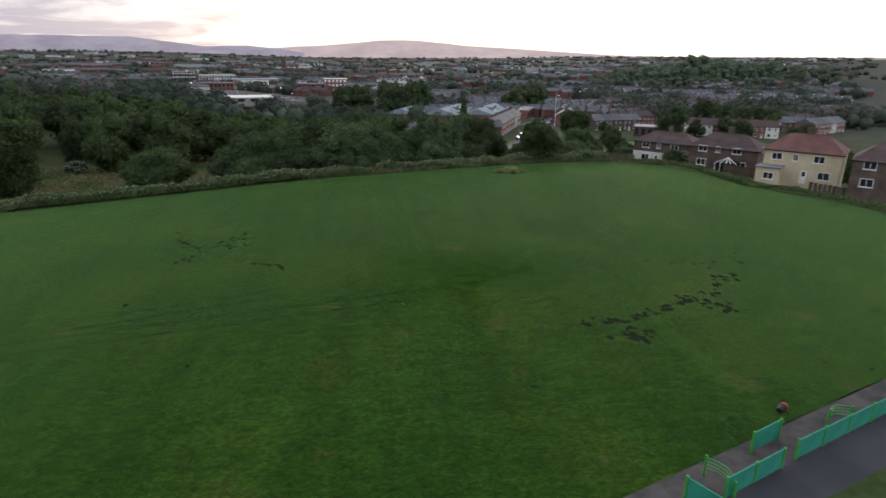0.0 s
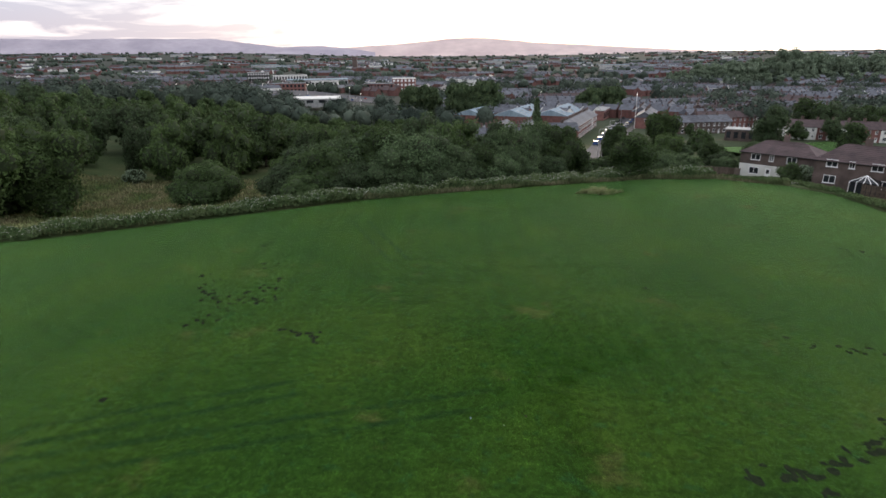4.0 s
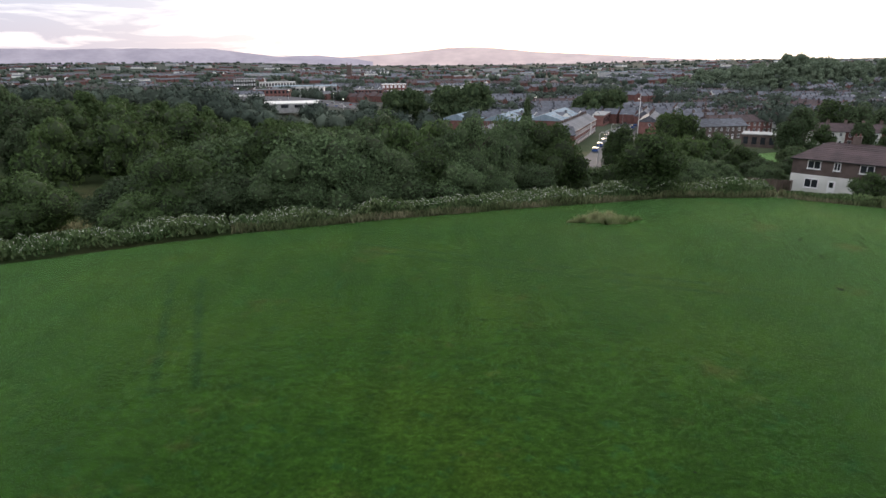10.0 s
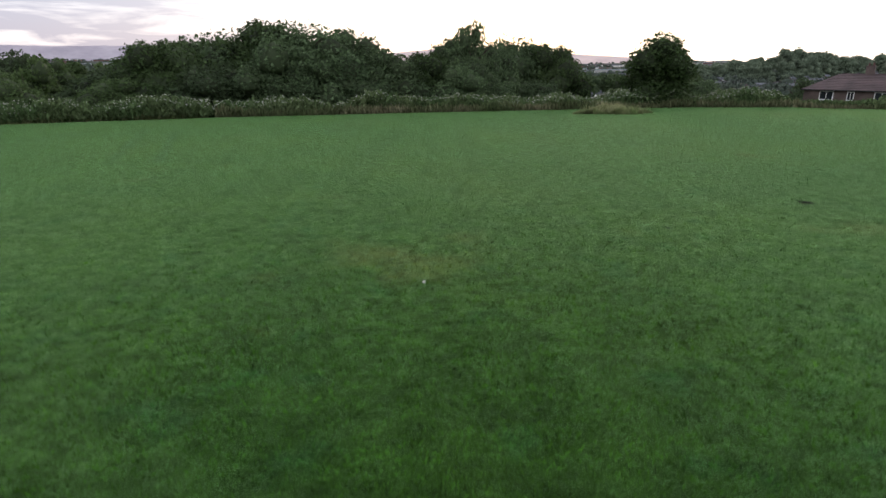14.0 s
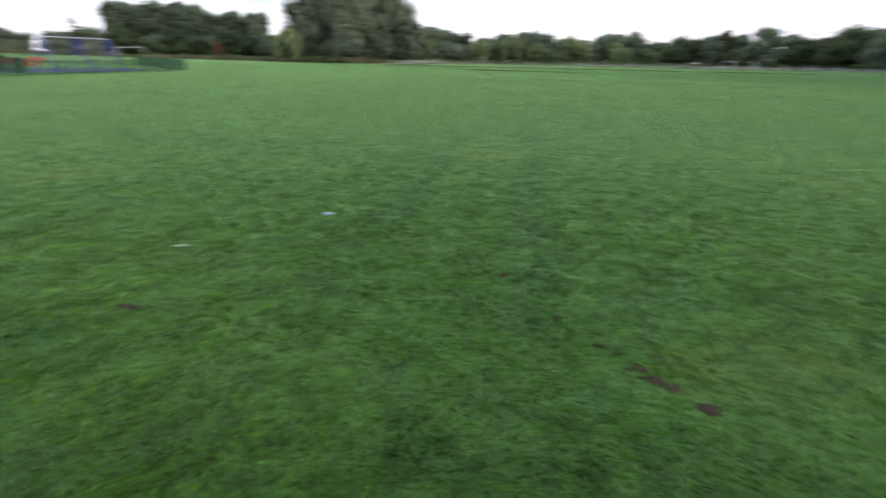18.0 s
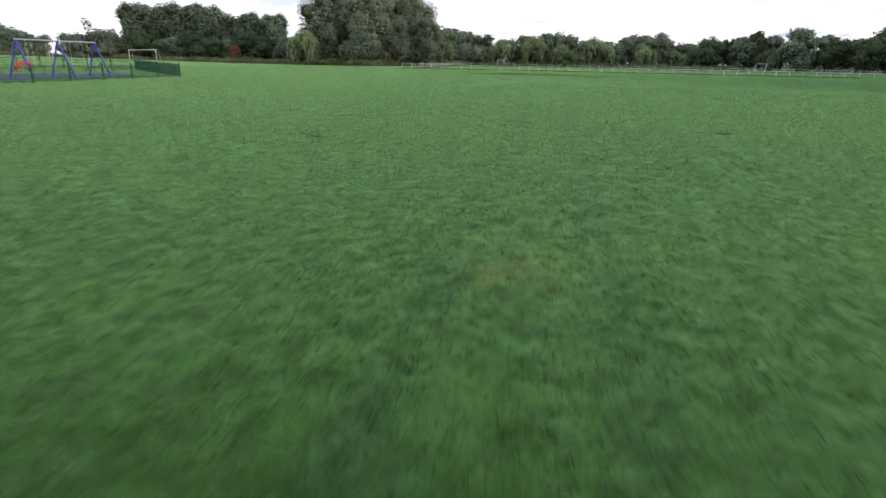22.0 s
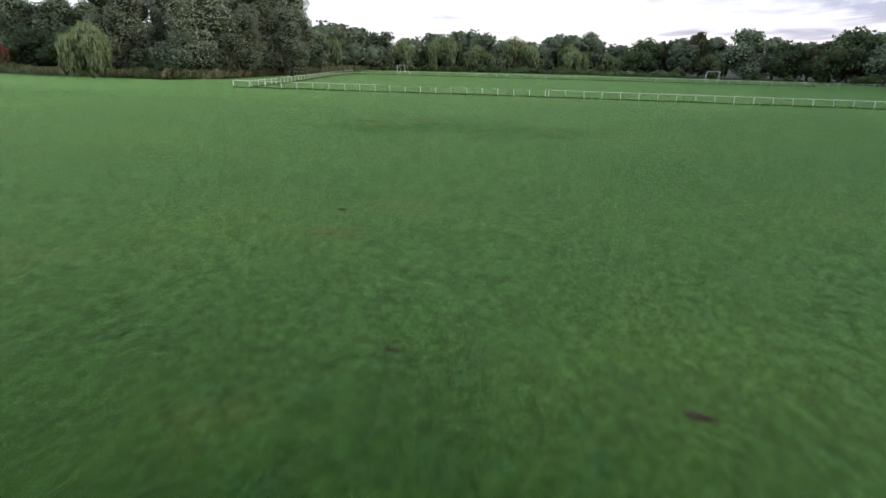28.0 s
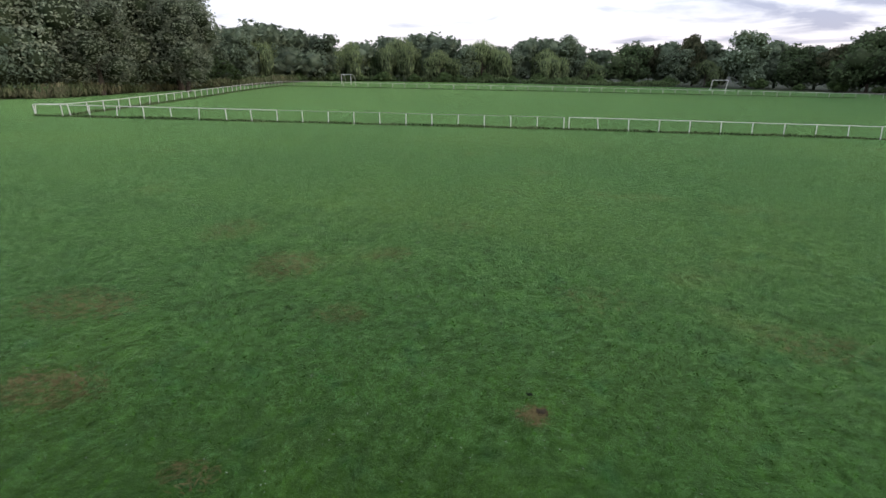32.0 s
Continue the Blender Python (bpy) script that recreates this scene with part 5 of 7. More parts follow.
# longer grass that the mower leaves along the pitch rail
for run in ([(-129.3, -68.4), (-132.0, -52.3), (-136.4, -24.9), (-138.8, -1.1), (-141, 22)], [(-131.0, -66.6), (-151, -70.9), (-182.4, -79.3), (-203, -83.5)], [(-203, -83.5), (-215.5, -26.2), (-226, 32)]):
    edge_strip("rail_grass", run, 21, 0.7, 0.20, 60, 0.11, M_NETTLE, "strip of longer dark grass under the pitch rail", start=-0.4)


def meadow():
    """Uncut grass on the meadow north-west of the field."""
    rng = np.random.default_rng(12)
    n = 60000
    x, y = -112 + 86 * rng.random(n), 30 + 76 * rng.random(n)
    d = outside(x, y)
    k = (d > 3) & (y < 106 + 0.2 * (x + 60)) & (x < -33 + 0.0 * y)
    x, y = x[k], y[k]
    z = height(x, y)
    lump = 0.5 + 0.5 * np.sin(x * 0.5 + 2 * np.sin(y * 0.31)) * np.sin(y * 0.43)
    n = len(x)
    P = np.stack([x, y, z + 0.15 + 0.55 * lump * rng.random(n)], 1)
    t = rng.normal(size=(n, 3)) * 0.5; t[:, 2] = 1
    t /= np.linalg.norm(t, axis=1)[:, None]
    b = np.cross(t, rng.normal(size=(n, 3))); b /= np.linalg.norm(b, axis=1)[:, None]
    s = 0.42 * (0.5 + rng.random(n))[:, None]
    Q = np.stack([P - t * s, P + b * s * 0.2, P + t * s, P - b * s * 0.2], 1).reshape(-1, 3)
    tagged(new("meadow_grass", fast_mesh("meadow_grass", Q, np.arange(4 * n).reshape(n, 4), M_MEADOW)), "tall straw-coloured uncut meadow grass", "grass", kind="stuff")


meadow()


def tuft():
    """The uncut island of grass in the mown field."""
    rng = np.random.default_rng(15)
    n = 9000
    a, q = rng.random(n) * 6.283, np.sqrt(rng.random(n))
    q *= 0.75 + 0.35 * np.sin(a * 3 + 1) * np.sin(a * 7)
    x, y = 15.2 + 3.3 * q * np.cos(a), 50.4 + 1.5 * q * np.sin(a)
    z = height(x, y)
    h = (0.25 + 0.75 * rng.random(n) ** 1.6) * (1.15 - 0.5 * q) * (0.75 + 0.5 * np.sin(x * 2.3) * np.sin(y * 3.1 + x))
    lean = rng.normal(size=(n, 2)) * 0.25
    w = 0.02 + 0.02 * rng.random(n)
    c, s = np.cos(a * 3), np.sin(a * 3)
    A = np.stack([x - c * w, y - s * w, z], 1); B = np.stack([x + c * w, y + s * w, z], 1)
    T = np.stack([x + lean[:, 0] * h, y + lean[:, 1] * h, z + h], 1)
    V = np.stack([A, B, T], 1).reshape(-1, 3)
    tagged(new("grass_island", fast_mesh("grass_island", V, np.arange(3 * n).reshape(n, 3), M_STRAW_PALE)), "small island of long pale grass left in the mown field", "grass", kind="stuff")


tuft()


# ---- houses ----
def window_part(parent, x, y, z, w, h, face, frame_mat=None):
    """A framed window on a wall: face -1 looks to -y, +1 to +y, 2 to +x, -2 to -x of the house."""
    fm = frame_mat or M_FRAME
    f, g = Form(), Form()
    t = 0.09
    if abs(face) == 1:
        s = face
        for dx in (-w / 2 + t / 2, w / 2 - t / 2, 0):
            f.box((x + dx, y + s * 0.03, z), (t if dx else t * 0.8, 0.10, h))
        for dz in (-h / 2 + t / 2, h / 2 - t / 2):
            f.box((x, y + s * 0.025, z + dz), (w, 0.09, t))
        f.box((x, y + s * 0.06, z - h / 2 - 0.04), (w + 0.16, 0.16, 0.07))
        g.box((x, y + s * 0.012, z), (w - 0.02, 0.04, h - 0.02))
    else:
        s = 1 if face > 0 else -1
        for dy in (-w / 2 + t / 2, w / 2 - t / 2, 0):
            f.box((x + s * 0.03, y + dy, z), (0.10, t if dy else t * 0.8, h))
        for dz in (-h / 2 + t / 2, h / 2 - t / 2):
            f.box((x + s * 0.025, y, z + dz), (0.09, w, t))
        g.box((x + s * 0.012, y, z), (0.04, w - 0.02, h - 0.02))
    wn = part("window", g, M_GLASS, parent)
    part("window_frame", f, fm, wn)
    return wn


def tiles_on(rf, mat, x0, x1, y0, y1, z, h, hip, rows=9):
    """Courses of roof tiles: shallow steps down both slopes."""
    over = 0.3
    x0, x1, y0, y1 = x0 - over, x1 + over, y0 - over, y1 + over
    ym = (y0 + y1) / 2
    for side in (0, 1):
        for k in range(rows):
            a, b = k / rows, (k + 1) / rows
            ya = y0 + (ym - y0) * a if not side else y1 + (ym - y1) * a
            yb = y0 + (ym - y0) * b if not side else y1 + (ym - y1) * b
            za, zb = z + h * a + 0.07, z + h * b + 0.03
            xa0, xa1, xb0, xb1 = x0 + hip * a, x1 - hip * a, x0 + hip * b, x1 - hip * b
            vs = [(xa0, ya, za), (xa1, ya, za), (xb1, yb, zb), (xb0, yb, zb), (xa0, ya, za - 0.07), (xa1, ya, za - 0.07)]
            part("tile_course", Form().add(vs, [(0, 1, 2, 3), (0, 4, 5, 1)] if not side else [(3, 2, 1, 0), (1, 5, 4, 0)]), mat, rf)


def house(x, y, rz, w, d, eave, rise, wall, roof, hip, label, front, name="house", group="", lower=None, base=None, chimney=(0.0,), door=None, tiles=0):
    """A house: front faces its -y. front: windows (x, z, w, h) on the front; lower: a second material up to the first floor."""
    z = gz(x, y) if base is None else base
    ob = root(name, pose(x, y, z, 0, 0, rz), label, "house", group)
    low = 2.6 if lower else -1.5
    f = Form()
    t = 0.3
    for c, s in (((0, -d / 2 + t / 2), (w, t)), ((0, d / 2 - t / 2), (w, t)), ((-w / 2 + t / 2, 0), (t, d - 2 * t)), ((w / 2 - t / 2, 0), (t, d - 2 * t))):
        f.box((c[0], c[1], (low + eave) / 2), (s[0], s[1], eave - low))
    if not hip:
        for s in (-1, 1):
            f.gable(s * (w / 2 - t / 2), -d / 2, d / 2, eave, rise - 0.05, t)
    part("wall", f, wall, ob)
    if lower:
        g = Form()
        for c, s in (((0, -d / 2 + t / 2), (w, t)), ((0, d / 2 - t / 2), (w, t)), ((-w / 2 + t / 2, 0), (t, d - 2 * t)), ((w / 2 - t / 2, 0), (t, d - 2 * t))):
            g.box((c[0], c[1], (low - 1.5) / 2), (s[0], s[1], low + 1.5))
        part("lower_wall", g, lower, ob, "pale rendered ground floor")
    rf = part("roof", Form().roof(-w / 2, w / 2, -d / 2, d / 2, eave, rise, hip), roof, ob)
    if tiles:
        tiles_on(rf, roof, -w / 2, w / 2, -d / 2, d / 2, eave, rise, hip, tiles)
    part("ridge", Form().tube((-w / 2 + hip, 0, eave + rise + 0.03), (w / 2 - hip, 0, eave + rise + 0.03), 0.09, n=6), roof, rf)
    for cx in chimney:
        c = part("chimney", Form().box((cx, 0.15, eave + rise + 0.35), (0.95, 0.6, 1.5)).box((cx, 0.15, eave + rise + 1.06), (1.06, 0.7, 0.1)), M_BRICK_DARK, ob)
        for s in (-0.25, 0.25):
            part("chimney_pot", Form().tube((cx + s, 0.15, eave + rise + 1.1), (cx + s, 0.15, eave + rise + 1.45), 0.11, 0.09, 8), M_TILE_RED, c)
    for (wx, wz, ww, wh, face) in front:
        if abs(face) == 1:
            window_part(ob, wx, face * d / 2, wz, ww, wh, face)
        else:
            window_part(ob, (1 if face > 0 else -1) * w / 2, wx, wz, ww, wh, face)
    if door is not None:
        dd = part("door", Form().box((door, -d / 2 - 0.02, 1.03), (0.92, 0.08, 2.06)), M_FRAME, ob)
        part("door_glass", Form().box((door, -d / 2 - 0.05, 1.5), (0.5, 0.06, 0.7)), M_GLASS, dd)
    part("gutter", Form().tube((-w / 2 - 0.3, -d / 2 - 0.36, eave - 0.04), (w / 2 + 0.3, -d / 2 - 0.36, eave - 0.04), 0.06, n=6), M_BLACK, ob)
    return ob


def facade(lx, ly, w, d, rz):
    """The centre of a house whose front left corner stands at lx, ly."""
    c, s = math.cos(radians(rz)), math.sin(radians(rz))
    return lx + c * w / 2 - s * d / 2, ly + s * w / 2 + c * d / 2


FRONT = [(-3.6, 1.45, 1.7, 1.25, -1), (3.4, 1.45, 1.7, 1.25, -1), (-3.6, 4.0, 1.6, 1.15, -1), (-0.9, 4.0, 0.8, 1.1, -1), (2.4, 4.0, 1.6, 1.15, -1), (-2.0, 4.0, 0.6, 1.0, -2), (1.5, 4.0, 0.6, 1.0, -2), (0.0, 4.0, 0.9, 1.1, 2)]
GR = "semi-detached houses below the field"
x, y = facade(49.7, 80.6, 12.5, 8.0, -45)
house(x, y, -45, 12.5, 8.0, 4.7, 1.9, M_BRICK_DARK, M_TILE, 3.2, "semi-detached house with brown upper storey and white lower walls", FRONT, group=GR, lower=M_RENDER, base=-5.6, door=-1.2, tiles=10)
x, y = facade(53.6, 64.6, 12.0, 8.0, -45)
house(x, y, -45, 12.0, 8.0, 4.3, 2.3, M_BRICK_DARK, M_TILE, 3.2, "dark brown brick semi-detached house with white windows and a conservatory", FRONT, group=GR, base=-3.9, door=0.6, tiles=10)
x, y = facade(57.5, 48.1, 11.0, 8.2, -45)
house(x, y, -45, 11.0, 8.2, 5.0, 2.4, M_CREAM, M_TILE_RED, 3.0, "cream rendered house with a red hipped tile roof", FRONT, group=GR, base=-2.7, door=0.6, tiles=10)
x, y = facade(63.0, 35.8, 11.5, 8.0, -45)
house(x, y, -45, 11.5, 8.0, 4.6, 2.4, M_BRICK_DARK, M_TILE, 3.0, "dark brick house with white-framed windows behind the bramble bank", FRONT, group=GR, base=-2.1, door=0.6, tiles=10)
x, y = facade(70.5, 24.0, 11.5, 8.0, -45)
house(x, y, -45, 11.5, 8.0, 4.6, 2.4, M_BRICK_DARK, M_TILE, 3.0, "dark brick house with white-framed windows behind the bramble bank", FRONT, group=GR, base=-1.9, door=0.6, tiles=10)
# cream single-storey extension, conservatory, back fence
ex = root("extension", pose(56.6, 45.0, -2.8, 0, 0, -45), "small cream flat-roofed extension beside the cream house", "house")
part("wall", Form().box((0, 0, 1.0), (3.4, 3.0, 3.4)), M_CREAM, ex)
part("roof", Form().box((0, 0, 2.78), (3.8, 3.4, 0.2)), M_SLATE, ex)
window_part(ex, 0.2, -1.5, 1.5, 1.5, 1.1, -1)
cv = root("conservatory", pose(57.2, 57.4, -3.9, 0, 0, -45), "white-framed glass conservatory with a pitched roof", "house")
for k in range(5):
    part("bar", Form().box((-1.8 + 0.9 * k, -1.4, 1.1), (0.09, 0.09, 2.2)), M_FRAME, cv)
    part("rafter", Form().tube((-1.8 + 0.9 * k, -1.4, 2.2), (0, 0.2, 3.1), 0.05, n=5), M_FRAME, cv)
part("glazing", Form().box((0, 0, 1.05), (3.5, 2.7, 2.1)).add([(-1.8, -1.4, 2.2), (1.8, -1.4, 2.2), (0, 0.2, 3.05), (1.8, 1.4, 2.2), (-1.8, 1.4, 2.2)], [(0, 1, 2), (1, 3, 2), (3, 4, 2), (4, 0, 2)]), M_GLASS, cv)


def board_fence(a, b, h=1.7):
    ob = root("garden_fence", pose(a[0], a[1], gz(*a)), "weathered brown board garden fence", "fence", "garden fences")
    L, oz = math.dist(a, b), gz(*a)
    n = int(L / 0.6)
    ang = math.degrees(math.atan2(b[1] - a[1], b[0] - a[0]))
    bd = Form().box((0.28, 0, h / 2), (0.56, 0.04, h)).mesh("board", M_WOOD)
    for i in range(n):
        x, y = (b[0] - a[0]) * i / n, (b[1] - a[1]) * i / n
        p = part("board", bd, None, ob)
        p.matrix_basis = pose(x, y, gz(a[0] + x, a[1] + y) - oz + 0.04 * math.sin(i * 5), 0, 0, ang)


board_fence((40, 76), (49, 79))
board_fence((44, 71), (49.5, 79.5))
board_fence((55, 55), (61, 51))
board_fence((60.5, 40.5), (65, 37))


def simple_terrace(x0, y0, az, n, w, d, eave, rise, wall, label, group, side=-1, seed=0, gable=True, roof=None):
    """A row of n houses from x0, y0 along the bearing az (degrees right of +y)."""
    rng = np.random.default_rng(seed)
    dx, dy = math.sin(radians(az)), math.cos(radians(az))
    rz = 90 - az
    wins = [(-w * 0.22, 1.5, 1.3, 1.5, -1), (-w * 0.22, 4.1, 1.1, 1.3, -1), (w * 0.24, 4.1, 0.9, 1.3, -1), (-w * 0.2, 4.1, 1.0, 1.2, 1), (w * 0.2, 1.5, 1.0, 1.2, 1)]
    for k in range(n):
        cx, cy = x0 + dx * w * (k + 0.5), y0 + dy * w * (k + 0.5)
        mats = (wall, wall, M_RENDER, wall, wall)
        wl = mats[rng.integers(0, 5)] if n > 5 else wall
        house(cx, cy, rz + (180 if side > 0 else 0), w - 0.01, d, eave, rise, wl, roof or M_SLATE, 0, label, wins + ([(0.6, 4.1, 0.9, 1.3, 2), (0.6, 4.1, 0.9, 1.3, -2)] if k in (0, n - 1) else []),
              name="terraced_house", group=group, chimney=(-w / 2 + 0.4,), door=w * 0.26)


TR = "red brick terraced house with slate roof and chimney"
simple_terrace(41, 201, 21, 15, 5.2, 8.5, 5.6, 2.6, M_BRICK, TR, "terrace along the street", side=-1, seed=1)
# bay-windowed end house that looks to the park
bx = house(39.5, 196, 0, 11.0, 8.0, 5.9, 2.4, M_BRICK, M_SLATE, 0, "red brick end house with white bay windows facing the park", [(-2.6, 4.4, 1.2, 1.5, -1), (0.6, 4.4, 0.9, 1.5, -1), (3.0, 4.4, 1.2, 1.5, -1)],
           name="terraced_house", group="terrace along the street", door=0.4)
for s in (-2.6, 3.0):
    b = part("bay", Form().box((s, -4.5, 1.3), (1.9, 1.1, 2.7)).box((s, -4.5, 2.75), (2.1, 1.3, 0.16)), M_FRAME, bx)
    part("bay_glass", Form().box((s, -5.07, 1.55), (1.5, 0.05, 1.5)), M_GLASS, b)
simple_terrace(92, 258, 22, 9, 5.2, 8.5, 5.4, 2.6, M_BRICK, TR, "houses on the street", side=1, seed=3)
simple_terrace(3, 164, 78, 4, 5.4, 8.5, 5.4, 2.8, M_BRICK, TR, "houses below the wood", seed=4)
simple_terrace(8, 180, 20, 7, 5.4, 8.5, 5.4, 2.8, M_BRICK, TR, "houses below the wood", side=-1, seed=5)
simple_terrace(20, 184, 20, 7, 5.4, 8.5, 5.4, 2.8, M_BRICK, TR, "houses below the wood", side=1, seed=6)
for k, (x0, y0, az, n) in enumerate([(118, 262, 74, 9), (122, 284, 74, 11), (126, 318, 24, 9), (146, 324, 24, 9), (166, 330, 24, 9), (188, 336, 24, 9), (140, 222, 110, 7), (168, 250, 110, 9), (128, 372, 74, 14),
                                      (178, 292, 100, 8), (190, 322, 100, 9), (204, 226, 60, 7), (214, 252, 60, 8), (98, 236, 74, 5), (104, 300, 22, 6), (210, 300, 70, 9), (222, 330, 70, 9), (236, 362, 70, 9), (170, 400, 70, 10), (184, 430, 70, 10)]):
    simple_terrace(x0, y0, az, n, 5.6, 8.5, 5.2, 2.7, (M_BRICK, M_BRICK_DARK, M_BRICK)[k % 3], TR, "estate of terraced houses", seed=10 + k, roof=M_SLATE if k % 3 else M_TILE)


def slab_building(x, y, rz, w, d, h, wall, roof, label, name="building", floors=2, bays=8, band=None, gap=0.55):
    z = gz(x, y)
    ob = root(name, pose(x, y, z, 0, 0, rz), label, "building", "larger town buildings")
    f = Form()
    for c, s in (((0, -d / 2 + .15), (w, .3)), ((0, d / 2 - .15), (w, .3)), ((-w / 2 + .15, 0), (.3, d - .6)), ((w / 2 - .15, 0), (.3, d - .6))):
        f.box((c[0], c[1], h / 2 - 1), (s[0], s[1], h + 2))
    part("wall", f, wall, ob)
    part("roof", Form().box((0, 0, h + 0.15), (w + 0.5, d + 0.5, 0.35)), roof, ob)
    fh = h / floors
    for k in range(floors):
        for i in range(bays):
            part("window", Form().box((-w / 2 + w * (i + 0.5) / bays, -d / 2 - 0.03, fh * (k + 0.55)), (w / bays * gap, 0.1, fh * 0.55)), M_GLASS if not band else band, ob)
    return ob


slab_building(-232, 733, 15, 26, 14, 17, M_BLACK, M_CONCRETE, "dark office block with white window bands", "office_block", 4, 9, M_FRAME, 0.45)
slab_building(-196, 745, 15, 42, 20, 13, M_RENDER, M_CONCRETE, "white flat-roofed building beside the office block", "building", 2, 12)
slab_building(-150, 690, 10, 70, 30, 10, M_CONCRETE, M_SHED, "large retail building with a pale blue roof", "retail_building", 1, 14)
slab_building(-160, 588, 8, 34, 20, 9, M_BRICK, M_SLATE, "red brick shop building", "shop_building", 2, 9)
slab_building(-122, 584, 6, 26, 18, 11, M_RENDER, M_CONCRETE, "white glass-fronted shop building", "shop_building", 3, 7)
slab_building(-68, 590, 0, 30, 18, 9, M_BRICK, M_SLATE, "red brick shop building", "shop_building", 2, 9)
slab_building(-44, 618, 0, 24, 16, 13, M_BRICK, M_RENDER, "brick building with white window bands", "shop_building", 3, 6, M_FRAME)
slab_building(-106, 346, 10, 74, 22, 3.0, M_CONCRETE, M_RENDER, "low retail shed with a white roof", "retail_building", 1, 10)
slab_building(-148, 352, 14, 34, 22, 3.0, M_CONCRETE, M_SHED, "low retail shed with a pale roof", "retail_building", 1, 8)
slab_building(-30, 340, 5, 30, 16, 5, M_RENDER, M_CONCRETE, "low white workshop beside the trees", "building", 1, 6)
slab_building(30, 560, -5, 34, 18, 9, M_RENDER, M_CONCRETE, "white flat-roofed building among the houses", "building", 2, 9)
slab_building(116, 211, -32, 11, 8, 4.5, M_BRICK_DARK, M_CONCRETE, "flat-roofed brown school block", "school_block", 1, 4)
slab_building(125, 206, -32, 8, 8, 5.2, M_BRICK_DARK, M_CONCRETE, "flat-roofed brown school block", "school_block", 1, 3)
for k, (x, y, w) in enumerate([(-318, 462, 30), (-276, 486, 30), (-236, 505, 26)]):
    a = house(x, y, 30, w, 12, 7.5, 4.0, M_BRICK, M_TILE, 0, "three-storey red brick apartment block with gables", [(-w / 2 + 2 + 3.2 * i, zz, 1.3, 1.4, -1) for i in range(int(w / 3.4)) for zz in (1.6, 4.6)],
              name="apartment_block", group="apartment blocks", chimney=(0.0,))
    for s in (-w * 0.3, 0, w * 0.3):
        part("gable_front", Form().add([(s - 2.5, -6.4, 6.8), (s + 2.5, -6.4, 6.8), (s, -6.4, 10.2), (s - 2.5, 0, 6.8), (s + 2.5, 0, 6.8), (s, 0, 10.2)], [(0, 1, 2), (5, 4, 3), (0, 3, 4, 1), (1, 4, 5, 2), (2, 5, 3, 0)]), M_BRICK, a)


def shed(x, y, rz, w, d, h, label):
    ob = root("factory_shed", pose(x, y, gz(x, y), 0, 0, rz), label, "building", "factory sheds")
    f = Form()
    for c, s in (((0, -d / 2 + .15), (w, .3)), ((0, d / 2 - .15), (w, .3)), ((-w / 2 + .15, 0), (.3, d - .6)), ((w / 2 - .15, 0), (.3, d - .6))):
        f.box((c[0], c[1], h / 2 - 1), (s[0], s[1], h + 2))
    for s in (-1, 1):
        f.gable(s * (w / 2 - 0.15), -d / 2, d / 2, h, d * 0.16 - 0.05, 0.3)
    part("wall", f, M_BRICK, ob)
    part("roof", Form().roof(-w / 2, w / 2, -d / 2, d / 2, h, d * 0.16, 0, 0.25), M_SHED, ob)
    for k in range(6):
        x = -w / 2 + w * (k + 0.5) / 6
        for s in (-1, 1):
            part("rooflight", Form().add([(x - 0.5, s * d * 0.40, h + d * 0.16 * 0.24), (x + 0.5, s * d * 0.40, h + d * 0.16 * 0.24), (x + 0.5, s * d * 0.12, h + d * 0.16 * 0.80), (x - 0.5, s * d * 0.12, h + d * 0.16 * 0.80),
                                          (x - 0.5, s * d * 0.40, h + d * 0.16 * 0.24 + 0.1), (x + 0.5, s * d * 0.40, h + d * 0.16 * 0.24 + 0.1), (x + 0.5, s * d * 0.12, h + d * 0.16 * 0.80 + 0.1), (x - 0.5, s * d * 0.12, h + d * 0.16 * 0.80 + 0.1)],
                                         [(4, 5, 6, 7), (0, 1, 5, 4), (1, 2, 6, 5), (2, 3, 7, 6), (3, 0, 4, 7)]), M_CONCRETE, ob)


shed(38, 300, 66, 40, 20, 5.0, "brick factory shed with a pale blue sheet roof")
shed(60, 302, 66, 44, 18, 5.2, "brick factory shed with a pale blue sheet roof")
slab_building(87, 328, 66, 46, 16, 6.0, M_BRICK, M_CONCRETE, "long brick works building with a dull flat roof", "works_building", 1, 12)
shed(16, 306, 66, 34, 18, 5.0, "brick factory shed with a pale blue sheet roof")
# canopy roofs of the school
for x, y in ((170, 240), (181, 237)):
    t = root("canopy", pose(x, y, gz(x, y), 0, 0, 25), "pointed white fabric canopy roof", "canopy", "school canopies")
    part("cover", Form().add([(-5, -5, 3.2), (5, -5, 3.2), (5, 5, 3.2), (-5, 5, 3.2), (0, 0, 6.0)], [(0, 1, 4), (1, 2, 4), (2, 3, 4), (3, 0, 4)]), M_WHITE_PAINT, t)
    for sx in (-5, 5):
        for sy in (-5, 5):
            part("pole", Form().tube((sx, sy, -0.5), (sx, sy, 3.2), 0.08, n=6), M_STEEL, t)
house(172, 252, -20, 30, 12, 3.4, 3.2, M_BRICK, M_SLATE, 4, "low school building with a slate hipped roof", [(-8, 1.6, 3, 1.4, -1), (0, 1.6, 3, 1.4, -1), (8, 1.6, 3, 1.4, -1)], name="school_building", chimney=())


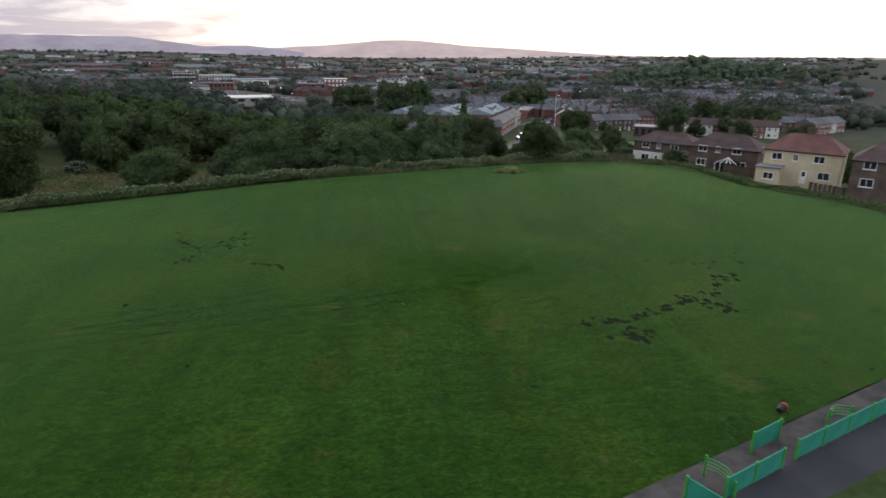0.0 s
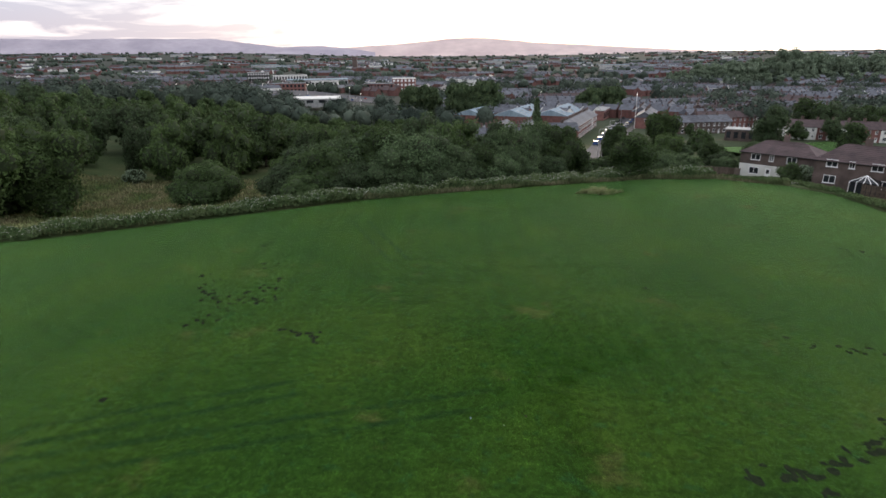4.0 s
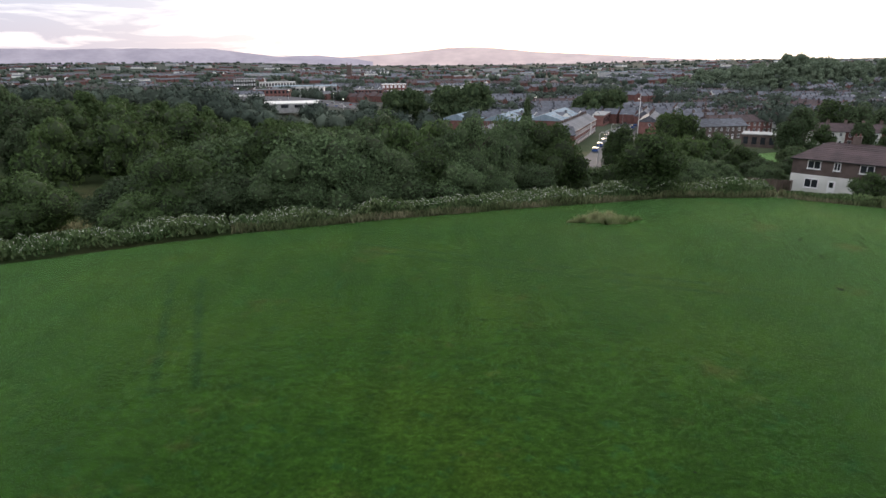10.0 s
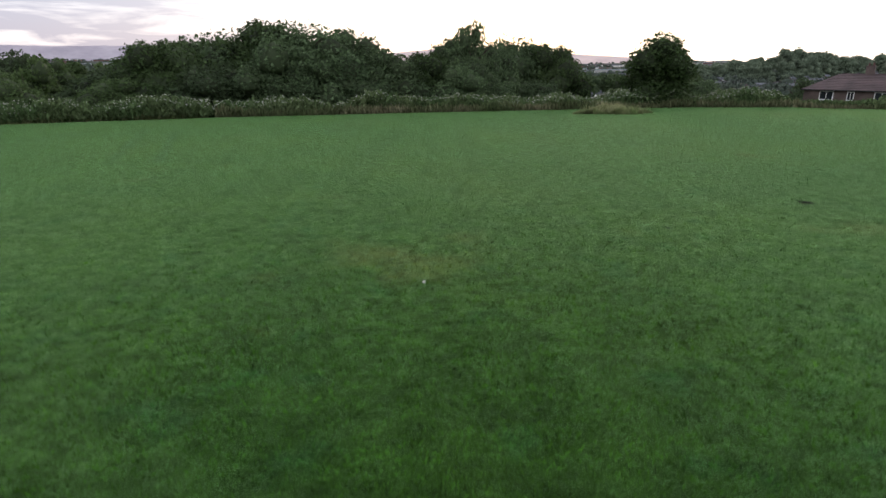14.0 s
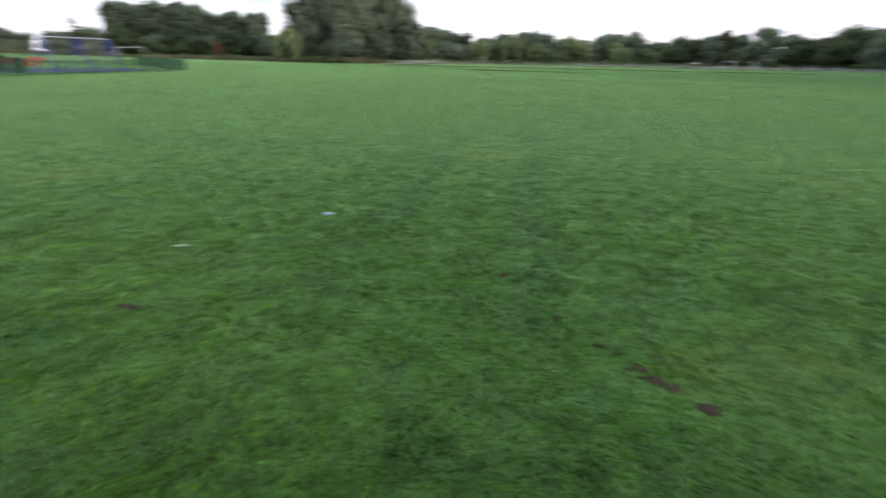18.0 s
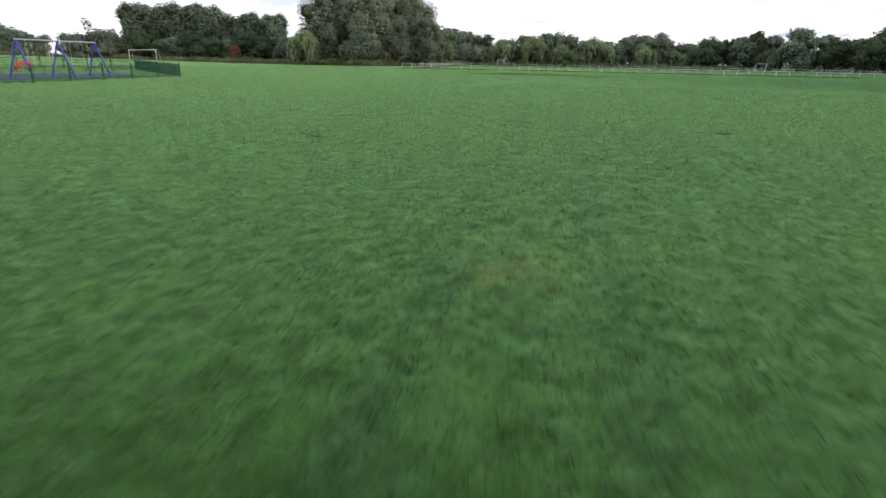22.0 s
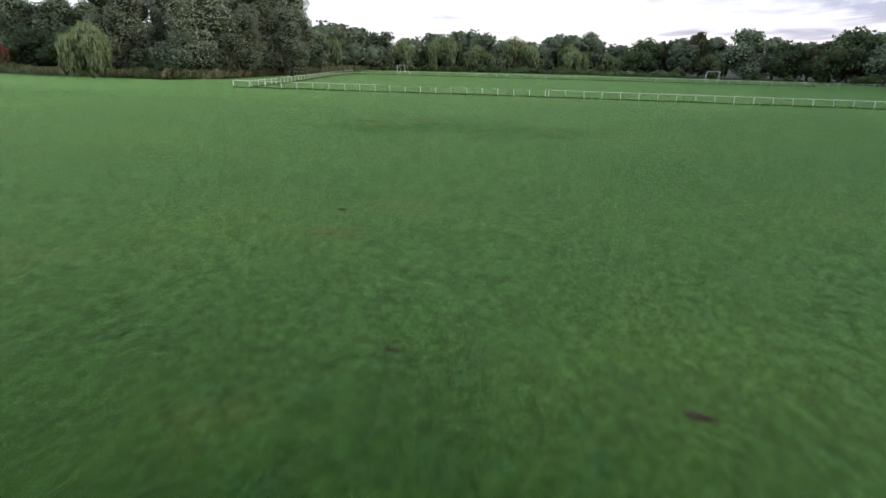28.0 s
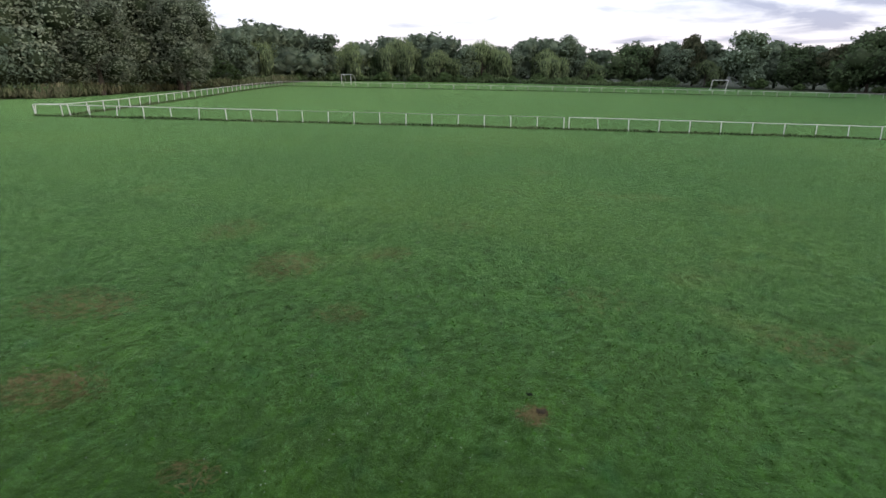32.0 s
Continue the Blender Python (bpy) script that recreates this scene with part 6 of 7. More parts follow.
# ---- roads, cars, poles ----
def strip(name, pts, w, lift, mat, label, kind="structure", cat="road"):
    V, F = [], []
    dense = []
    for a, b in zip(pts, pts[1:]):
        n = max(1, int(math.dist(a, b) / 6))
        dense += [(a[0] + (b[0] - a[0]) * i / n, a[1] + (b[1] - a[1]) * i / n) for i in range(n)]
    dense.append(pts[-1])
    for i, (x, y) in enumerate(dense):
        a, b = dense[max(0, i - 1)], dense[min(len(dense) - 1, i + 1)]
        L = math.dist(a, b)
        nx, ny = -(b[1] - a[1]) / L * w / 2, (b[0] - a[0]) / L * w / 2
        zc = max(gz(x, y), gz(x + nx, y + ny), gz(x - nx, y - ny)) + lift
        V += [(x + nx, y + ny, zc), (x - nx, y - ny, zc), (x + nx, y + ny, zc - 1.2), (x - nx, y - ny, zc - 1.2)]
    for i in range(len(dense) - 1):
        k = 4 * i
        F += [(k, k + 1, k + 5, k + 4), (k, k + 4, k + 6, k + 2), (k + 1, k + 3, k + 7, k + 5)]
    f = Form(); f.v, f.f = V, F
    tagged(new(name, f.mesh(name, mat)), label, cat, kind=kind)


strip("road", STREET, 8.5, 0.25, M_ASPHALT, "grey tarmac street between the terraces")
strip("pavement", [(x + 6.2, y - 2) for x, y in STREET[1:]], 2.6, 0.34, M_PATH, "grey tarmac pavement", cat="pavement")
strip("road_far", [(-330, 560), (-236, 520), (-180, 640), (-190, 900)], 12, 0.3, M_ASPHALT, "dual road by the retail park")
strip("car_park", [(-190, 470), (-60, 480)], 60, 0.3, M_ASPHALT, "tarmac car park of the retail park", cat="pavement")
strip("park_lawn", [(92, 148), (118, 166), (156, 182)], 44, 0.15, M_TURF, "mown green lawn below the houses", cat="lawn")
strip("park_lawn_near", [(80, 100), (104, 128)], 30, 0.15, M_TURF, "mown green lawn behind the houses", cat="lawn")

CAR_MATS = [material(f"car_paint_{n}", two(c, tuple(v * 1.15 for v in c)), scale=1, rough=0.5, spec=0.25) for n, c in
            (("silver", (0.22, 0.23, 0.25)), ("white", (0.42, 0.42, 0.43)), ("black", (0.02, 0.02, 0.022)), ("blue", (0.03, 0.07, 0.2)), ("red", (0.3, 0.02, 0.02)))]
CAR_MESH = {}


def car(x, y, rz, k):
    if k not in CAR_MESH:
        prof = [(-2.1, 0.35), (-2.15, 0.75), (-1.9, 0.95), (1.2, 1.0), (2.05, 0.8), (2.1, 0.35)]
        top = [(-1.75, 0.95), (-1.3, 1.42), (0.35, 1.45), (1.15, 0.98)]
        def ext(pr, hw):
            n = len(pr)
            f = Form().add([(p, -hw, q) for p, q in pr] + [(p, hw, q) for p, q in pr], [tuple(range(n)), tuple(range(2 * n - 1, n - 1, -1))] + [(i, n + i, n + (i + 1) % n, (i + 1) % n) for i in range(n)])
            return f
        CAR_MESH[k] = (ext(prof, 0.85).mesh("body", CAR_MATS[k]), ext(top, 0.74).mesh("cabin", M_GLASS), Form().tube((0, -0.1, 0), (0, 0.1, 0), 0.32, n=12).mesh("wheel", M_BLACK))
    body, cab, wheel = CAR_MESH[k]
    ob = root("car", pose(x, y, gz(x, y) + 0.30, 0, 0, rz), ("silver", "white", "black", "blue", "red")[k] + " car parked along the street", "car", "parked cars")
    part("body", body, None, ob)
    part("cabin", cab, None, ob, "dark glazed cabin")
    for sx in (-1.3, 1.3):
        for sy in (-0.8, 0.8):
            part("wheel", wheel, None, ob).location = (sx, sy, 0.32)


rng = np.random.default_rng(21)
for i in range(30):
    u = 186 + 7.2 * i
    k = 0
    yy = u
    xx = float(np.interp(yy, [p[1] for p in STREET], [p[0] for p in STREET]))
    car(xx + (-3.0 if i % 2 else 3.0), yy, 70 + rng.normal() * 1.5, int(rng.integers(0, 5)))
for i in range(34):
    car(-182 + 7.0 * (i % 17) + rng.normal(), 458 + 26 * (i // 17), 90, int(rng.integers(0, 5)))


def lamp_post(x, y, h, label="tall pale steel lamp column by the street", arm=True):
    ob = root("street_lamp", pose(x, y, gz(x, y)), label, "street lamp", "street lamps")
    part("column", Form().tube((0, 0, -0.5), (0, 0, h), 0.16 if h > 12 else 0.09, 0.09 if h > 12 else 0.05, 8), M_STEEL if h < 12 else M_WHITE_PAINT, ob)
    if arm:
        part("arm", Form().bend([(0, 0, h), (0.5, 0, h + 0.25), (1.4, 0, h + 0.3)], 0.04, 6), M_STEEL, ob)
        part("lantern", Form().box((1.6, 0, h + 0.28), (0.6, 0.24, 0.14)), M_CONCRETE, ob)


lamp_post(87, 256, 17.3, "very tall pale steel mast beside the street", False)
for x, y in ((34, 140), (43, 166), (56, 206), (79, 268), (104, 328)):
    lamp_post(x + 4.8, y, 8)
M_LAMP = bpy.data.materials.new("lit_lamp")
M_LAMP.use_nodes = True
M_LAMP.node_tree.nodes["Principled BSDF"].inputs["Emission Color"].default_value = (1.0, 0.92, 0.75, 1)
M_LAMP.node_tree.nodes["Principled BSDF"].inputs["Emission Strength"].default_value = 3.0
for i in range(16):
    x, y = -210 + 25 * i + 6 * math.sin(i * 3), 440 + 40 * math.sin(i * 1.7)
    ob = root("street_lamp", pose(x, y, gz(x, y)), "lit street lamp by the retail park", "street lamp", "street lamps")
    part("column", Form().tube((0, 0, -0.5), (0, 0, 9), 0.09, 0.05, 6), M_STEEL, ob)
    part("lantern", Form().box((0.3, 0, 9.05), (0.8, 0.35, 0.22)), M_LAMP, ob, "glowing lantern")


# ---- the far town: too many to count ----
def far_town():
    rng = np.random.default_rng(31)
    walls = {"brick": Form(), "render": Form()}
    roofs = {"slate": Form(), "tile": Form()}
    spots = []
    for _ in range(640):
        y = 330 + 2900 * rng.random() ** 1.5
        x = (rng.random() * 2 - 1) * (0.85 * y + 30)
        if (-260 < x < 10 and y < 520) or (330 < x < 760 and 660 < y < 900):
            continue
        spots.append((x, y, rng.random() * 180, rng.integers(4, 11)))
    for x, y, az, n in spots:
        dx, dy = math.cos(radians(az)), math.sin(radians(az))
        semi = rng.random() < 0.5
        wl = walls["brick" if rng.random() < 0.86 else "render"]
        rf = roofs["slate" if rng.random() < 0.74 else "tile"]
        for row in (0, 1):
            for k in range(n):
                s = (k - n / 2) * (9.5 if semi else 6.0)
                cx, cy = x + dx * s - dy * 24 * row, y + dy * s + dx * 24 * row
                z = gz(cx, cy)
                w, d, h, r = (8.0 if semi else 6.0), 8.0, 5.2, 2.6
                c, sn = dx, dy
                def tr(p):
                    return (cx + p[0] * c - p[1] * sn, cy + p[0] * sn + p[1] * c, z + p[2])
                a, b = w / 2, d / 2
                vs = [(-a, -b, -2), (a, -b, -2), (a, b, -2), (-a, b, -2), (-a, -b, h), (a, -b, h), (a, b, h), (-a, b, h), (-a, 0, h + r - 0.1), (a, 0, h + r - 0.1)]
                wl.add([tr(p) for p in vs], [(0, 1, 5, 4), (2, 3, 7, 6), (1, 2, 6, 9, 5), (3, 0, 4, 8, 7)])
                vs = [(-a - .2, -b - .3, h - .1), (a + .2, -b - .3, h - .1), (a + .2, b + .3, h - .1), (-a - .2, b + .3, h - .1), (-a - .2, 0, h + r), (a + .2, 0, h + r)]
                rf.add([tr(p) for p in vs], [(0, 1, 5, 4), (2, 3, 4, 5)])
                if y < 1100:
                    rf.add([tr(p) for p in [(-a - .1, -.5, h + r - .4), (-a + .8, -.5, h + r - .4), (-a + .8, .3, h + r - .4), (-a - .1, .3, h + r - .4), (-a - .1, -.5, h + r + 1), (-a + .8, -.5, h + r + 1), (-a + .8, .3, h + r + 1), (-a - .1, .3, h + r + 1)]],
                           [(4, 5, 6, 7), (0, 1, 5, 4), (1, 2, 6, 5), (2, 3, 7, 6), (3, 0, 4, 7)])
    for (nm, f), m in zip(list(walls.items()) + list(roofs.items()), (M_BRICK, M_RENDER, M_SLATE, M_TILE)):
        kind = "walls" if nm in walls else "roofs"
        tagged(new("distant_house_" + kind, f.mesh("distant_house_" + kind, m)), f"{ {'brick': 'red brick', 'render': 'pale rendered', 'slate': 'grey slate', 'tile': 'brown tiled'}[nm] } {kind} of the distant town houses", "houses", kind="stuff")
    # pale industrial sheds far out
    f, g = Form(), Form()
    for _ in range(48):
        y = 1300 + 2900 * rng.random() ** 1.2
        x = (rng.random() * 2 - 1) * 0.7 * y + 0.1 * y
        z, rz = gz(x, y), rng.random() * 60 - 30
        w, d, h = 20 + 50 * rng.random(), 15 + 25 * rng.random(), 6 + 5 * rng.random()
        f.box((x, y, z + h / 2 - 1), (w, d, h + 2), rz)
        g.box((x, y, z + h + 0.4), (w + 1, d + 1, 0.8), rz)
    tagged(new("distant_sheds", f.mesh("distant_sheds", M_CONCRETE)), "pale distant industrial buildings across the valley", "buildings", kind="stuff")
    tagged(new("distant_shed_roofs", g.mesh("distant_shed_roofs", M_SHED)), "pale roofs of distant industrial buildings", "buildings", kind="stuff")
    # church tower
    x, y = -213, 1480
    ob = root("church_tower", pose(x, y, gz(x, y)), "dark stone church tower above the trees", "building")
    part("tower", Form().box((0, 0, 14), (11, 11, 32)), M_BRICK_DARK, ob)
    for sx in (-5, 5):
        for sy in (-5, 5):
            part("pinnacle", Form().tube((sx, sy, 30), (sx, sy, 36), 0.9, 0.1, 6), M_BRICK_DARK, ob)


far_town()


def far_trees():
    rng = np.random.default_rng(41)
    bm = bmesh.new()
    bmesh.ops.create_icosphere(bm, subdivisions=2, radius=1)
    base = np.array([v.co[:] for v in bm.verts]); fs = np.array([[v.index for v in f.verts] for f in bm.faces])
    bmesh.ops.delete(bm, geom=bm.verts, context="VERTS")
    bmesh.ops.create_icosphere(bm, subdivisions=1, radius=1)
    base1 = np.array([v.co[:] for v in bm.verts]); fs1 = np.array([[v.index for v in f.verts] for f in bm.faces])
    bm.free()
    VN, FN, n = [], [], 0
    spots = []
    for _ in range(1500):          # groves and lines of trees among the streets
        y = 260 + 4000 * rng.random() ** 1.6
        x = (rng.random() * 2 - 1) * (0.9 * y + 40)
        if (-230 < x < -30 and 330 < y < 520) or (55 < x < 140 and y < 400) or (10 < x < 85 and y < 320) or (abs(x - np.interp(y, [p[1] for p in STREET], [p[0] for p in STREET])) < 14 and y < 480):
            continue
        m = rng.integers(2, 7)
        a = rng.random() * 3.14
        for k in range(m):
            spots.append((x + math.cos(a) * k * 7 + rng.normal() * 4, y + math.sin(a) * k * 7 * 0.5 + rng.normal() * 4, 7 + 6 * rng.random()))
    Vs, Fs, LV = [], [], []
    for x, y, h in spots:
        z = gz(x, y)
        near = y < 900
        b, f = (base, fs) if near else (base1, fs1)
        jit = 1 + 0.5 * (rng.random((len(b), 1)) - 0.5)
        w = h * (0.42 + 0.15 * rng.random())
        v = b * jit * np.array([w, w, h * 0.52]) * (0.68 if near else 0.9) + np.array([x, y, z + h * 0.48])
        Vs.append(v); Fs.append(f + n); n += len(b)
        if near:
            c = 150 if y < 620 else 70
            d = rng.normal(size=(c, 3)); d /= np.linalg.norm(d, axis=1)[:, None]
            p = d * np.array([w, w, h * 0.55]) * (0.68 + 0.36 * rng.random((c, 1))) + np.array([x, y, z + h * 0.48])
            t = rng.normal(size=(c, 3)); t /= np.linalg.norm(t, axis=1)[:, None]
            q = np.cross(t, d)
            s = h * (0.07 + 0.08 * rng.random((c, 1)))
            LV.append(np.stack([p - t * s, p + q * s * 0.6, p + t * s], 1).reshape(-1, 3))
    V, F = np.concatenate(Vs), np.concatenate(Fs)
    L = np.concatenate(LV)
    F = np.concatenate([F, np.arange(len(L)).reshape(-1, 3) + len(V)])
    tagged(new("distant_trees", fast_mesh("distant_trees", np.concatenate([V, L]), F, M_LEAF_FAR)), "dark green trees and groves spread through the distant town", "trees", kind="stuff")


far_trees()
rng = np.random.default_rng(19)
wooded = []
for k in range(78):          # the wooded knoll to the north-east
    x, y = 262 + 330 * (k + rng.random()) / 78, 668 + 60 * rng.random()
    wooded.append((("far0", "far1", "far_tall")[k % 3], x, y, float(np.interp(x, [262, 302, 334, 367, 400, 424, 450, 484, 560], [8, 15, 21, 18, 19, 27, 23, 17, 16])) * (0.95 + 0.28 * rng.random()), 0.95))
for k in range(24):
    wooded.append((("far0", "far1")[k % 2], 240 + 260 * (k + rng.random()) / 24, 636 + 26 * rng.random(), 9 + 5 * rng.random(), 1.1))
# the paler leaf colour paints distance haze over the knoll
grove("knoll_wood", wooded, M_LEAF_LIGHTENED, "wood on the knoll beyond the estate, paled as by haze")


# ---- turf close to the camera's way ----
def blades(name, seed, n, sample, h0, w0, label):
    """Grass blades: narrow bent triangles, thicker in clumps."""
    rng = np.random.default_rng(seed)
    x, y, k = sample(rng, n)
    n = len(x)
    z = height(x, y) + 0.018
    clump = 0.5 + 0.5 * np.sin(x * 5.1 + 2 * np.sin(y * 3.3)) * np.sin(y * 4.7 + 1.7 * np.sin(x * 2.9))
    h = h0 * (0.45 + 0.65 * rng.random(n)) * (0.7 + 0.6 * clump) * k
    a = rng.random(n) * 6.283
    lean = rng.normal(size=(n, 2)) * 0.8
    w = w0 * (0.6 + 0.8 * rng.random(n)) * k
    c, s = np.cos(a) * w, np.sin(a) * w
    A = np.stack([x - c, y - s, z - 0.01], 1)
    B = np.stack([x + c, y + s, z - 0.01], 1)
    mx, my = x + lean[:, 0] * h * 0.35, y + lean[:, 1] * h * 0.35
    C = np.stack([mx + c * 0.8, my + s * 0.8, z + h * 0.6], 1)
    T = np.stack([x + lean[:, 0] * h, y + lean[:, 1] * h, z + h], 1)
    V = np.stack([A, B, C, T], 1).reshape(-1, 3)
    i = 4 * np.arange(n)[:, None]
    F = np.concatenate([i + [[0, 1, 2]], i + [[0, 2, 3]]])
    tagged(new(name, fast_mesh(name, V, F, M_BLADE)), label, "grass", kind="stuff")


def fan(cx, cy, r0, r1, az0, az1, power=1.0, soft=0.0):
    """Points round cx, cy between two bearings (degrees left of +y), thinner farther out; blades grow a little with the distance."""
    def sample(rng, n):
        r = r0 * (r1 / r0) ** (rng.random(n) ** power)
        a = np.radians(az0 + (az1 - az0) * rng.random(n))
        x, y = cx - r * np.sin(a), cy + r * np.cos(a)
        fade = 1 - smooth01(r1 * 0.25, r1, r)
        edge = smooth01(az0, az0 + 25, np.degrees(a)) * (1 - smooth01(az1 - 25, az1, np.degrees(a)))
        near = smooth01(r0, r0 * (1 + soft), r) if soft else 1.0
        ok = (outside(x, y) <= 0) & (rng.random(n) < 0.04 + 0.96 * fade * edge * near)
        k = np.clip(r / 4.5, 0.6, 1.4) ** 0.6 * (0.3 + 0.7 * fade * edge * near)
        return x[ok], y[ok], k[ok]
    return sample


blades("turf_blades", 1, 350000, fan(0, 0, 1.65, 20, -80, 200, 0.85), 0.033, 0.0030, "short fresh green blades of mown turf")
def underfoot(rng, n):
    """The rest of the round patch: its middle and the side that the fan leaves out."""
    r, a = 16 * rng.random(n) ** 1.3, -58 + 360 * rng.random(n)
    ok = (r < 1.75) | (a > 172) | (a < -55)
    r, a = r[ok], np.radians(a[ok])
    return -r * np.sin(a), r * np.cos(a), np.clip(r / 4.5, 0.75, 1.6) ** 0.6 * (0.15 + 0.85 * (1 - smooth01(4, 16, r)))


blades("turf_blades_middle", 4, 130000, underfoot, 0.038, 0.0044, "short fresh green blades of mown turf")
blades("turf_blades_west", 2, 70000, fan(-87.4, -24.2, 2.5, 26, 30, 178, 1.0, 3.0), 0.036, 0.0045, "short green blades of mown turf with clover")


def tufts(n, seed):
    """Uneven clumps of the mown turf over the whole field: low leaning slivers, wider than high."""
    rng = np.random.default_rng(seed)
    x = np.concatenate([-60 + 112 * rng.random(n), -125 + 120 * rng.random(n)])
    y = np.concatenate([-25 + 84 * rng.random(n), -75 + 90 * rng.random(n)])
    ok = (outside(x, y) <= 0) & (np.hypot(x, y) > 7)
    x, y = x[ok], y[ok]
    m = len(x)
    z = height(x, y) + 0.012
    a = rng.random(m) * 6.283
    w = 0.007 + 0.012 * rng.random(m)
    h = 0.020 + 0.028 * rng.random(m)
    c, s = np.cos(a) * w, np.sin(a) * w
    lean = rng.normal(size=(m, 2)) * 0.05
    A = np.stack([x - c, y - s, z], 1)
    B = np.stack([x + c, y + s, z], 1)
    T = np.stack([x + lean[:, 0] + c * 0.3, y + lean[:, 1] + s * 0.3, z + h], 1)
    V = np.stack([A, B, T], 1).reshape(-1, 3)
    tagged(new("turf_tufts", fast_mesh("turf_tufts", V, np.arange(3 * m).reshape(m, 3), M_TUFT)), "low uneven clumps of mown grass", "grass", kind="stuff")


tufts(170000, 12)


def straw_spots(spots, seed):
    """Worn places where dead stems show in the turf."""
    rng = np.random.default_rng(seed)
    X, Y = [], []
    for x, y, rx, ry, n in spots:
        a, q = rng.random(n) * 6.283, np.sqrt(rng.random(n)) * (0.6 + 0.6 * rng.random(n))
        X.append(x + rx * q * np.cos(a)); Y.append(y + ry * q * np.sin(a))
    x, y = np.concatenate(X), np.concatenate(Y)
    n = len(x)
    z = height(x, y) + 0.03
    a = rng.random(n) * 6.283
    L = 0.05 + 0.07 * rng.random(n)
    c, s = np.cos(a), np.sin(a)
    V = np.stack([np.stack([x - c * L, y - s * L, z], 1), np.stack([x + s * 0.012, y - c * 0.012, z + 0.012], 1), np.stack([x + c * L, y + s * L, z + 0.02], 1)], 1).reshape(-1, 3)
    tagged(new("dead_grass", fast_mesh("dead_grass", V, np.arange(3 * n).reshape(n, 3), M_STRAW_BROWN)), "thin patches of dead brown grass stems", "grass", kind="stuff")


straw_spots([(-99.7, -30.8, 1.1, 0.9, 800), (-96.4, -33.6, 0.9, 1.3, 800), (-102.2, -33.6, 1.3, 0.9, 500), (-94.8, -24.5, 0.28, 0.22, 170), (-93.7, -31.6, 0.6, 0.9, 600), (-98.3, -19.6, 0.9, 1.0, 240), (-97.4, -28.4, 0.6, 0.6, 220),
             (-101.3, -28.6, 0.7, 0.6, 200), (-92.5, -28.4, 0.3, 0.4, 90), (-99.5, -23.5, 0.9, 0.9, 140), (-69, -23, 0.8, 0.9, 300), (-104.5, -27.5, 1.0, 1.2, 200)], 6)


def clover(n, seed):
    rng = np.random.default_rng(seed)
    x = -91 - 14 * rng.random(n)
    y = -38 + 24 * rng.random(n)
    P = np.stack([x, y, height(x, y) + 0.055], 1)
    s = (0.004 + 0.004 * rng.random(len(x)))[:, None]
    e = np.eye(3)
    Q = np.stack([P + e[0] * s, P + e[1] * s, P + e[2] * s, P - e[0] * s, P - e[1] * s], 1).reshape(-1, 3)
    i = 5 * np.arange(len(x))[:, None]
    F = np.concatenate([i + [[0, 1, 2]], i + [[1, 3, 2]], i + [[3, 4, 2]], i + [[4, 0, 2]]])
    tagged(new("clover_heads", fast_mesh("clover_heads", Q, F, M_WHITE_PAINT)), "tiny white clover heads in the turf", "flowers", kind="stuff")


clover(1500, 9)


# ---- small marks on the grass ----
def patches(name, spots, mat, label, seed, lift=0.024, domed=0.0):
    rng = np.random.default_rng(seed)
    V, F = [], []
    for x, y, r in spots:
        n = 9
        k = len(V)
        a0, st = rng.random() * 6.28, 0.6 + 0.8 * rng.random()
        V.append((x, y, gz(x, y) + lift + domed * r))
        for i in range(n):
            a = a0 + 6.283 * i / n
            q = r * (0.65 + 0.7 * rng.random())
            px, py = x + q * math.cos(a) * st, y + q * math.sin(a) / st
            V.append((px, py, gz(px, py) + lift * 0.9))
        F += [(k, k + 1 + i, k + 1 + (i + 1) % n) for i in range(n)]
    f = Form(); f.v, f.f = V, F
    tagged(new(name, f.mesh(name, mat)), label, "ground marks", kind="stuff")


def trail(rng, pts, n, jitter, r):
    out = []
    for _ in range(n):
        u = rng.random() * (len(pts) - 1)
        i = int(u)
        a, b = pts[i], pts[i + 1]
        k = u - i
        out.append((a[0] + (b[0] - a[0]) * k + rng.normal() * jitter, a[1] + (b[1] - a[1]) * k + rng.normal() * jitter, r * (0.5 + rng.random())))
    return out


rng = np.random.default_rng(8)
spots = trail(rng, [(-27.5, 18.5), (-25.3, 13.3), (-23.5, 12.2), (-21.4, 12.0), (-20.0, 13.0)], 46, 0.45, 0.17)
spots += trail(rng, [(-25.5, 28), (-22, 19.9), (-20.8, 15.2), (-22.6, 13.5)], 26, 0.5, 0.15)
spots += trail(rng, [(-19.0, 7.8), (-16.9, 6.8), (-15.4, 6.2), (-14.9, 4.5)], 14, 0.25, 0.20)
spots += trail(rng, [(-24.9, 8.0), (-23.5, 8.7), (-23.7, 12)], 12, 0.4, 0.16)
spots += trail(rng, [(6.7, -8.5), (8.2, -8.3), (11.3, -7.1), (14.3, -5.3), (15.8, -5.0), (18.0, -3.5), (19.7, -1.2), (22.2, -0.7)], 64, 0.45, 0.22)
spots += trail(rng, [(7.6, -10.6), (9.3, -10.5), (8.4, -8.4)], 16, 0.35, 0.26)
spots += trail(rng, [(15.8, -5.2), (16.6, -6.4), (17.2, -7.3)], 14, 0.4, 0.22)
spots += trail(rng, [(15.1, 4.1), (19.7, 2.8), (23.8, 2.7), (26.9, 6.6)], 26, 0.5, 0.16)
spots += trail(rng, [(30.9, 24.1), (33.0, 22.1), (35.6, 20.2)], 14, 0.5, 0.18)
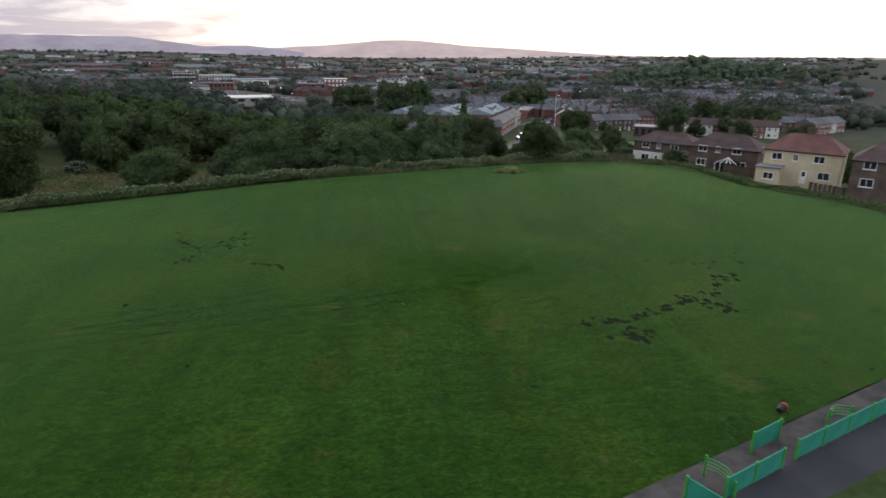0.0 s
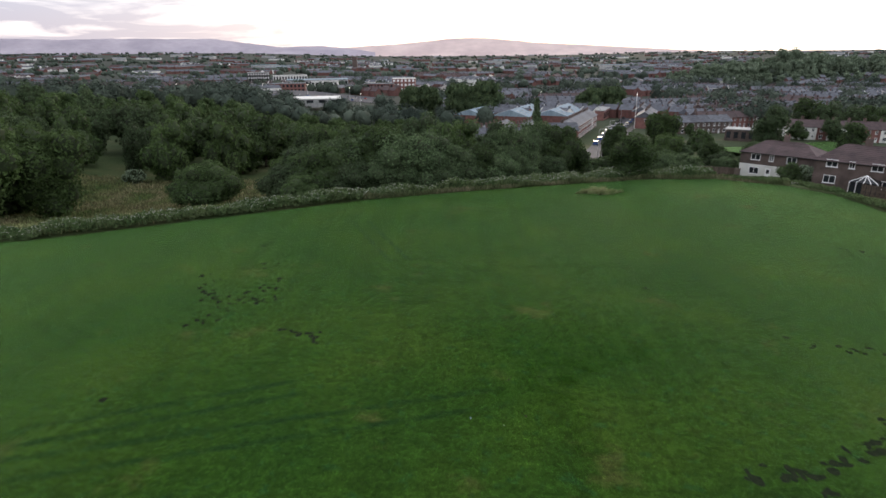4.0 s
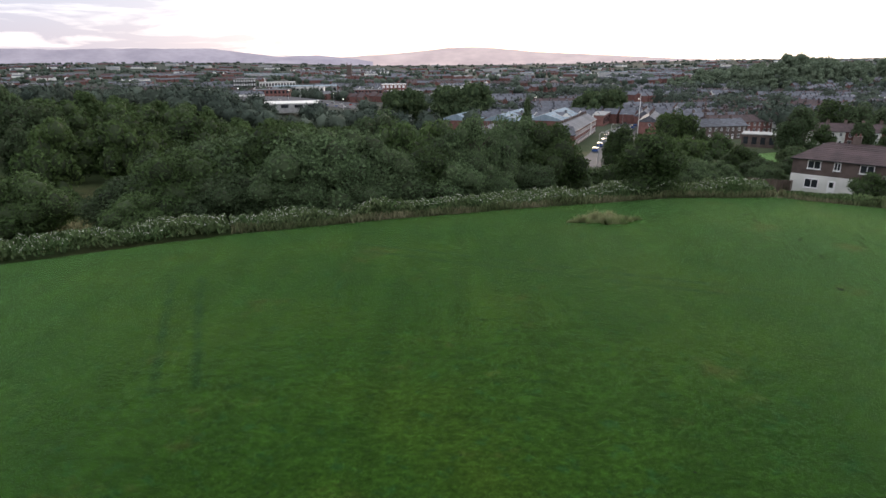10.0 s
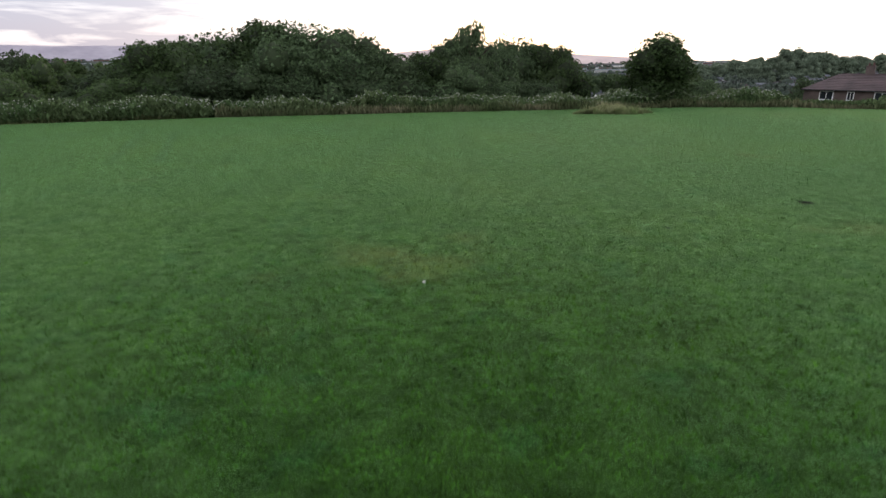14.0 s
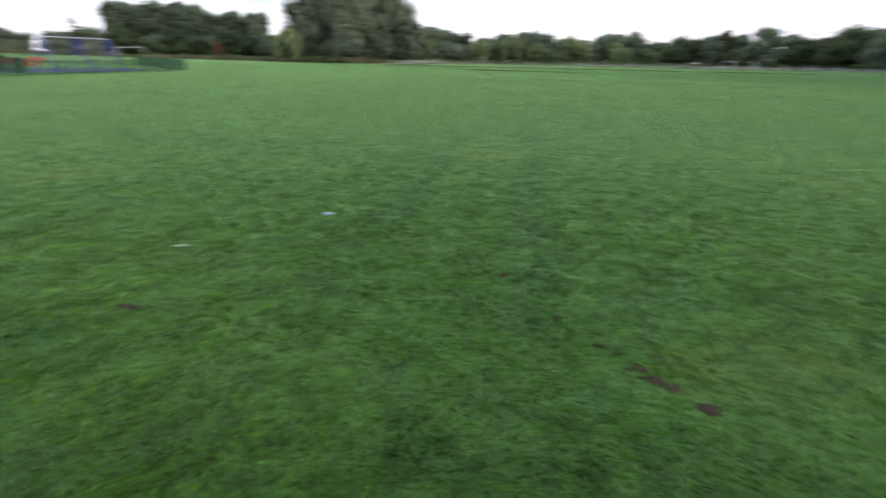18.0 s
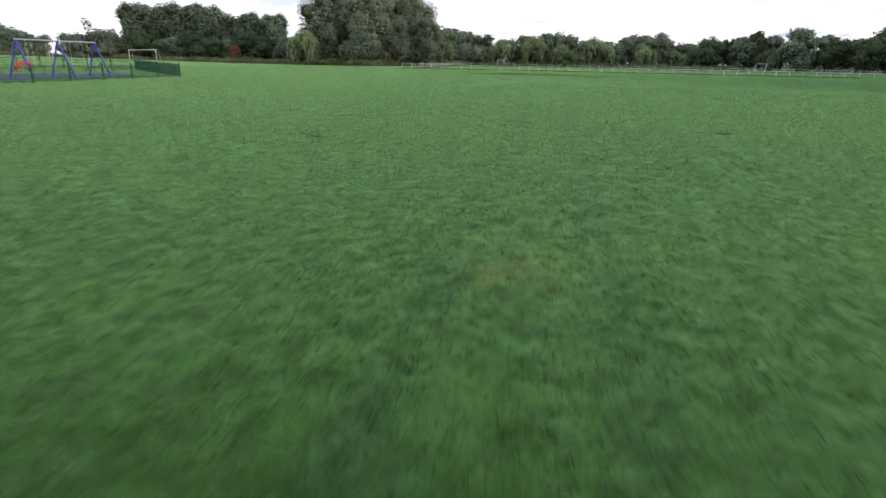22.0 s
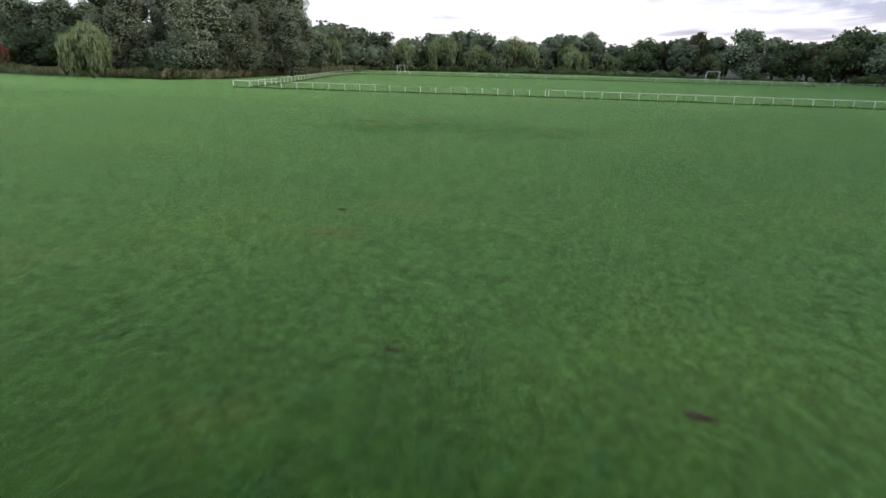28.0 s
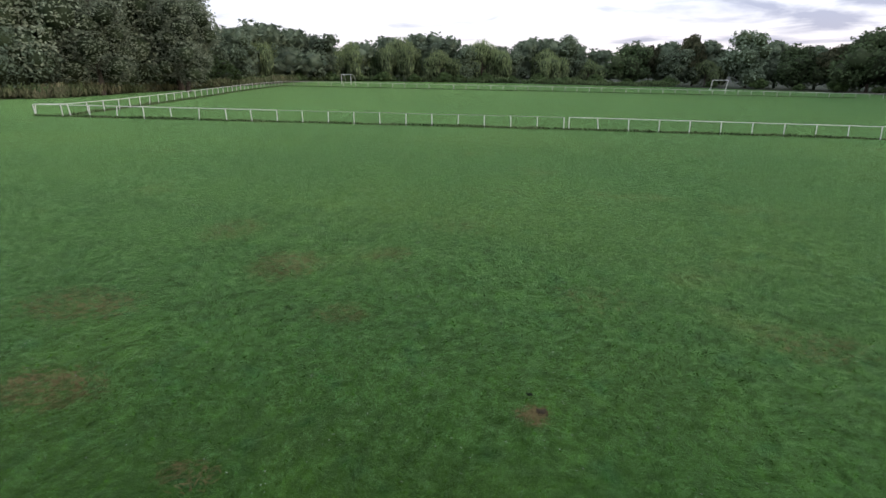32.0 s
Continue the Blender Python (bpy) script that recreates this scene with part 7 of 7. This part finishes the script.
spots += [(27.3, -8.5, 0.25), (18.1, -15.1, 0.12), (20.2, -16.1, 0.16), (38.0, 4.0, 0.2), (0.7, -15.8, 0.2)]
spots += trail(rng, [(-2, 0), (2, 12), (-1, 30), (3, 44)], 30, 12, 0.05)
spots += trail(rng, [(28, 30), (34, 44), (30, 54)], 18, 2.0, 0.2)
spots += trail(rng, [(-60, -14), (-80, -20), (-110, -30)], 30, 9, 0.045)
spots += [(9.2, 14.0, 0.22), (2.1, 6.5, 0.12), (-25.2, -1.6, 0.2), (-18.2, -11.4, 0.18)]
spots = [s for s in spots if math.hypot(s[0], s[1]) > 9]
patches("scuffed_turf", spots, M_SOIL_DARK, "small dark scuffed marks in the turf", 2)
patches("bare_earth", [(-3.3, 0.0, 0.065), (-3.1, 0.3, 0.06), (-3.40, -0.10, 0.05), (-3.6, -0.35, 0.04), (-3.9, -0.7, 0.04), (-4.6, -1.3, 0.06), (-2.8, -3.6, 0.07), (-62.5, -14.0, 0.16), (-63, -19, 0.10), (-71.5, -24.0, 0.14), (-94.9, -24.4, 0.12), (-3.25, 0.12, 0.05)],
        M_EARTH, "small bare patches of brown earth", 3, lift=0.03, domed=0.25)


def bottle():
    x, y = -5.6, -3.7
    ob = root("plastic_bottle", pose(x, y, gz(x, y) + 0.055, 0, 90, 100) @ Matrix.Diagonal((0.52, 0.52, 0.52, 1)), "crushed pale blue plastic bottle lying on the grass", "bottle")
    f = Form()
    for a, b, r0, r1 in ((-0.10, -0.04, 0.030, 0.034), (-0.04, 0.0, 0.034, 0.026), (0.0, 0.05, 0.026, 0.034), (0.05, 0.08, 0.034, 0.014), (0.08, 0.10, 0.013, 0.013)):
        f.tube((0, 0, a), (0, 0, b), r0, r1, 10)
    part("body", f, material("pale_blue_plastic", two((0.30, 0.44, 0.62), (0.45, 0.58, 0.72)), scale=8, rough=0.2), ob)
    part("cap", Form().tube((0, 0, 0.10), (0, 0, 0.118), 0.015, n=10), M_WHITE_PAINT, ob)
    x, y = -4.0, -4.3
    s = root("stick", pose(x, y, gz(x, y) + 0.045, 0, 0, 120) @ Matrix.Diagonal((0.72, 0.6, 0.6, 1)), "thin pale peeled stick lying on the grass", "stick")
    part("shaft", Form().bend([(-0.11, 0, 0), (-0.03, 0.006, 0.006), (0.04, 0.002, 0.004), (0.11, -0.008, 0)], 0.006, 6), M_WHITE_PAINT, s)
    for (x, y) in ((0, 8.4), (-58, -20)):
        w = root("litter_scrap", pose(x, y, gz(x, y) + 0.03, 0, 0, 40) @ Matrix.Diagonal((0.5, 0.5, 0.5, 1)), "small crumpled white scrap of paper on the grass", "litter", "litter scraps")
        part("paper", Form().add([(-0.05, -0.03, 0), (0.05, -0.04, 0.02), (0.04, 0.04, 0), (-0.04, 0.05, 0.03), (0, 0, 0.05)], [(0, 1, 4), (1, 2, 4), (2, 3, 4), (3, 0, 4)]), M_WHITE_PAINT, w)


bottle()
